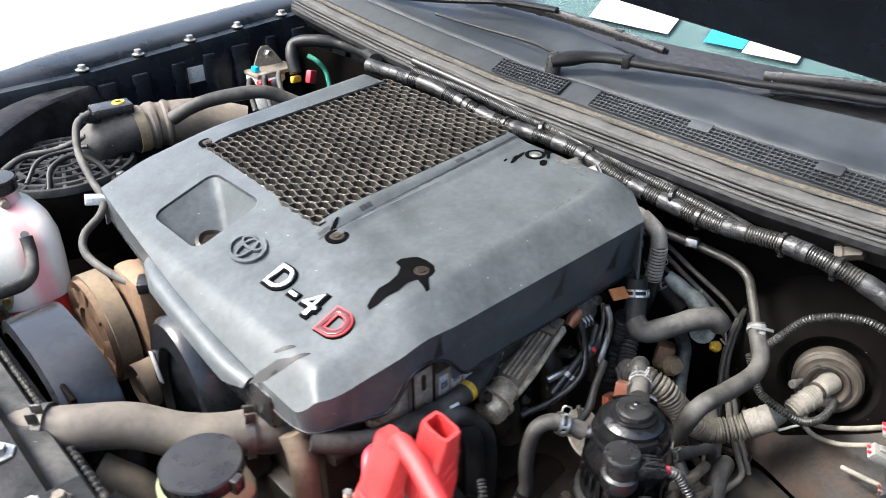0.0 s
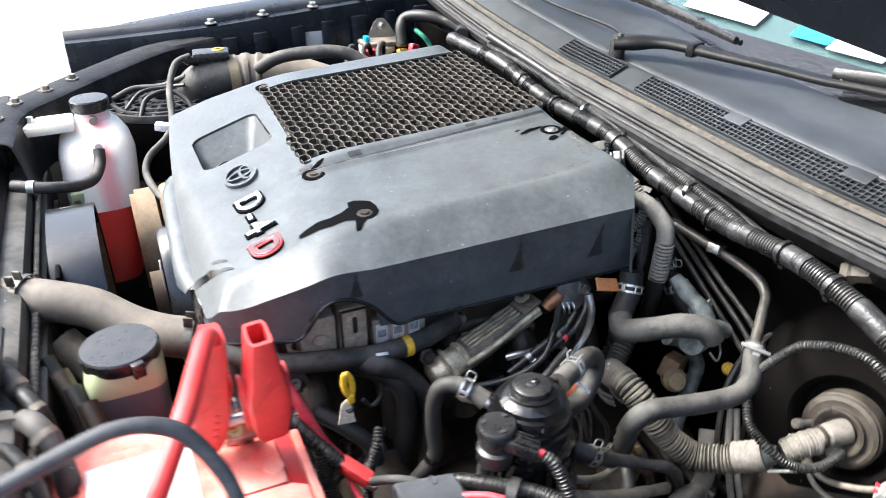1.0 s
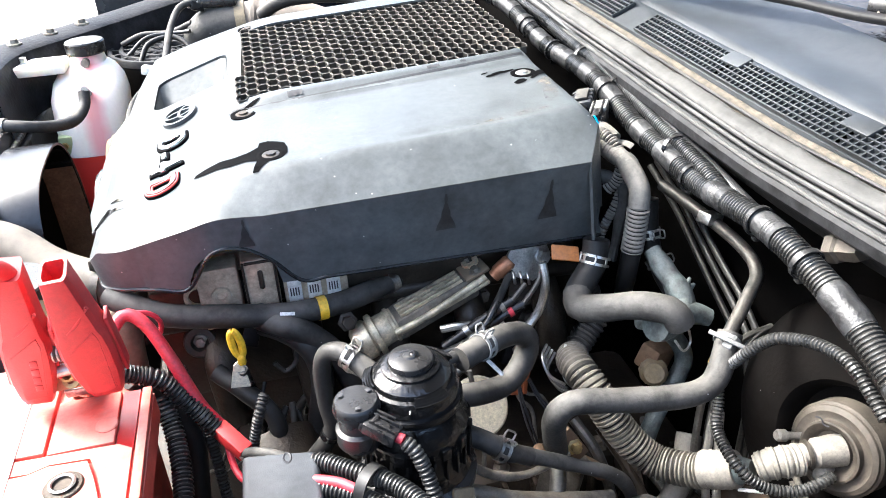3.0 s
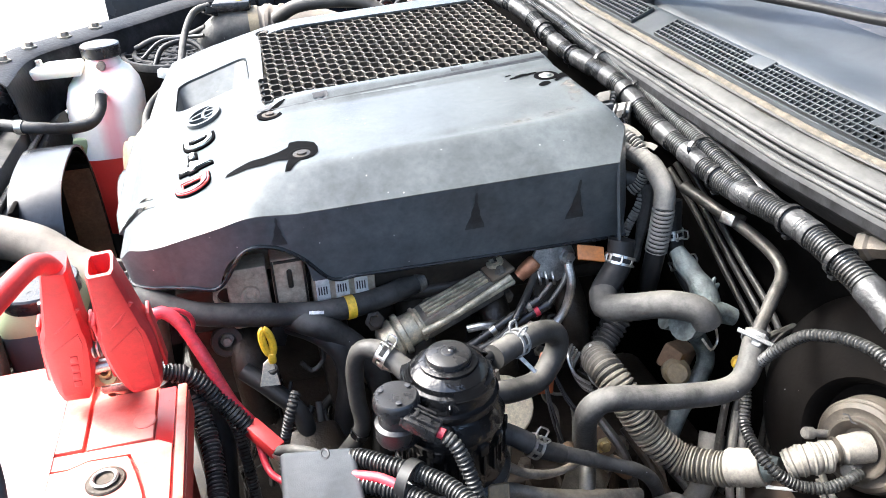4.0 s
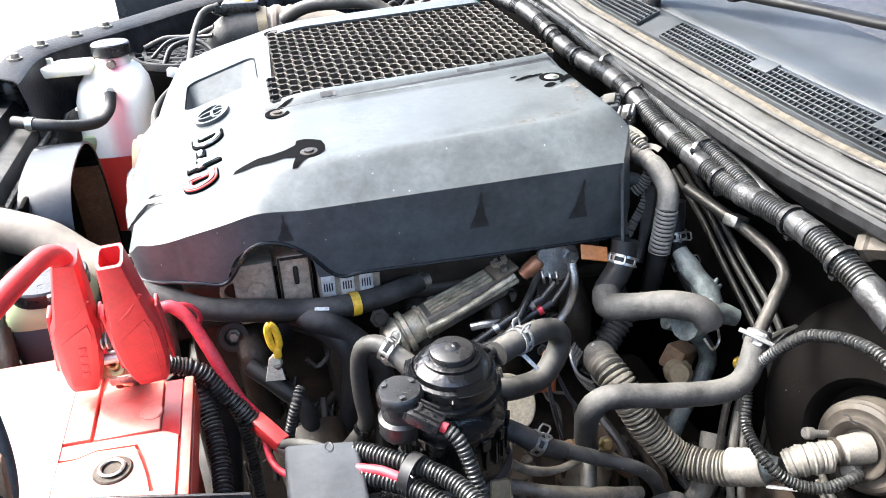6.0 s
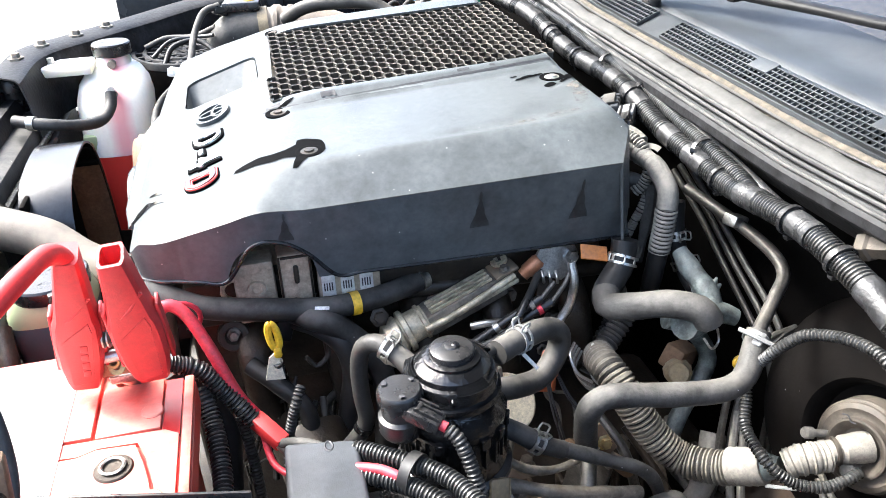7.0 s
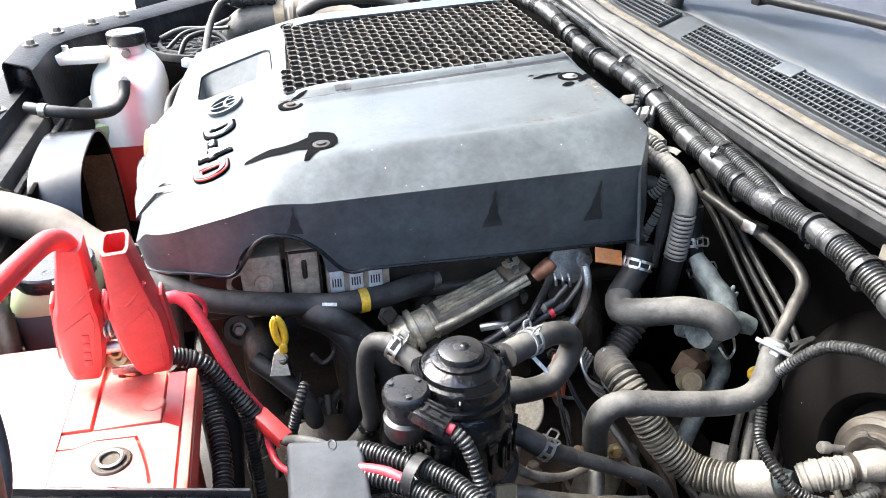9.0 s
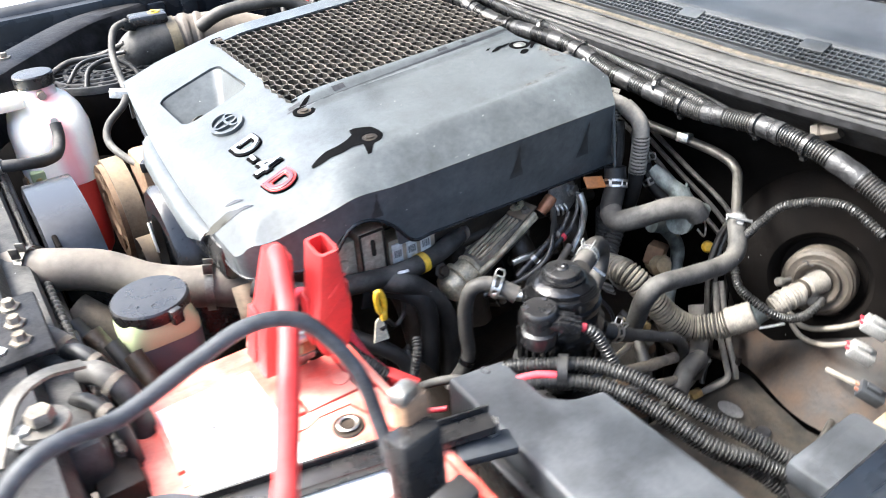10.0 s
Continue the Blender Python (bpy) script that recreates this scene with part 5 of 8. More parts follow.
solo("frayed_tape", wavy([(0.744, 0.499, 1.022), (0.750, 0.486, 1.019), (0.752, 0.476, 1.016)], 0.0066, 0.0018, 9, 0.003), PALE, "frayed pale tape round the thin wires", "tape")
solo("mesh_sleeve", wavy([(0.752, 0.447, 0.98), (0.749, 0.442, 0.955), (0.742, 0.436, 0.925), (0.735, 0.432, 0.90)], 0.006, 0.0012, 10, 0.003), RUBBER_GREY, "grey worn woven sleeve", "sleeve")
sv = thing("rear_hose", "dark rubber hose with white clamps behind the engine", "hose", (0.775, 0.42, 0.93))
RV = [(0.772, 0.432, 0.965), (0.772, 0.422, 0.925), (0.778, 0.405, 0.896), (0.787, 0.38, 0.872)]
part("hose_body", wavy(RV, 0.010), RUBBER_DARK, sv)
for f in (0.35, 0.62):
    p, d = along(RV, f)
    spring_clamp(sv, p, d, 0.0103, STEEL)

# connectors behind the cover
sen = thing("sensor", "dark grey sensor block with a ribbed plug behind the cover", "sensor", (0.75, 0.545, 1.03))
MS = pose(0.748, 0.546, 1.032, 10, -14, -32)
part("body", boxed((-0.011, -0.016, -0.009), (0.011, 0.016, 0.009), 0.003, MS), FUSE, sen)
part("top_clip", boxed((-0.007, -0.012, 0.0085), (0.007, 0.010, 0.0125), 0.001, MS), RUBBER_GREY, sen)
for q in range(3):
    part("plug_rib", boxed((-0.0118, -0.010 + 0.008 * q, -0.006), (0.0118, -0.007 + 0.008 * q, 0.0098), 0.0006, MS), BLACK, sen)
part("plug_neck", turned([(0, 0.016), (0.0052, 0.016), (0.0060, 0.010), (0.0070, 0.0), (0, 0.0)], MS @ pose(0, -0.015, 0, 90, 0, 0), 14), BLACK, sen)
cn = thing("connector", "black and pale grey electrical connector behind the cover", "connector", (0.75, 0.515, 1.03))
M = pose(0.753, 0.516, 1.030, 12, -15, -38)
part("body", boxed((-0.009, -0.018, -0.007), (0.009, 0.014, 0.005), 0.002, M), BLACK, cn)
part("shell", boxed((-0.0095, -0.006, 0.0035), (0.0095, 0.014, 0.0088), 0.0025, M), PLUG, cn, "pale grey plug shell")
part("lock", boxed((-0.004, -0.020, 0.0), (0.004, -0.004, 0.0092), 0.001, M), BLACK, cn)
for q in (-0.005, 0.005):
    part("guide", boxed((q - 0.001, -0.016, 0.004), (q + 0.001, 0.010, 0.0105), 0.0005, M), BLACK, cn)
cn = thing("connector", "small grey electrical connector behind the cover", "connector", (0.735, 0.53, 1.03))
part("body", boxed((-0.006, -0.014, -0.005), (0.006, 0.012, 0.005), 0.002, pose(0.735, 0.531, 1.026, 15, -20, -35)), FUSE, cn)
part("lock", boxed((-0.0035, -0.010, 0.0045), (0.0035, 0.004, 0.0075), 0.001, pose(0.735, 0.531, 1.026, 15, -20, -35)), BLACK, cn)
rt = random.Random(31)
for k in range(7):
    at = (0.742 + rt.uniform(-0.006, 0.012), 0.497 - 0.007 * k + rt.uniform(-0.003, 0.003), 1.020 - 0.003 * k + rt.uniform(-0.002, 0.004))
    solo("torn_tape", band([at, (at[0] + rt.uniform(0.003, 0.009), at[1] - rt.uniform(0.002, 0.008), at[2] + rt.uniform(-0.002, 0.003)), (at[0] + rt.uniform(0.008, 0.013), at[1] - rt.uniform(0.004, 0.012), at[2] - rt.uniform(0.002, 0.008))], rt.uniform(0.005, 0.009), 0.0008, (rt.uniform(-0.5, 0.5), -0.3, 0.9), 0.003), PALE, "torn pale tape end on the wires", "tape", "torn tape ends")
for k, (dx, mat) in enumerate(((0.0, RED_WIRE), (0.0035, INK), (-0.003, BLUE))):
    solo("thin_wire", tube([(0.742 + dx, 0.507, 1.028), (0.742 + dx, 0.500, 1.030 + 0.002 * k), (0.745 + dx * 0.5, 0.492, 1.022)], 0.0011, 8, 0.003), mat, ("thin red wire at the connector", "thin dark wire at the connector", "thin blue wire at the connector")[k], "wire", "thin wires at the connector")
solo("orange_plate", boxed((-0.014, -0.008, -0.0015), (0.014, 0.008, 0.0015), 0.001, pose(0.673, 0.408, 0.933, 38, 12, -8)), TAG, "orange plastic tag below the cover", "tag")

# harness along the firewall lip: taped trunk with corrugated runs and ties
HP = [(0.742, 0.98, 1.082), (0.752, 0.90, 1.078), (0.762, 0.835, 1.072), (0.770, 0.721, 1.05), (0.775, 0.582, 1.046), (0.777, 0.489, 1.026), (0.780, 0.421, 1.017), (0.780, 0.359, 1.013), (0.778, 0.310, 1.018), (0.777, 0.259, 1.022), (0.773, 0.213, 1.021), (0.772, 0.159, 1.010), (0.771, 0.103, 0.989), (0.766, 0.05, 0.968), (0.76, -0.02, 0.945)]
trunk = thing("wiring_harness", "taped black wiring harness with corrugated sleeves and ties", "harness", HP[5])
g = glide(HP, 0.004)
part("taped_trunk", ribbed(HP, 0.0110, 0.0033, 0.0012, 16), LOOM, trunk, "black corrugated sleeve")
for f0, f1 in ((0.0, 0.10), (0.115, 0.17), (0.185, 0.215), (0.235, 0.27), (0.30, 0.345), (0.375, 0.40), (0.415, 0.455), (0.50, 0.525), (0.545, 0.58), (0.632, 0.662), (0.705, 0.735), (0.79, 0.83), (0.87, 0.9)):
    seg = g[int(f0 * len(g)):int(f1 * len(g))]
    part("tape_wrap", sweep(bmesh.new(), glide(seg[::2] + [seg[-1]], 0.0016), lambda s, t: 0.0114 + 0.0002 * math.sin(s * 310) + 0.00035 * math.sin(s * 1850), 16), DUST_TAPE, trunk, "dusty grey tape wrap")
for f in (0.2, 0.285, 0.425, 0.60, 0.70, 0.76):
    i = int(f * len(g))
    d = (g[i + 1] - g[i - 1]).normalized()
    tie = part("cable_tie", ring(g[i], d, 0.0119, 0.0045, 0.0013), BLACK, trunk)
    part("tie_head", boxed((-0.004, -0.017, -0.003), (0.003, -0.0120, 0.003), 0.001, aim(g[i], d)), BLACK, tie)
L2 = [(0.772, 0.90, 1.083), (0.786, 0.787, 1.072), (0.787, 0.70, 1.063), (0.788, 0.64, 1.058), (0.791, 0.551, 1.047), (0.791, 0.467, 1.034), (0.790, 0.410, 1.027), (0.785, 0.344, 1.020), (0.782, 0.32, 1.013)]
hose("corrugated_loom", "black corrugated loom running beside the taped harness", L2, 0.0088, LOOM, "loom", (0.0032, 0.0012, 14))
hose("taped_branch", "black taped branch of the wiring harness", [(0.772, 0.90, 1.10), (0.793, 0.74, 1.074), (0.795, 0.60, 1.058), (0.795, 0.50, 1.044), (0.795, 0.42, 1.032), (0.795, 0.33, 1.018), (0.80, 0.25, 1.0)], 0.0058, TAPE, "harness")
for (x, y, z) in ((0.790, 0.632, 1.058), (0.791, 0.545, 1.047), (0.790, 0.415, 1.028)):
    loop = [(x - 0.003 + 0.0145 * math.cos(math.radians(a)), y + 0.002 * math.sin(math.radians(a)), z - 0.002 + 0.0108 * math.sin(math.radians(a))) for a in range(0, 361, 20)]
    solo("loom_tie", band(loop, 0.0045, 0.0014, step=0.003), BLACK, "thin black plastic tie round two looms", "cable tie", "loom ties")
solo("tan_plug", turned([(0, 0.022), (0.0085, 0.022), (0.0095, 0.018), (0.0095, 0.004), (0.012, 0.002), (0.012, -0.006)], aim((0.806, 0.212, 1.022), (0.1, -0.9, 0.4)), 6), DUSTY, "dull tan six-sided plug on the firewall", "plug")


# ---- fuel filter ----
def fuel_filter():
    f = thing("fuel_filter", "glossy wet black fuel filter with a priming knob", "fuel filter", (0.486, 0.260, 0.74))
    at = lambda z, x=0.486, y=0.260: pose(x, y, z)
    part("canister", turned([(0, 0.0), (0.036, 0.0), (0.041, 0.008), (0.042, 0.10), (0.044, 0.105), (0.044, 0.112), (0.041, 0.118), (0.041, 0.15), (0.043, 0.153), (0.043, 0.160), (0.036, 0.172), (0.033, 0.178)], at(0.745), 40), GLOSS, f)
    for k in range(26):
        a = 2 * math.pi * k / 26
        part("canister_rib", boxed((0.0415, -0.0012, 0.0), (0.0445, 0.0012, 0.022), 0.0004, at(0.868) @ pose(0, 0, 0, 0, 0, math.degrees(a))), GLOSS, f)
    head = part("head", turned([(0.030, 0.0), (0.033, 0.004), (0.036, 0.006), (0.036, 0.016), (0.034, 0.020), (0.031, 0.021), (0.030, 0.025), (0.024, 0.030), (0.022, 0.0305), (0.0, 0.031)], at(0.922), 48), GLOSS, f)
    part("collar", turned([(0.033, 0.0), (0.0385, 0.001), (0.039, 0.004), (0.0385, 0.007), (0.034, 0.008)], at(0.921), 48), GLOSS, head)
    for a0 in (20, 150, 262):
        for q in range(4):
            bm = spin(bmesh.new(), [(0.0315 + 0.0018 * q, 0.0), (0.0325 + 0.0018 * q, 0.0), (0.0325 + 0.0018 * q, 0.006 - 0.0012 * q), (0.0315 + 0.0018 * q, 0.006 - 0.0012 * q), (0.0315 + 0.0018 * q, 0.0)], at(0.9405), 12, a0, 46)
            part("head_rib", bm, GLOSS, head)
    part("knob", turned([(0.0150, -0.012), (0.0158, -0.004), (0.0186, -0.002), (0.0190, 0.0012), (0.0182, 0.0032), (0.0165, 0.0042), (0.0060, 0.0048), (0.0050, 0.0060), (0.0030, 0.0064), (0.0, 0.0062)], at(0.957) @ Matrix.Diagonal((0.93, 0.93, 1, 1)), 40), BLACK, f)
    part("knob_drop", turned([(0, 0.0012), (0.0022, 0.0010), (0.0034, 0.0)], at(0.9633, 0.489), 12), WATER, f)
    part("knob_neck", turned([(0.0205, 0.0), (0.0225, 0.0015), (0.0225, 0.004), (0.0195, 0.0052), (0.016, 0.0052)], at(0.9505), 36), GLOSS, f)
    for a0 in (14, 144, 256):
        part("head_fin", boxed((0.021, -0.0009, 0.0), (0.0385, 0.0009, 0.0075), 0.0006, at(0.939) @ pose(0, 0, 0, 0, 12, a0)), GLOSS, head)
    part("flange", turned([(0.0405, 0.008), (0.0455, 0.006), (0.0485, 0.002), (0.0485, -0.004), (0.044, -0.007), (0.041, -0.007)], at(0.848), 44), BLACK, f)
    # sensor and its plug
    s = part("sensor", turned([(0, 0.0), (0.0155, 0.0), (0.0175, 0.004), (0.0175, 0.016), (0.0145, 0.018), (0.0145, 0.03), (0.0175, 0.032), (0.0178, 0.036), (0.0168, 0.040), (0.0155, 0.0415), (0.0, 0.0425)], at(0.907, 0.440, 0.239), 30), BLACK, f)
    for a in (30, 150, 270):
        part("sensor_window", boxed((0.010, -0.002, 0.0), (0.0135, 0.002, 0.0006), 0.0002, at(0.9497, 0.440, 0.239) @ pose(0, 0, 0, 0, 0, a)), INK, s)
    part("sensor_mount", boxed((0.437, 0.235, 0.90), (0.470, 0.262, 0.925), 0.006), GLOSS, f)
    m = pose(0.456, 0.216, 0.934, 0, 14, -38) @ Matrix.Diagonal((0.9, 0.9, 0.9, 1))
    plug = part("plug", boxed((-0.017, -0.0085, -0.006), (0.012, 0.0085, 0.006), 0.0018, m), BLACK, f)
    for q in (-0.0042, 0.0042):
        part("plug_rail", boxed((-0.013, q - 0.0009, 0.0055), (0.010, q + 0.0009, 0.0092), 0.0004, m), BLACK, plug)
    part("plug_lock", boxed((-0.008, -0.0026, 0.0055), (0.004, 0.0026, 0.0080), 0.0006, m), BLACK, plug)
    part("plug_bridge", boxed((-0.011, -0.0050, 0.0086), (-0.008, 0.0050, 0.0098), 0.0004, m), BLACK, plug)
    for q in (-0.006, 0.0, 0.006):
        part("plug_step", boxed((-0.0195, q - 0.002, -0.004), (-0.0165, q + 0.002, 0.004), 0.0005, m), BLACK, plug)
    part("plug_guard", boxed((-0.0135, -0.0105, 0.001), (0.004, -0.0082, 0.0085), 0.0008, m), BLACK, plug)
    part("plug_guard", boxed((-0.0135, 0.0082, 0.001), (0.004, 0.0105, 0.0085), 0.0008, m), BLACK, plug)
    part("plug_seal", turned([(0, 0), (0.0045, 0), (0.0045, 0.006), (0, 0.006)], m @ pose(0.011, 0, 0, 0, 90, 0), 12), RED_WIRE, plug, "pink wire seal")
    part("pigtail", ribbed([(0.468, 0.207, 0.929), (0.475, 0.200, 0.922), (0.481, 0.190, 0.905), (0.485, 0.178, 0.885)], 0.0058, 0.0036, 0.0012, 12), LOOM, f)
    # nozzles
    part("nozzle", turned([(0, 0.045), (0.0055, 0.045), (0.007, 0.040), (0.006, 0.036), (0.006, 0.0)], aim((0.472, 0.282, 0.921), (-0.68, 0.72, 0.06)), 16), STEEL, f, "bright pipe nozzle")
    part("nozzle", turned([(0, 0.05), (0.0055, 0.05), (0.007, 0.045), (0.006, 0.04), (0.006, 0.0)], aim((0.50, 0.27, 0.931), (0.85, 0.52, -0.02)), 16), BLACK, f)
    for k in range(6):
        a = radians(-118 + 24 * k)
        part("clip", boxed((-0.004, -0.002, -0.005), (0.004, 0.002, 0.005), 0.001, pose(0.486 + 0.0435 * math.cos(a), 0.26 + 0.0435 * math.sin(a), 0.895, 0, 0, math.degrees(a) + 90)), GLOSS, f)
    part("bracket", boxed((0.522, 0.215, 0.70), (0.527, 0.250, 0.825), 0.002), CREAM, f, "pale mounting bracket")
    return f


fuel_filter()
FL = [(0.460, 0.297, 0.921), (0.449, 0.310, 0.928), (0.437, 0.321, 0.932), (0.426, 0.329, 0.925), (0.421, 0.333, 0.903), (0.421, 0.335, 0.87), (0.422, 0.335, 0.835), (0.40, 0.34, 0.80)]
h = thing("filter_inlet_hose", "grey rubber fuel hose with a bright spring clamp", "hose", FL[0])
part("hose_body", sweep(bmesh.new(), glide(FL, 0.004), lambda s, t: lerp(0.0094, 0.0078, min(1.0, s / 0.05)), 16), RUBBER, h)
spring_clamp(h, *along(FL, 0.13), 0.0098)
p, d = along(FL, 0.8)
part("clamp", ring(p, d, 0.0080, 0.006), GLOSS, h)
FR = [(0.530, 0.281, 0.931), (0.555, 0.296, 0.929), (0.580, 0.313, 0.922), (0.598, 0.323, 0.912), (0.605, 0.326, 0.898), (0.598, 0.322, 0.880), (0.580, 0.312, 0.869), (0.555, 0.303, 0.872), (0.53, 0.296, 0.88)]
h = thing("filter_outlet_hose", "dark rubber fuel hose bent back below the filter head", "hose", FR[0])
part("hose_body", wavy(FR, 0.0105, 0.0002), RUBBER, h)
spring_clamp(h, *along(FR, 0.16), 0.0107, PLUG)
part("tie_tail", boxed((-0.0018, -0.012, -0.001), (0.0018, 0.012, 0.001), 0.0005, pose(0.559, 0.286, 0.915, 40, 0, 50)), WHITE, h, "white cable tie tail")
solo("cream_disc", turned([(0, 0.002), (0.029, 0.002), (0.031, 0.0), (0.029, -0.002), (0, -0.002)], aim((0.569, 0.365, 0.799), (0.12, -0.72, 0.68)), 36), CREAM, "cream round gasket plate behind the filter", "plate")
solo("orange_connector", boxed((-0.008, -0.008, -0.012), (0.008, 0.008, 0.012), 0.002, pose(0.605, 0.345, 0.856, 0, 20, 20)), ORANGE, "orange electrical connector with wires", "connector")
for k in range(5):
    a = random.Random(k).uniform(-0.006, 0.006)
    solo("thin_wire", tube([(0.606 + a, 0.345, 0.846), (0.612 + a * 2, 0.338, 0.82), (0.622 + a * 3, 0.33, 0.79), (0.63 + a, 0.33, 0.74)], 0.0012, 6), INK, "thin dark wire from the orange connector", "wire", "thin wires")

# dark hose with clamp leaving the filter's lower side
LO = [(0.520, 0.262, 0.874), (0.540, 0.256, 0.864), (0.560, 0.250, 0.851), (0.580, 0.250, 0.839)]
LP = [(0.574, 0.250, 0.843), (0.600, 0.250, 0.829), (0.629, 0.250, 0.812), (0.655, 0.250, 0.797), (0.674, 0.252, 0.775), (0.690, 0.258, 0.735), (0.70, 0.262, 0.70)]
h = thing("return_hose", "dark rubber return hose with a bright clamp", "hose", LO[1])
part("hose_body", wavy(LO, 0.0085), RUBBER, h)
spring_clamp(h, *along(LO, 0.6), 0.0090)
part("lower_pipe", wavy(LP, 0.0064, 0.0005), RUBBER_GREY, h, "pale dusty pipe")
hose("vent_hose", "grey rubber hose stub low beside the filter", [(0.634, 0.221, 0.745), (0.66, 0.232, 0.755), (0.693, 0.24, 0.752), (0.70, 0.25, 0.72)], 0.0115, RUBBER_GREY)
solo("steel_bracket", boxed((-0.004, -0.022, -0.05), (0.004, 0.022, 0.05), 0.003, pose(0.63, 0.30, 0.74, 10, 0, 30)), TUBE, "dusty steel bracket below the hoses", "bracket")
for k in range(2):
    solo("thin_tube", tube([(0.86, 0.325, 0.86), (0.82 + 0.014 * k, 0.318, 0.855), (0.785 + 0.014 * k, 0.308, 0.82), (0.77 + 0.012 * k, 0.292, 0.75), (0.768 + 0.01 * k, 0.285, 0.70), (0.75, 0.27, 0.66)], 0.0038, 8), TUBE, "thin dusty steel tube going down the firewall", "tube", "thin tubes low on the firewall")
for k in range(4):
    solo("small_pipe", tube([(0.66 + 0.03 * k, 0.34, 0.78 - 0.02 * k), (0.675 + 0.03 * k, 0.31, 0.755 - 0.02 * k), (0.69 + 0.03 * k, 0.30 - 0.02 * k, 0.70)], 0.0055, 10), GRIME if k % 2 else TUBE, "grimy small pipe low behind the filter", "pipe", "small pipes behind the filter")

# ---- head side: coolant hose, cooler casting, dipstick ----
CH = [(0.245, 0.452, 0.944), (0.262, 0.440, 0.938), (0.293, 0.429, 0.927), (0.341, 0.425, 0.918), (0.400, 0.4285, 0.906), (0.444, 0.436, 0.902), (0.478, 0.448, 0.901), (0.505, 0.463, 0.900), (0.525, 0.475, 0.903)]
h = thing("coolant_hose", "long dark rubber coolant hose with a yellow paint band", "hose", CH[3])
part("hose_body", wavy(CH, 0.0112, 0.0002), RUBBER, h)
p, d = along(CH, 0.665)
part("paint_band", sweep(bmesh.new(), [p - d * 0.004, p, p + d * 0.005], 0.0120, 18, caps=False), YELLOW, h, "yellow paint band")
part("print_mark", boxed((-0.0016, -0.0006, -0.007), (0.0016, 0.0006, 0.007), 0.0003, aim(Vector((0.400, 0.4285, 0.906)) + Vector((0.0, -0.0095, 0.0062)), (1, 0.05, -0.2)) @ pose(0, 0, 0, 0, 0, 60)), WHITE, h, "white printed mark")
p, d = along(CH, 0.93)
part("clamp", ring(p, d, 0.0115, 0.009), STEEL, h)
hose("dark_hose", "dark rubber hose bending down behind the dipstick", [(0.375, 0.443, 0.890), (0.392, 0.43, 0.888), (0.409, 0.42, 0.878), (0.420, 0.412, 0.860), (0.422, 0.41, 0.83), (0.41, 0.40, 0.78)], 0.0115, RUBBER_DARK)
hose("dark_hose", "dark rubber hose low in front of the engine block", [(0.325, 0.42, 0.86), (0.35, 0.40, 0.845), (0.372, 0.385, 0.82), (0.375, 0.37, 0.77)], 0.009, RUBBER_DARK)

cool = thing("egr_cooler", "ribbed yellow-zinc metal cooler housing below the cover", "cooler", (0.53, 0.445, 0.86))
A, B = Vector((0.478, 0.432, 0.858)), Vector((0.592, 0.450, 0.896))
ax = (B - A).normalized()
m = Matrix.Translation(A) @ Matrix((ax, Vector((0, 0, 1)).cross(ax).normalized(), ax.cross(Vector((0, 0, 1)).cross(ax).normalized()))).transposed().to_4x4()
part("casing", boxed((0.024, -0.015, -0.014), (0.118, 0.018, 0.012), 0.005, m), CAST, cool, "brown-grey dusty housing")
part("flange", boxed((0.026, -0.021, -0.001), (0.13, -0.013, 0.004), 0.0015, m), BRONZE, cool)
part("flange", boxed((0.028, 0.015, 0.004), (0.13, 0.023, 0.008), 0.0015, m), BRONZE, cool)
for y in (-0.0105, -0.0045, 0.0015, 0.0075):
    part("rib", boxed((0.034, y - 0.0014, 0.0115), (0.106, y + 0.0014, 0.0152), 0.0009, m), BRONZE, cool)
part("end_plate", boxed((0.108, -0.017, 0.010), (0.136, 0.018, 0.0145), 0.003, m), LEVER, cool)
for y in (-0.010, 0.012):
    part("flange_bolt", turned([(0, 0.005), (0.004, 0.005), (0.0045, 0.0005), (0.007, 0.0)], m @ pose(0.122, y, 0.0145), 6), CAST, cool)
part("edge_rail", tube([m @ Vector((0.022, -0.018, 0.004)), m @ Vector((0.06, -0.02, 0.004)), m @ Vector((0.128, -0.018, 0.008))], 0.0035, 10), BRONZE, cool)
part("bolt_eye", turned([(0.004, 0.008), (0.009, 0.008), (0.0095, 0.0), (0.004, 0.0), (0.004, 0.008)], m @ pose(0.124, 0.006, 0.010), 18), BRONZE, cool)
part("end_cap", turned([(0, 0.026), (0.012, 0.026), (0.018, 0.022), (0.0205, 0.014), (0.0205, 0.008), (0.0175, 0.006), (0.0165, -0.022)], m @ pose(0.006, 0, 0.001, 0, -90, 0), 28), BRONZE, cool)
part("end_ring", turned([(0.0200, 0.0), (0.0222, 0.001), (0.0222, 0.006), (0.0200, 0.007)], m @ pose(0.008, 0, 0.001, 0, -90, 0), 28), BRONZE, cool)
part("end_ring", turned([(0.0165, 0.0), (0.0188, 0.001), (0.0188, 0.004), (0.0165, 0.005)], m @ pose(0.026, 0, 0.001, 0, -90, 0), 28), BRONZE, cool)
part("foot", boxed((-0.02, -0.012, -0.05), (0.02, 0.012, -0.012), 0.006, m), GRIME, cool)

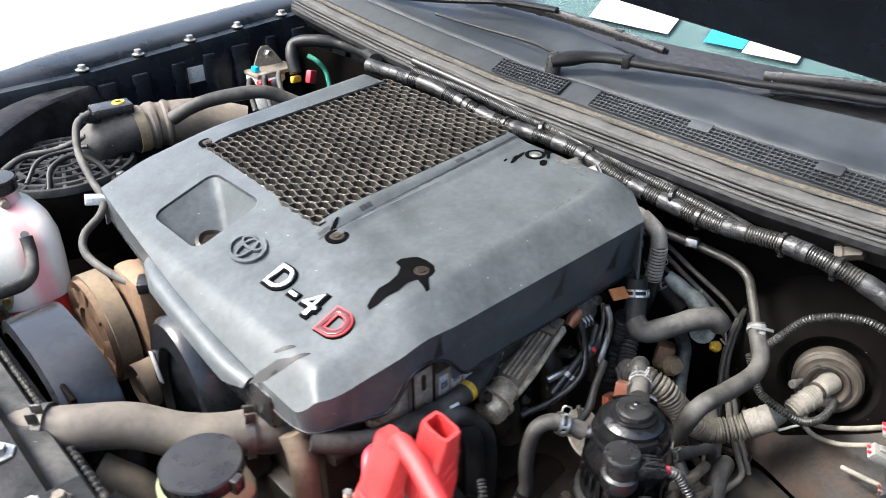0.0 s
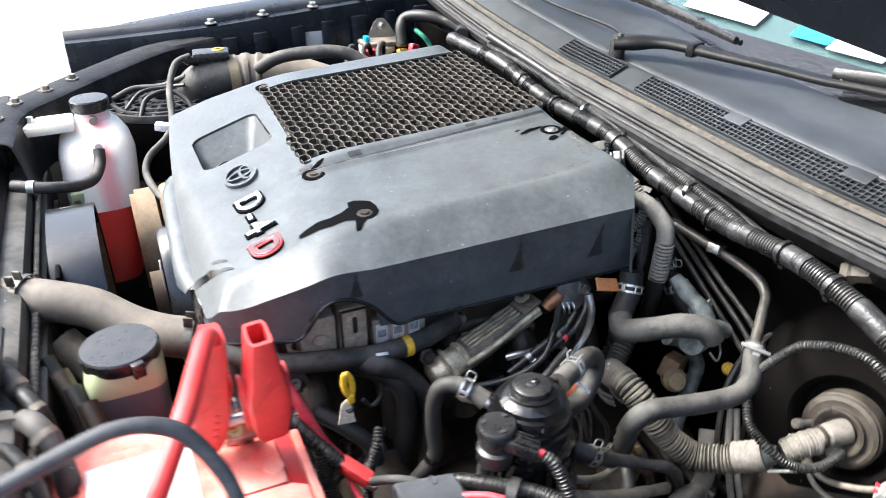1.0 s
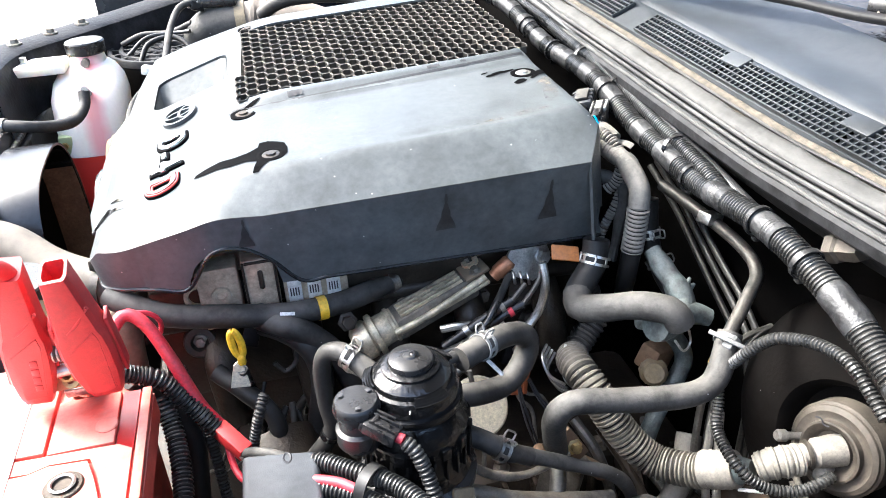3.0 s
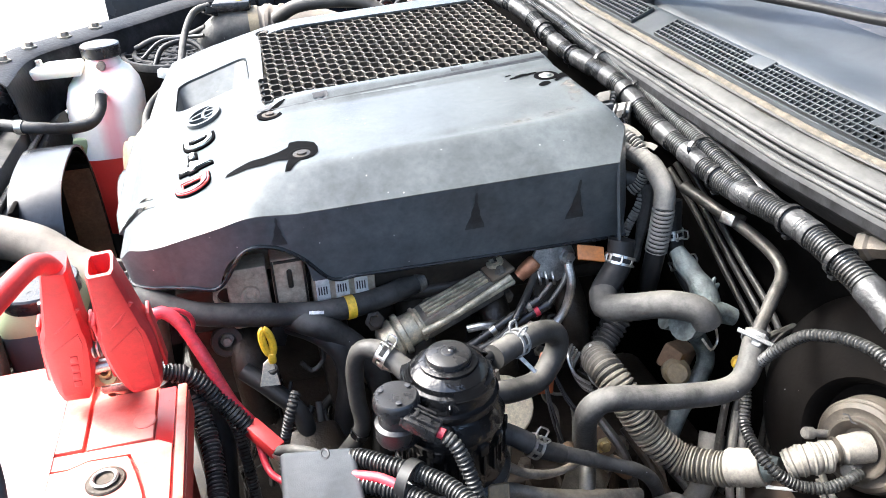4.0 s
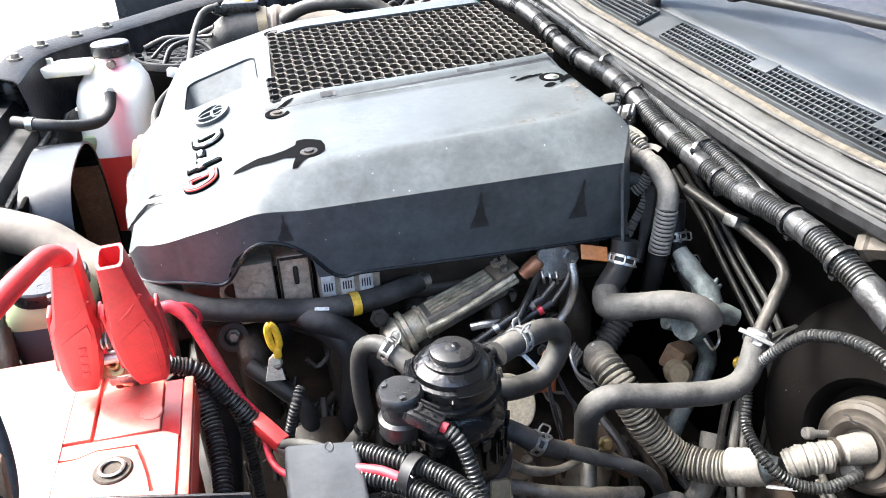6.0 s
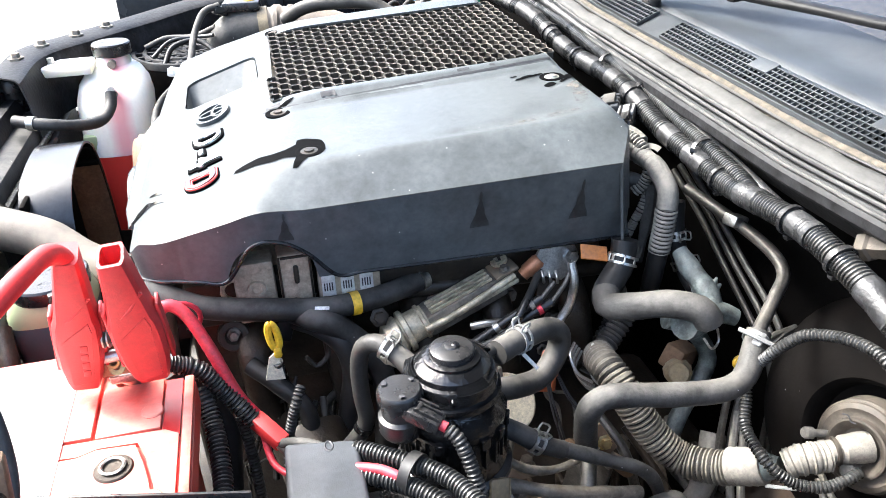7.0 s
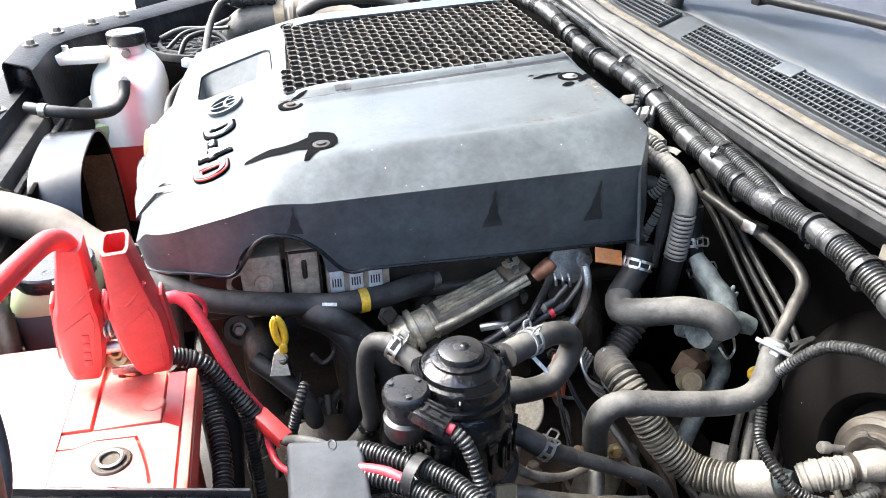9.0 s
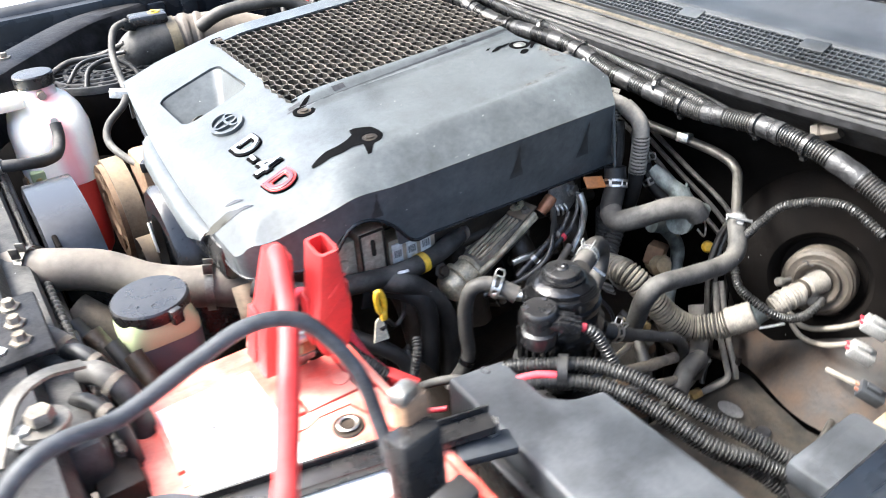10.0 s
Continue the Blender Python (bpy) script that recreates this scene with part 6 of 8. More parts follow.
green = thing("steel_bracket", "dull zinc bracket plate with large hex bolt and copper sleeve", "bracket", (0.64, 0.435, 0.915))
MB = pose(0.642, 0.433, 0.917, -22, 14, 4)
part("plate", prism(bmesh.new(), [(-0.020, -0.016), (0.008, -0.021), (0.020, -0.012), (0.026, 0.008), (0.020, 0.018), (-0.016, 0.016), (-0.022, 0.004)], -0.002, 0.002, MB @ pose(0, 0, 0, 90, 0, 0)), STEEL, green)
bolt = part("hex_bolt", turned([(0, 0.0085), (0.0058, 0.0085), (0.0066, 0.0075), (0.0066, 0.002), (0.0092, 0.0015), (0.0092, 0.0)], MB @ pose(0.016, -0.002, 0.004, 90, 0, 0), 6), STEEL, green, "large zinc hex bolt")
part("hanger", prism(bmesh.new(), [(-0.014, -0.05), (0.010, -0.046), (0.020, -0.014), (-0.016, -0.016)], -0.0015, 0.0015, MB @ pose(0, 0.006, 0, 90, 0, 0)), GRIME, green, "dark lower hanger")
part("copper_sleeve", turned([(0, 0.024), (0.0065, 0.024), (0.0080, 0.021), (0.0080, 0.006), (0.0068, 0.004), (0.0068, 0.0), (0, 0.0)], aim((0.606, 0.430, 0.906), (0.62, 0.0, 0.55)), 18), COPPER, green, "brown copper sleeve")
for k in range(3):
    part("spring_finger", tube([MB @ Vector(p) for p in ((-0.016 + 0.008 * k, -0.003, -0.012), (-0.016 + 0.008 * k, -0.007, -0.018), (-0.013 + 0.008 * k, -0.004, -0.024))], 0.0016, 8, 0.002), STEEL, green)
for pts, tie, mt in (([(0.545, 0.402, 0.852), (0.565, 0.400, 0.866), (0.590, 0.400, 0.881), (0.616, 0.401, 0.894), (0.632, 0.408, 0.906)], BEIGE, "cream"), ([(0.553, 0.398, 0.846), (0.580, 0.397, 0.864), (0.605, 0.398, 0.879), (0.627, 0.400, 0.888), (0.645, 0.408, 0.905), (0.655, 0.418, 0.922)], RED_WIRE, "pink")):
    line_thing = thing("injector_line", "black sheathed line with " + mt + " paint band below the cover", "line", pts[0], group="injector lines")
    part("sheath", wavy(pts[:4], 0.0048, 0.0002), BLACK, line_thing)
    part("steel_end", tube(pts[3:], 0.0026, 8, 0.003), TUBE, line_thing)
    p, d = along(pts[:4], 0.86)
    part("paint_band", ring(p, d, 0.0050, 0.005, 0.0008), tie, line_thing, mt + " paint band")
    p, d = along(pts[:4], 0.35)
    part("crimp", ring(p, d, 0.0050, 0.006, 0.0010), STEEL, line_thing)
solo("bright_line", tube([(0.622, 0.392, 0.858), (0.635, 0.398, 0.865), (0.646, 0.400, 0.881), (0.651, 0.402, 0.906), (0.650, 0.41, 0.925)], 0.0045, 10), STEEL, "bent bright steel line", "line")
solo("bright_line", tube([(0.545, 0.41, 0.868), (0.562, 0.405, 0.872), (0.585, 0.405, 0.868), (0.60, 0.41, 0.855)], 0.0042, 10), STEEL, "short curved bright steel line", "line")
hose("black_wire_loom", "thin black wire loom below the cooler", [(0.50, 0.41, 0.84), (0.54, 0.395, 0.85), (0.575, 0.385, 0.872), (0.60, 0.40, 0.895), (0.625, 0.43, 0.91)], 0.004, LOOM, "loom")
hose("black_wire_loom", "thin black wire loom beside the filter", [(0.52, 0.35, 0.85), (0.545, 0.35, 0.86), (0.57, 0.36, 0.875), (0.60, 0.37, 0.89)], 0.0045, LOOM, "loom")

dip = thing("dipstick", "yellow loop dipstick handle on a pale holder", "dipstick", (0.352, 0.388, 0.86))
bm = bmesh.new()
loop = [Vector((0.352 + 0.0040 * math.sin(t) - 0.10 * 0.014 * math.cos(t), 0.387, 0.911 + 0.0140 * math.cos(t))) for t in [2 * math.pi * k / 24 for k in range(25)]]
sweep(bm, loop, 0.0029, 8, 1.2)
part("handle", bm, YELLOW, dip)
part("handle_base", boxed((0.3500, 0.383, 0.888), (0.3575, 0.390, 0.900), 0.0025), YELLOW, dip)
part("holder", prism(bmesh.new(), [(-0.009, -0.012), (0.009, -0.014), (0.006, 0.008), (0.002, 0.014), (-0.003, 0.010)], -0.0012, 0.0012, pose(0.348, 0.389, 0.876, 82, 0, 0)), CREAM, dip, "pale bent metal holder")
part("tube_stem", tube([(0.352, 0.39, 0.88), (0.356, 0.41, 0.83), (0.36, 0.42, 0.75)], 0.005, 10), BLACK, dip)

th = thing("thermostat_spring", "tan ribbed metal bellows below the cover corner", "bellows", (0.292, 0.515, 0.84))
part("bellows", ribbed([(0.290, 0.505, 0.885), (0.291, 0.505, 0.85), (0.292, 0.506, 0.815)], 0.0155, 0.008, 0.003, 20), BRONZE, th)
for x, y, z in ((0.315, 0.47, 0.865), (0.40, 0.455, 0.875), (0.455, 0.44, 0.885)):
    solo("hex_bolt", turned([(0, 0.008), (0.006, 0.008), (0.0065, 0.002), (0.010, 0.0015), (0.010, 0.0)], aim((x, y - 0.012, z), (0.1, -0.9, 0.4)), 6), GRIME, "grimy hex bolt on the engine side", "bolt", "engine side bolts")

for name, pts, r in (("wire", [(0.563, 0.375, 0.838), (0.568, 0.37, 0.805), (0.576, 0.368, 0.775), (0.574, 0.366, 0.725), (0.57, 0.37, 0.66)], 0.0026), ("wire", [(0.607, 0.365, 0.815), (0.613, 0.368, 0.795), (0.628, 0.372, 0.772), (0.632, 0.37, 0.735), (0.64, 0.37, 0.66)], 0.0022), ("wire", [(0.612, 0.367, 0.818), (0.622, 0.37, 0.798), (0.640, 0.376, 0.785), (0.652, 0.38, 0.75), (0.655, 0.38, 0.67)], 0.0018)):
    hose(name, "thin dusty wire hanging behind the fuel filter", pts, r, PALE, "wire", group="wires behind the filter")
op = thing("wire_connector", "small orange-brown connector on the wires behind the filter", "connector", (0.609, 0.362, 0.82))
part("shell", boxed((-0.009, -0.005, -0.013), (0.009, 0.005, 0.012), 0.002, pose(0.609, 0.362, 0.824, -15, 8, 0)), ORANGE, op)
for k in range(3):
    part("ridge", boxed((-0.0075 + 0.0055 * k, -0.0064, -0.010), (-0.0045 + 0.0055 * k, -0.0045, 0.009), 0.0005, pose(0.609, 0.362, 0.824, -15, 8, 0)), ORANGE, op)

# ---- battery and clamp ----
bat = thing("battery", "red plastic car battery with a white label", "battery", (0.192, 0.265, 0.72))
part("case", boxed((0.087, 0.058, 0.715), (0.264, 0.392, 0.896), 0.006), RED_CASE, bat)
# the lid is cut away at one corner, where the terminal stands in its recess
k3 = prism(bmesh.new(), [(0.084, 0.055), (0.287, 0.055), (0.287, 0.333), (0.226, 0.333), (0.222, 0.337), (0.222, 0.395), (0.084, 0.395)], 0.893, 0.9215)
bmesh.ops.bevel(k3, geom=[e for e in k3.edges], offset=0.003, segments=2, affect="EDGES")
lid = part("lid", k3, RED_CASE, bat)
part("lid_rim", boxed((0.2795, 0.060, 0.9205), (0.2868, 0.331, 0.9258), 0.0012), RED_CASE, lid)
part("dark_strip", prism(bmesh.new(), [(0.2655, 0.2685), (0.2780, 0.262), (0.2780, 0.3305), (0.2655, 0.3305)], 0.9205, 0.9242), RED_DARK, lid, "dark red strip")
part("lid_plate", boxed((0.106, 0.2745, 0.9205), (0.2150, 0.366, 0.9262), 0.0015), RED_CASE, lid)
part("lid_plate", boxed((0.2175, 0.2720, 0.9205), (0.264, 0.3305, 0.9262), 0.0015), RED_CASE, lid)
part("handle_frame", prism(bmesh.new(), [(0.194, 0.2715), (0.2675, 0.2690), (0.2775, 0.262), (0.2775, 0.066), (0.2645, 0.066), (0.2645, 0.205), (0.261, 0.222), (0.256, 0.241), (0.249, 0.2595), (0.221, 0.2612), (0.208, 0.2562), (0.194, 0.2572)], 0.9205, 0.9256), RED_CASE, lid)
curve = [(0.106, 0.066), (0.262, 0.066), (0.262, 0.204), (0.2588, 0.221), (0.254, 0.239), (0.2475, 0.2572), (0.2205, 0.2592), (0.208, 0.2542), (0.106, 0.2555)]
part("vent_plate", prism(bmesh.new(), curve, 0.9205, 0.9262), RED_CASE, lid)
part("lid_plate", boxed((0.106, 0.2572, 0.9205), (0.1835, 0.2715, 0.9256), 0.001), RED_CASE, lid)
eye = part("charge_eye", turned([(0, 0.001), (0.006, 0.001), (0.0068, 0.0026), (0.0085, 0.0026), (0.009, 0.001), (0.0125, 0.001), (0.0135, 0.0), (0.0135, -0.003)], pose(0.235, 0.236, 0.9268), 30), GRIME, lid, "dark round charge indicator")
part("eye_ring", turned([(0.0066, 0.0028), (0.0078, 0.0036), (0.0092, 0.0028)], pose(0.235, 0.236, 0.9268), 30), STEEL, eye, "bright ring")
part("screw_cap", turned([(0, 0.0008), (0.0075, 0.0008), (0.0085, 0.0), (0.0085, -0.002)], pose(0.257, 0.292, 0.9268), 24), RED_CASE, lid)
part("screw_cap", turned([(0, 0.0008), (0.0075, 0.0008), (0.0085, 0.0), (0.0085, -0.002)], pose(0.262, 0.20, 0.9268), 24), RED_CASE, lid)
part("label", boxed((0.112, 0.215, 0.9262), (0.196, 0.352, 0.9270), 0.0003), WHITE, bat, "plain white paper label")
part("label", boxed((0.160, 0.155, 0.9262), (0.236, 0.216, 0.92665), 0.0002), WHITE, bat, "smaller white paper label")
for x, y in ((0.128, 0.304), (0.146, 0.303)):
    part("label_mark", boxed((x - 0.002, y - 0.001, 0.9268), (x + 0.002, y + 0.001, 0.9273), 0.0001), INK, bat)
post = part("terminal_post", turned([(0, 0.018), (0.008, 0.018), (0.009, 0.016), (0.0105, -0.026)], pose(0.240, 0.347, 0.920), 20), STEEL, bat, "lead terminal post")
tc = thing("terminal_clamp", "corroded metal battery terminal clamp with a bolt", "terminal", (0.24, 0.34, 0.925))
part("band", turned([(0.010, 0.0), (0.0145, 0.0), (0.015, 0.012), (0.010, 0.012), (0.010, 0.0)], pose(0.240, 0.347, 0.9245), 24), STEEL, tc)
part("lug", boxed((0.205, 0.352, 0.928), (0.245, 0.378, 0.942), 0.004), CAST, tc)
part("bolt", turned([(0, 0.026), (0.004, 0.026), (0.004, 0.008), (0.008, 0.008), (0.008, 0.0)], pose(0.221, 0.362, 0.940), 6), STEEL, tc)
part("eye", turned([(0.003, 0.002), (0.0065, 0.002), (0.0065, 0.0), (0.003, 0.0), (0.003, 0.002)], aim((0.2335, 0.3245, 0.950), (-0.1, -0.8, 0.5)), 18), BRASS, tc)


def jumper_clamp():
    c = thing("jumper_clamp", "red plastic jumper clamp gripping the battery terminal", "jumper clamp", (0.238, 0.33, 0.93))

    def arm(foot, top, side, w0, w1, deep, opening):
        """A moulded grip: a tapered shell, open at its end."""
        f, t = Vector(foot), Vector(top)
        up = (t - f).normalized()
        right = (Vector(side) - up * Vector(side).dot(up)).normalized()
        back = right.cross(up)
        bm = bmesh.new()
        rings = []
        for s, kw, kd in ((0.0, 0.50, 0.5), (0.03, 0.66, 0.74), (0.10, 0.80, 0.92), (0.24, 0.98, 1.0), (0.42, 1.05, 1.0), (0.54, 1.0, 0.98), (0.59, 0.87, 0.95), (0.80, 0.68, 0.95), (0.97, 0.53, 0.95), (1.0, 0.50, 0.92)):
            w, dp = w0 * kw / 2, deep * kd / 2
            cw, cd = w * 0.80, dp * 0.62
            p = f + (t - f) * s
            corner = [(w, cd), (cw, dp), (-cw, dp), (-w, cd), (-w, -cd), (-cw, -dp), (cw, -dp), (w, -cd)]
            ring_pts = []
            for (a0, b0), (a1, b1) in zip(corner, corner[1:] + corner[:1]):
                ring_pts += [(a0 * 0.93 + a1 * 0.07, b0 * 0.93 + b1 * 0.07), (a0 * 0.07 + a1 * 0.93, b0 * 0.07 + b1 * 0.93)]
            rings.append([bm.verts.new(p + right * u + back * v) for u, v in ring_pts])
        N = len(rings[0])
        for a, b in zip(rings, rings[1:]):
            for k in range(N):
                bm.faces.new((a[k], a[(k + 1) % N], b[(k + 1) % N], b[k]))
        bm.faces.new(rings[0])
        if opening:
            inner = []
            for depth, kk in ((0.0, 0.78), (0.05, 0.7)):
                mid = t - up * depth
                inner.append([bm.verts.new(mid + (v.co - t) * kk) for v in rings[-1]])
            for a, b in ((rings[-1], inner[0]), (inner[0], inner[1])):
                for k in range(N):
                    bm.faces.new((a[k], a[(k + 1) % N], b[(k + 1) % N], b[k]))
            bm.faces.new(inner[1])
        else:
            bm.faces.new(rings[-1])
        return bm, f, up, right, back

    for foot, top, side, wide, hollow in (((0.2620, 0.312, 0.946), (0.2585, 0.287, 1.066), (1, 0.05, 0), (0.0350, 0.030), True), ((0.2085, 0.326, 0.9385), (0.2275, 0.302, 1.064), (1, 0.05, 0), (0.0320, 0.030), False)):
        bm, f, up, right, back = arm(foot, top, side, *wide, 0.028, hollow)
        a = part("grip", bm, RED, c, smooth=24)
        face = Matrix.Translation(f + (Vector(top) - f) * 0.36) @ Matrix((right, up, right.cross(up))).transposed().to_4x4()
        half = wide[0] * 0.32
        k2 = prism(bmesh.new(), [(-half * 0.7, -0.034), (half * 0.8, -0.032), (half * 1.1, 0.020), (half * 0.9, 0.030), (-half * 1.05, 0.012)], 0.009, 0.0143, face)
        bmesh.ops.bevel(k2, geom=[e for e in k2.edges], offset=0.0008, segments=2, affect="EDGES")
        part("raised_panel", k2, RED, a, smooth=24)
        if not hollow:
            for q in range(4):
                part("emboss_bar", boxed((half * 0.1, -0.024 + 0.0085 * q, 0.0141), (half * 0.6, -0.018 + 0.0085 * q, 0.0149), 0.0004, face), RED, a)
        part("diagonal_ridge", tube([face @ Vector(q) for q in ((-half * 1.25, 0.024, 0.0105), (0.0, 0.036, 0.0128), (half * 1.1, 0.050, 0.0112))], 0.0014, 8, 0.003), RED, a)
        for q in (-1, 1):
            part("side_wing", boxed((q * half * 1.62 - 0.0015, -0.026, -0.010), (q * half * 1.62 + 0.0015, 0.030, 0.004), 0.0012, face), RED, a)
    part("jaw", prism(bmesh.new(), [(-0.015, -0.008), (0.015, -0.008), (0.017, 0.004), (0.010, 0.016), (-0.008, 0.018), (-0.016, 0.006)], -0.002, 0.002, pose(0.236, 0.3255, 0.951, 76, 0, 0)), COPPER, c, "copper jaw plate")
    part("jaw_rivet", turned([(0.0022, 0.001), (0.003, 0.002), (0.0050, 0.002), (0.0056, 0.0)], aim((0.232, 0.3228, 0.956), (0, -0.97, 0.24)), 16), BRASS, c)
    part("contact", boxed((-0.013, -0.005, -0.004), (0.013, 0.005, 0.005), 0.002, pose(0.238, 0.329, 0.937, 14, 0, 0)), STEEL, c, "bright steel contact piece")
    part("pivot", turned([(0, -0.024), (0.005, -0.024), (0.005, 0.024), (0, 0.024)], aim((0.235, 0.318, 0.965), (1, 0, 0.05)), 14), STEEL, c)
    part("spring", ribbed([(0.214, 0.313, 0.985), (0.232, 0.312, 0.985), (0.254, 0.311, 0.985)], 0.007, 0.004, 0.003, 12), STEEL, c)
    return c


jumper_clamp()
hose("jumper_cable", "thick red jumper cable leading to the clamp", [(0.226, 0.304, 1.040), (0.2265, 0.298, 1.062), (0.221, 0.283, 1.074), (0.210, 0.248, 1.075), (0.194, 0.205, 1.070), (0.165, 0.148, 1.056), (0.132, 0.08, 1.056), (0.09, -0.01, 1.07), (0.03, -0.12, 1.05), (-0.05, -0.26, 0.9), (-0.08, -0.30, 0.6), (-0.1, -0.32, 0.012)], 0.0072, RED, "cable")
hose("jumper_cable", "thick black jumper cable arching over the battery", [(0.212, 0.112, 0.998), (0.216, 0.134, 1.020), (0.213, 0.150, 1.057), (0.197, 0.165, 1.088), (0.180, 0.170, 1.101), (0.156, 0.172, 1.104), (0.124, 0.168, 1.098), (0.080, 0.158, 1.091), (0.018, 0.142, 1.088), (-0.08, 0.12, 0.95), (-0.15, 0.08, 0.6), (-0.2, 0.05, 0.012)], 0.0050, CABLE, "cable")
nc = thing("jumper_clamp", "black plastic jumper clamp on the battery's negative post", "jumper clamp", (0.22, 0.09, 0.93))
part("grip", boxed((-0.016, -0.010, -0.055), (0.016, 0.010, 0.052), 0.004, pose(0.213, 0.084, 1.0, -6, 4, 10)), BLACK, nc)
part("grip", boxed((-0.015, -0.009, -0.055), (0.015, 0.009, 0.045), 0.004, pose(0.212, 0.052, 0.995, 8, 0, 10)), BLACK, nc)
part("copper_lever", boxed((-0.010, -0.006, -0.022), (0.010, 0.006, 0.014), 0.003, pose(0.222, 0.100, 1.052, -6, 6, 10)), RUST, nc, "brown copper lever")
part("steel_end", boxed((-0.009, -0.006, -0.004), (0.009, 0.006, 0.005), 0.002, pose(0.219, 0.102, 1.068, -6, 6, 25)), STEEL, nc, "bright steel end")
part("jaw", boxed((-0.012, -0.018, -0.006), (0.012, 0.018, 0.008), 0.002, pose(0.214, 0.070, 0.938, 0, 0, 10)), STEEL, nc)
hold = thing("battery_hold_down", "black steel hold-down bar across the battery", "bar", (0.22, 0.19, 0.93))
M = pose(0.225, 0.189, 0.9315, 0, 0, -14)
part("bar", boxed((-0.135, -0.010, -0.004), (0.105, 0.010, 0.005), 0.002, M), BLACK, hold)
part("edge", boxed((-0.135, 0.0075, 0.0035), (0.105, 0.010, 0.011), 0.001, M), BLACK, hold)
part("strap", boxed((-0.024, -0.012, -0.004), (0.026, 0.012, 0.005), 0.003, pose(0.312, 0.156, 0.918, 0, 6, -14)), FUSE, hold, "grey steel bracket plate")
part("nut", turned([(0, 0.012), (0.006, 0.012), (0.0065, 0.0), (0, 0.0)], pose(0.325, 0.163, 0.922), 6), STEEL, hold)

# cables from the terminal: red wire, loop, black loom and red plug
hose("red_wire", "pink-red battery wire running down beside the loom", [(0.250, 0.372, 0.944), (0.266, 0.39, 0.958), (0.282, 0.386, 0.950), (0.298, 0.371, 0.920), (0.313, 0.357, 0.880), (0.328, 0.346, 0.858)], 0.0056, RED_WIRE, "wire")
hose("red_wire", "thin red wire loop at the battery", [(0.262, 0.392, 0.955), (0.279, 0.398, 0.954), (0.291, 0.40, 0.944), (0.291, 0.40, 0.930), (0.280, 0.40, 0.923)], 0.0022, RED_WIRE, "wire")
hose("corrugated_loom", "black corrugated battery loom ending at the red plug", [(0.245, 0.352, 0.937), (0.268, 0.360, 0.918), (0.286, 0.361, 0.908), (0.304, 0.356, 0.884), (0.326, 0.342, 0.856)], 0.0084, LOOM, "loom", (0.0038, 0.0014, 14))
rp = thing("red_plug", "red plastic wire cover at the loom's end", "cover", (0.335, 0.338, 0.85))
part("sleeve", boxed((-0.007, -0.007, -0.018), (0.007, 0.007, 0.018), 0.002, aim((0.337, 0.331, 0.8515), (0.5, -0.62, -0.25))), RED, rp)
part("ring_end", turned([(0, 0.01), (0.005, 0.01), (0.005, 0), (0, 0)], aim((0.345, 0.318, 0.846), (0.5, -0.62, -0.25)), 12), STEEL, rp)
hose("corrugated_loom", "black corrugated loom lying along the battery's side", [(0.284, 0.36, 0.888), (0.292, 0.335, 0.866), (0.296, 0.30, 0.850), (0.296, 0.26, 0.838), (0.292, 0.21, 0.82), (0.285, 0.15, 0.79)], 0.0085, LOOM, "loom", (0.0038, 0.0014, 12))
hose("black_loom", "black taped loom hanging beside the battery", [(0.262, 0.372, 0.905), (0.276, 0.376, 0.885), (0.290, 0.374, 0.858), (0.300, 0.368, 0.825), (0.297, 0.36, 0.79), (0.29, 0.34, 0.72)], 0.009, RUBBER_DARK, "loom")
hose("corrugated_loom", "black corrugated loom between battery and engine", [(0.300, 0.385, 0.90), (0.312, 0.37, 0.85), (0.318, 0.35, 0.79), (0.32, 0.33, 0.72)], 0.0055, LOOM, "loom", (0.0034, 0.0012, 12))
hose("fuse_box_lead", "grey cable lead between plug and fuse box", [(0.345, 0.318, 0.846), (0.36, 0.302, 0.858), (0.38, 0.285, 0.862), (0.40, 0.27, 0.85)], 0.0045, RUBBER_GREY, "cable")
hose("red_wire", "thin pink wire under the fuse box lid", [(0.33, 0.345, 0.85), (0.335, 0.32, 0.83), (0.345, 0.30, 0.83), (0.36, 0.285, 0.835)], 0.003, RED_WIRE, "wire")
solo("tan_plate", boxed((-0.014, -0.014, -0.002), (0.014, 0.014, 0.002), 0.003, pose(0.268, 0.30, 0.78, 20, 20, 20)), TAN, "pale tan metal tab beside the battery", "plate")

# ---- fuse box and its looms ----
fb = thing("fuse_box", "grey plastic fuse box lid with stepped outline", "fuse box", (0.4, 0.14, 0.8))
out = [(0.350, 0.265), (0.4065, 0.2545), (0.4060, 0.190), (0.422, 0.174), (0.452, 0.165), (0.452, 0.0), (0.340, 0.0), (0.346, 0.12)]
bm = prism(bmesh.new(), out[::-1], 0.845, 0.8945)
bmesh.ops.recalc_face_normals(bm, faces=bm.faces)
bmesh.ops.bevel(bm, geom=[e for e in bm.edges], offset=0.005, segments=3, affect="EDGES", profile=0.5)
part("lid", bm, FUSE, fb)
part("body", boxed((0.352, 0.0, 0.76), (0.445, 0.24, 0.85), 0.004), BLACK, fb)
part("side_flap", boxed((0.332, 0.02, 0.80), (0.345, 0.22, 0.872), 0.004), BLACK, fb)
bm = turned([(0.0028, 0.0), (0.004, 0.0006), (0.005, 0.0)], pose(0.384, 0.251, 0.8946) @ Matrix.Diagonal((0.75, 1.3, 1, 1)), 18)
part("lock_mark", bm, INK, fb, "small oval lock mark")
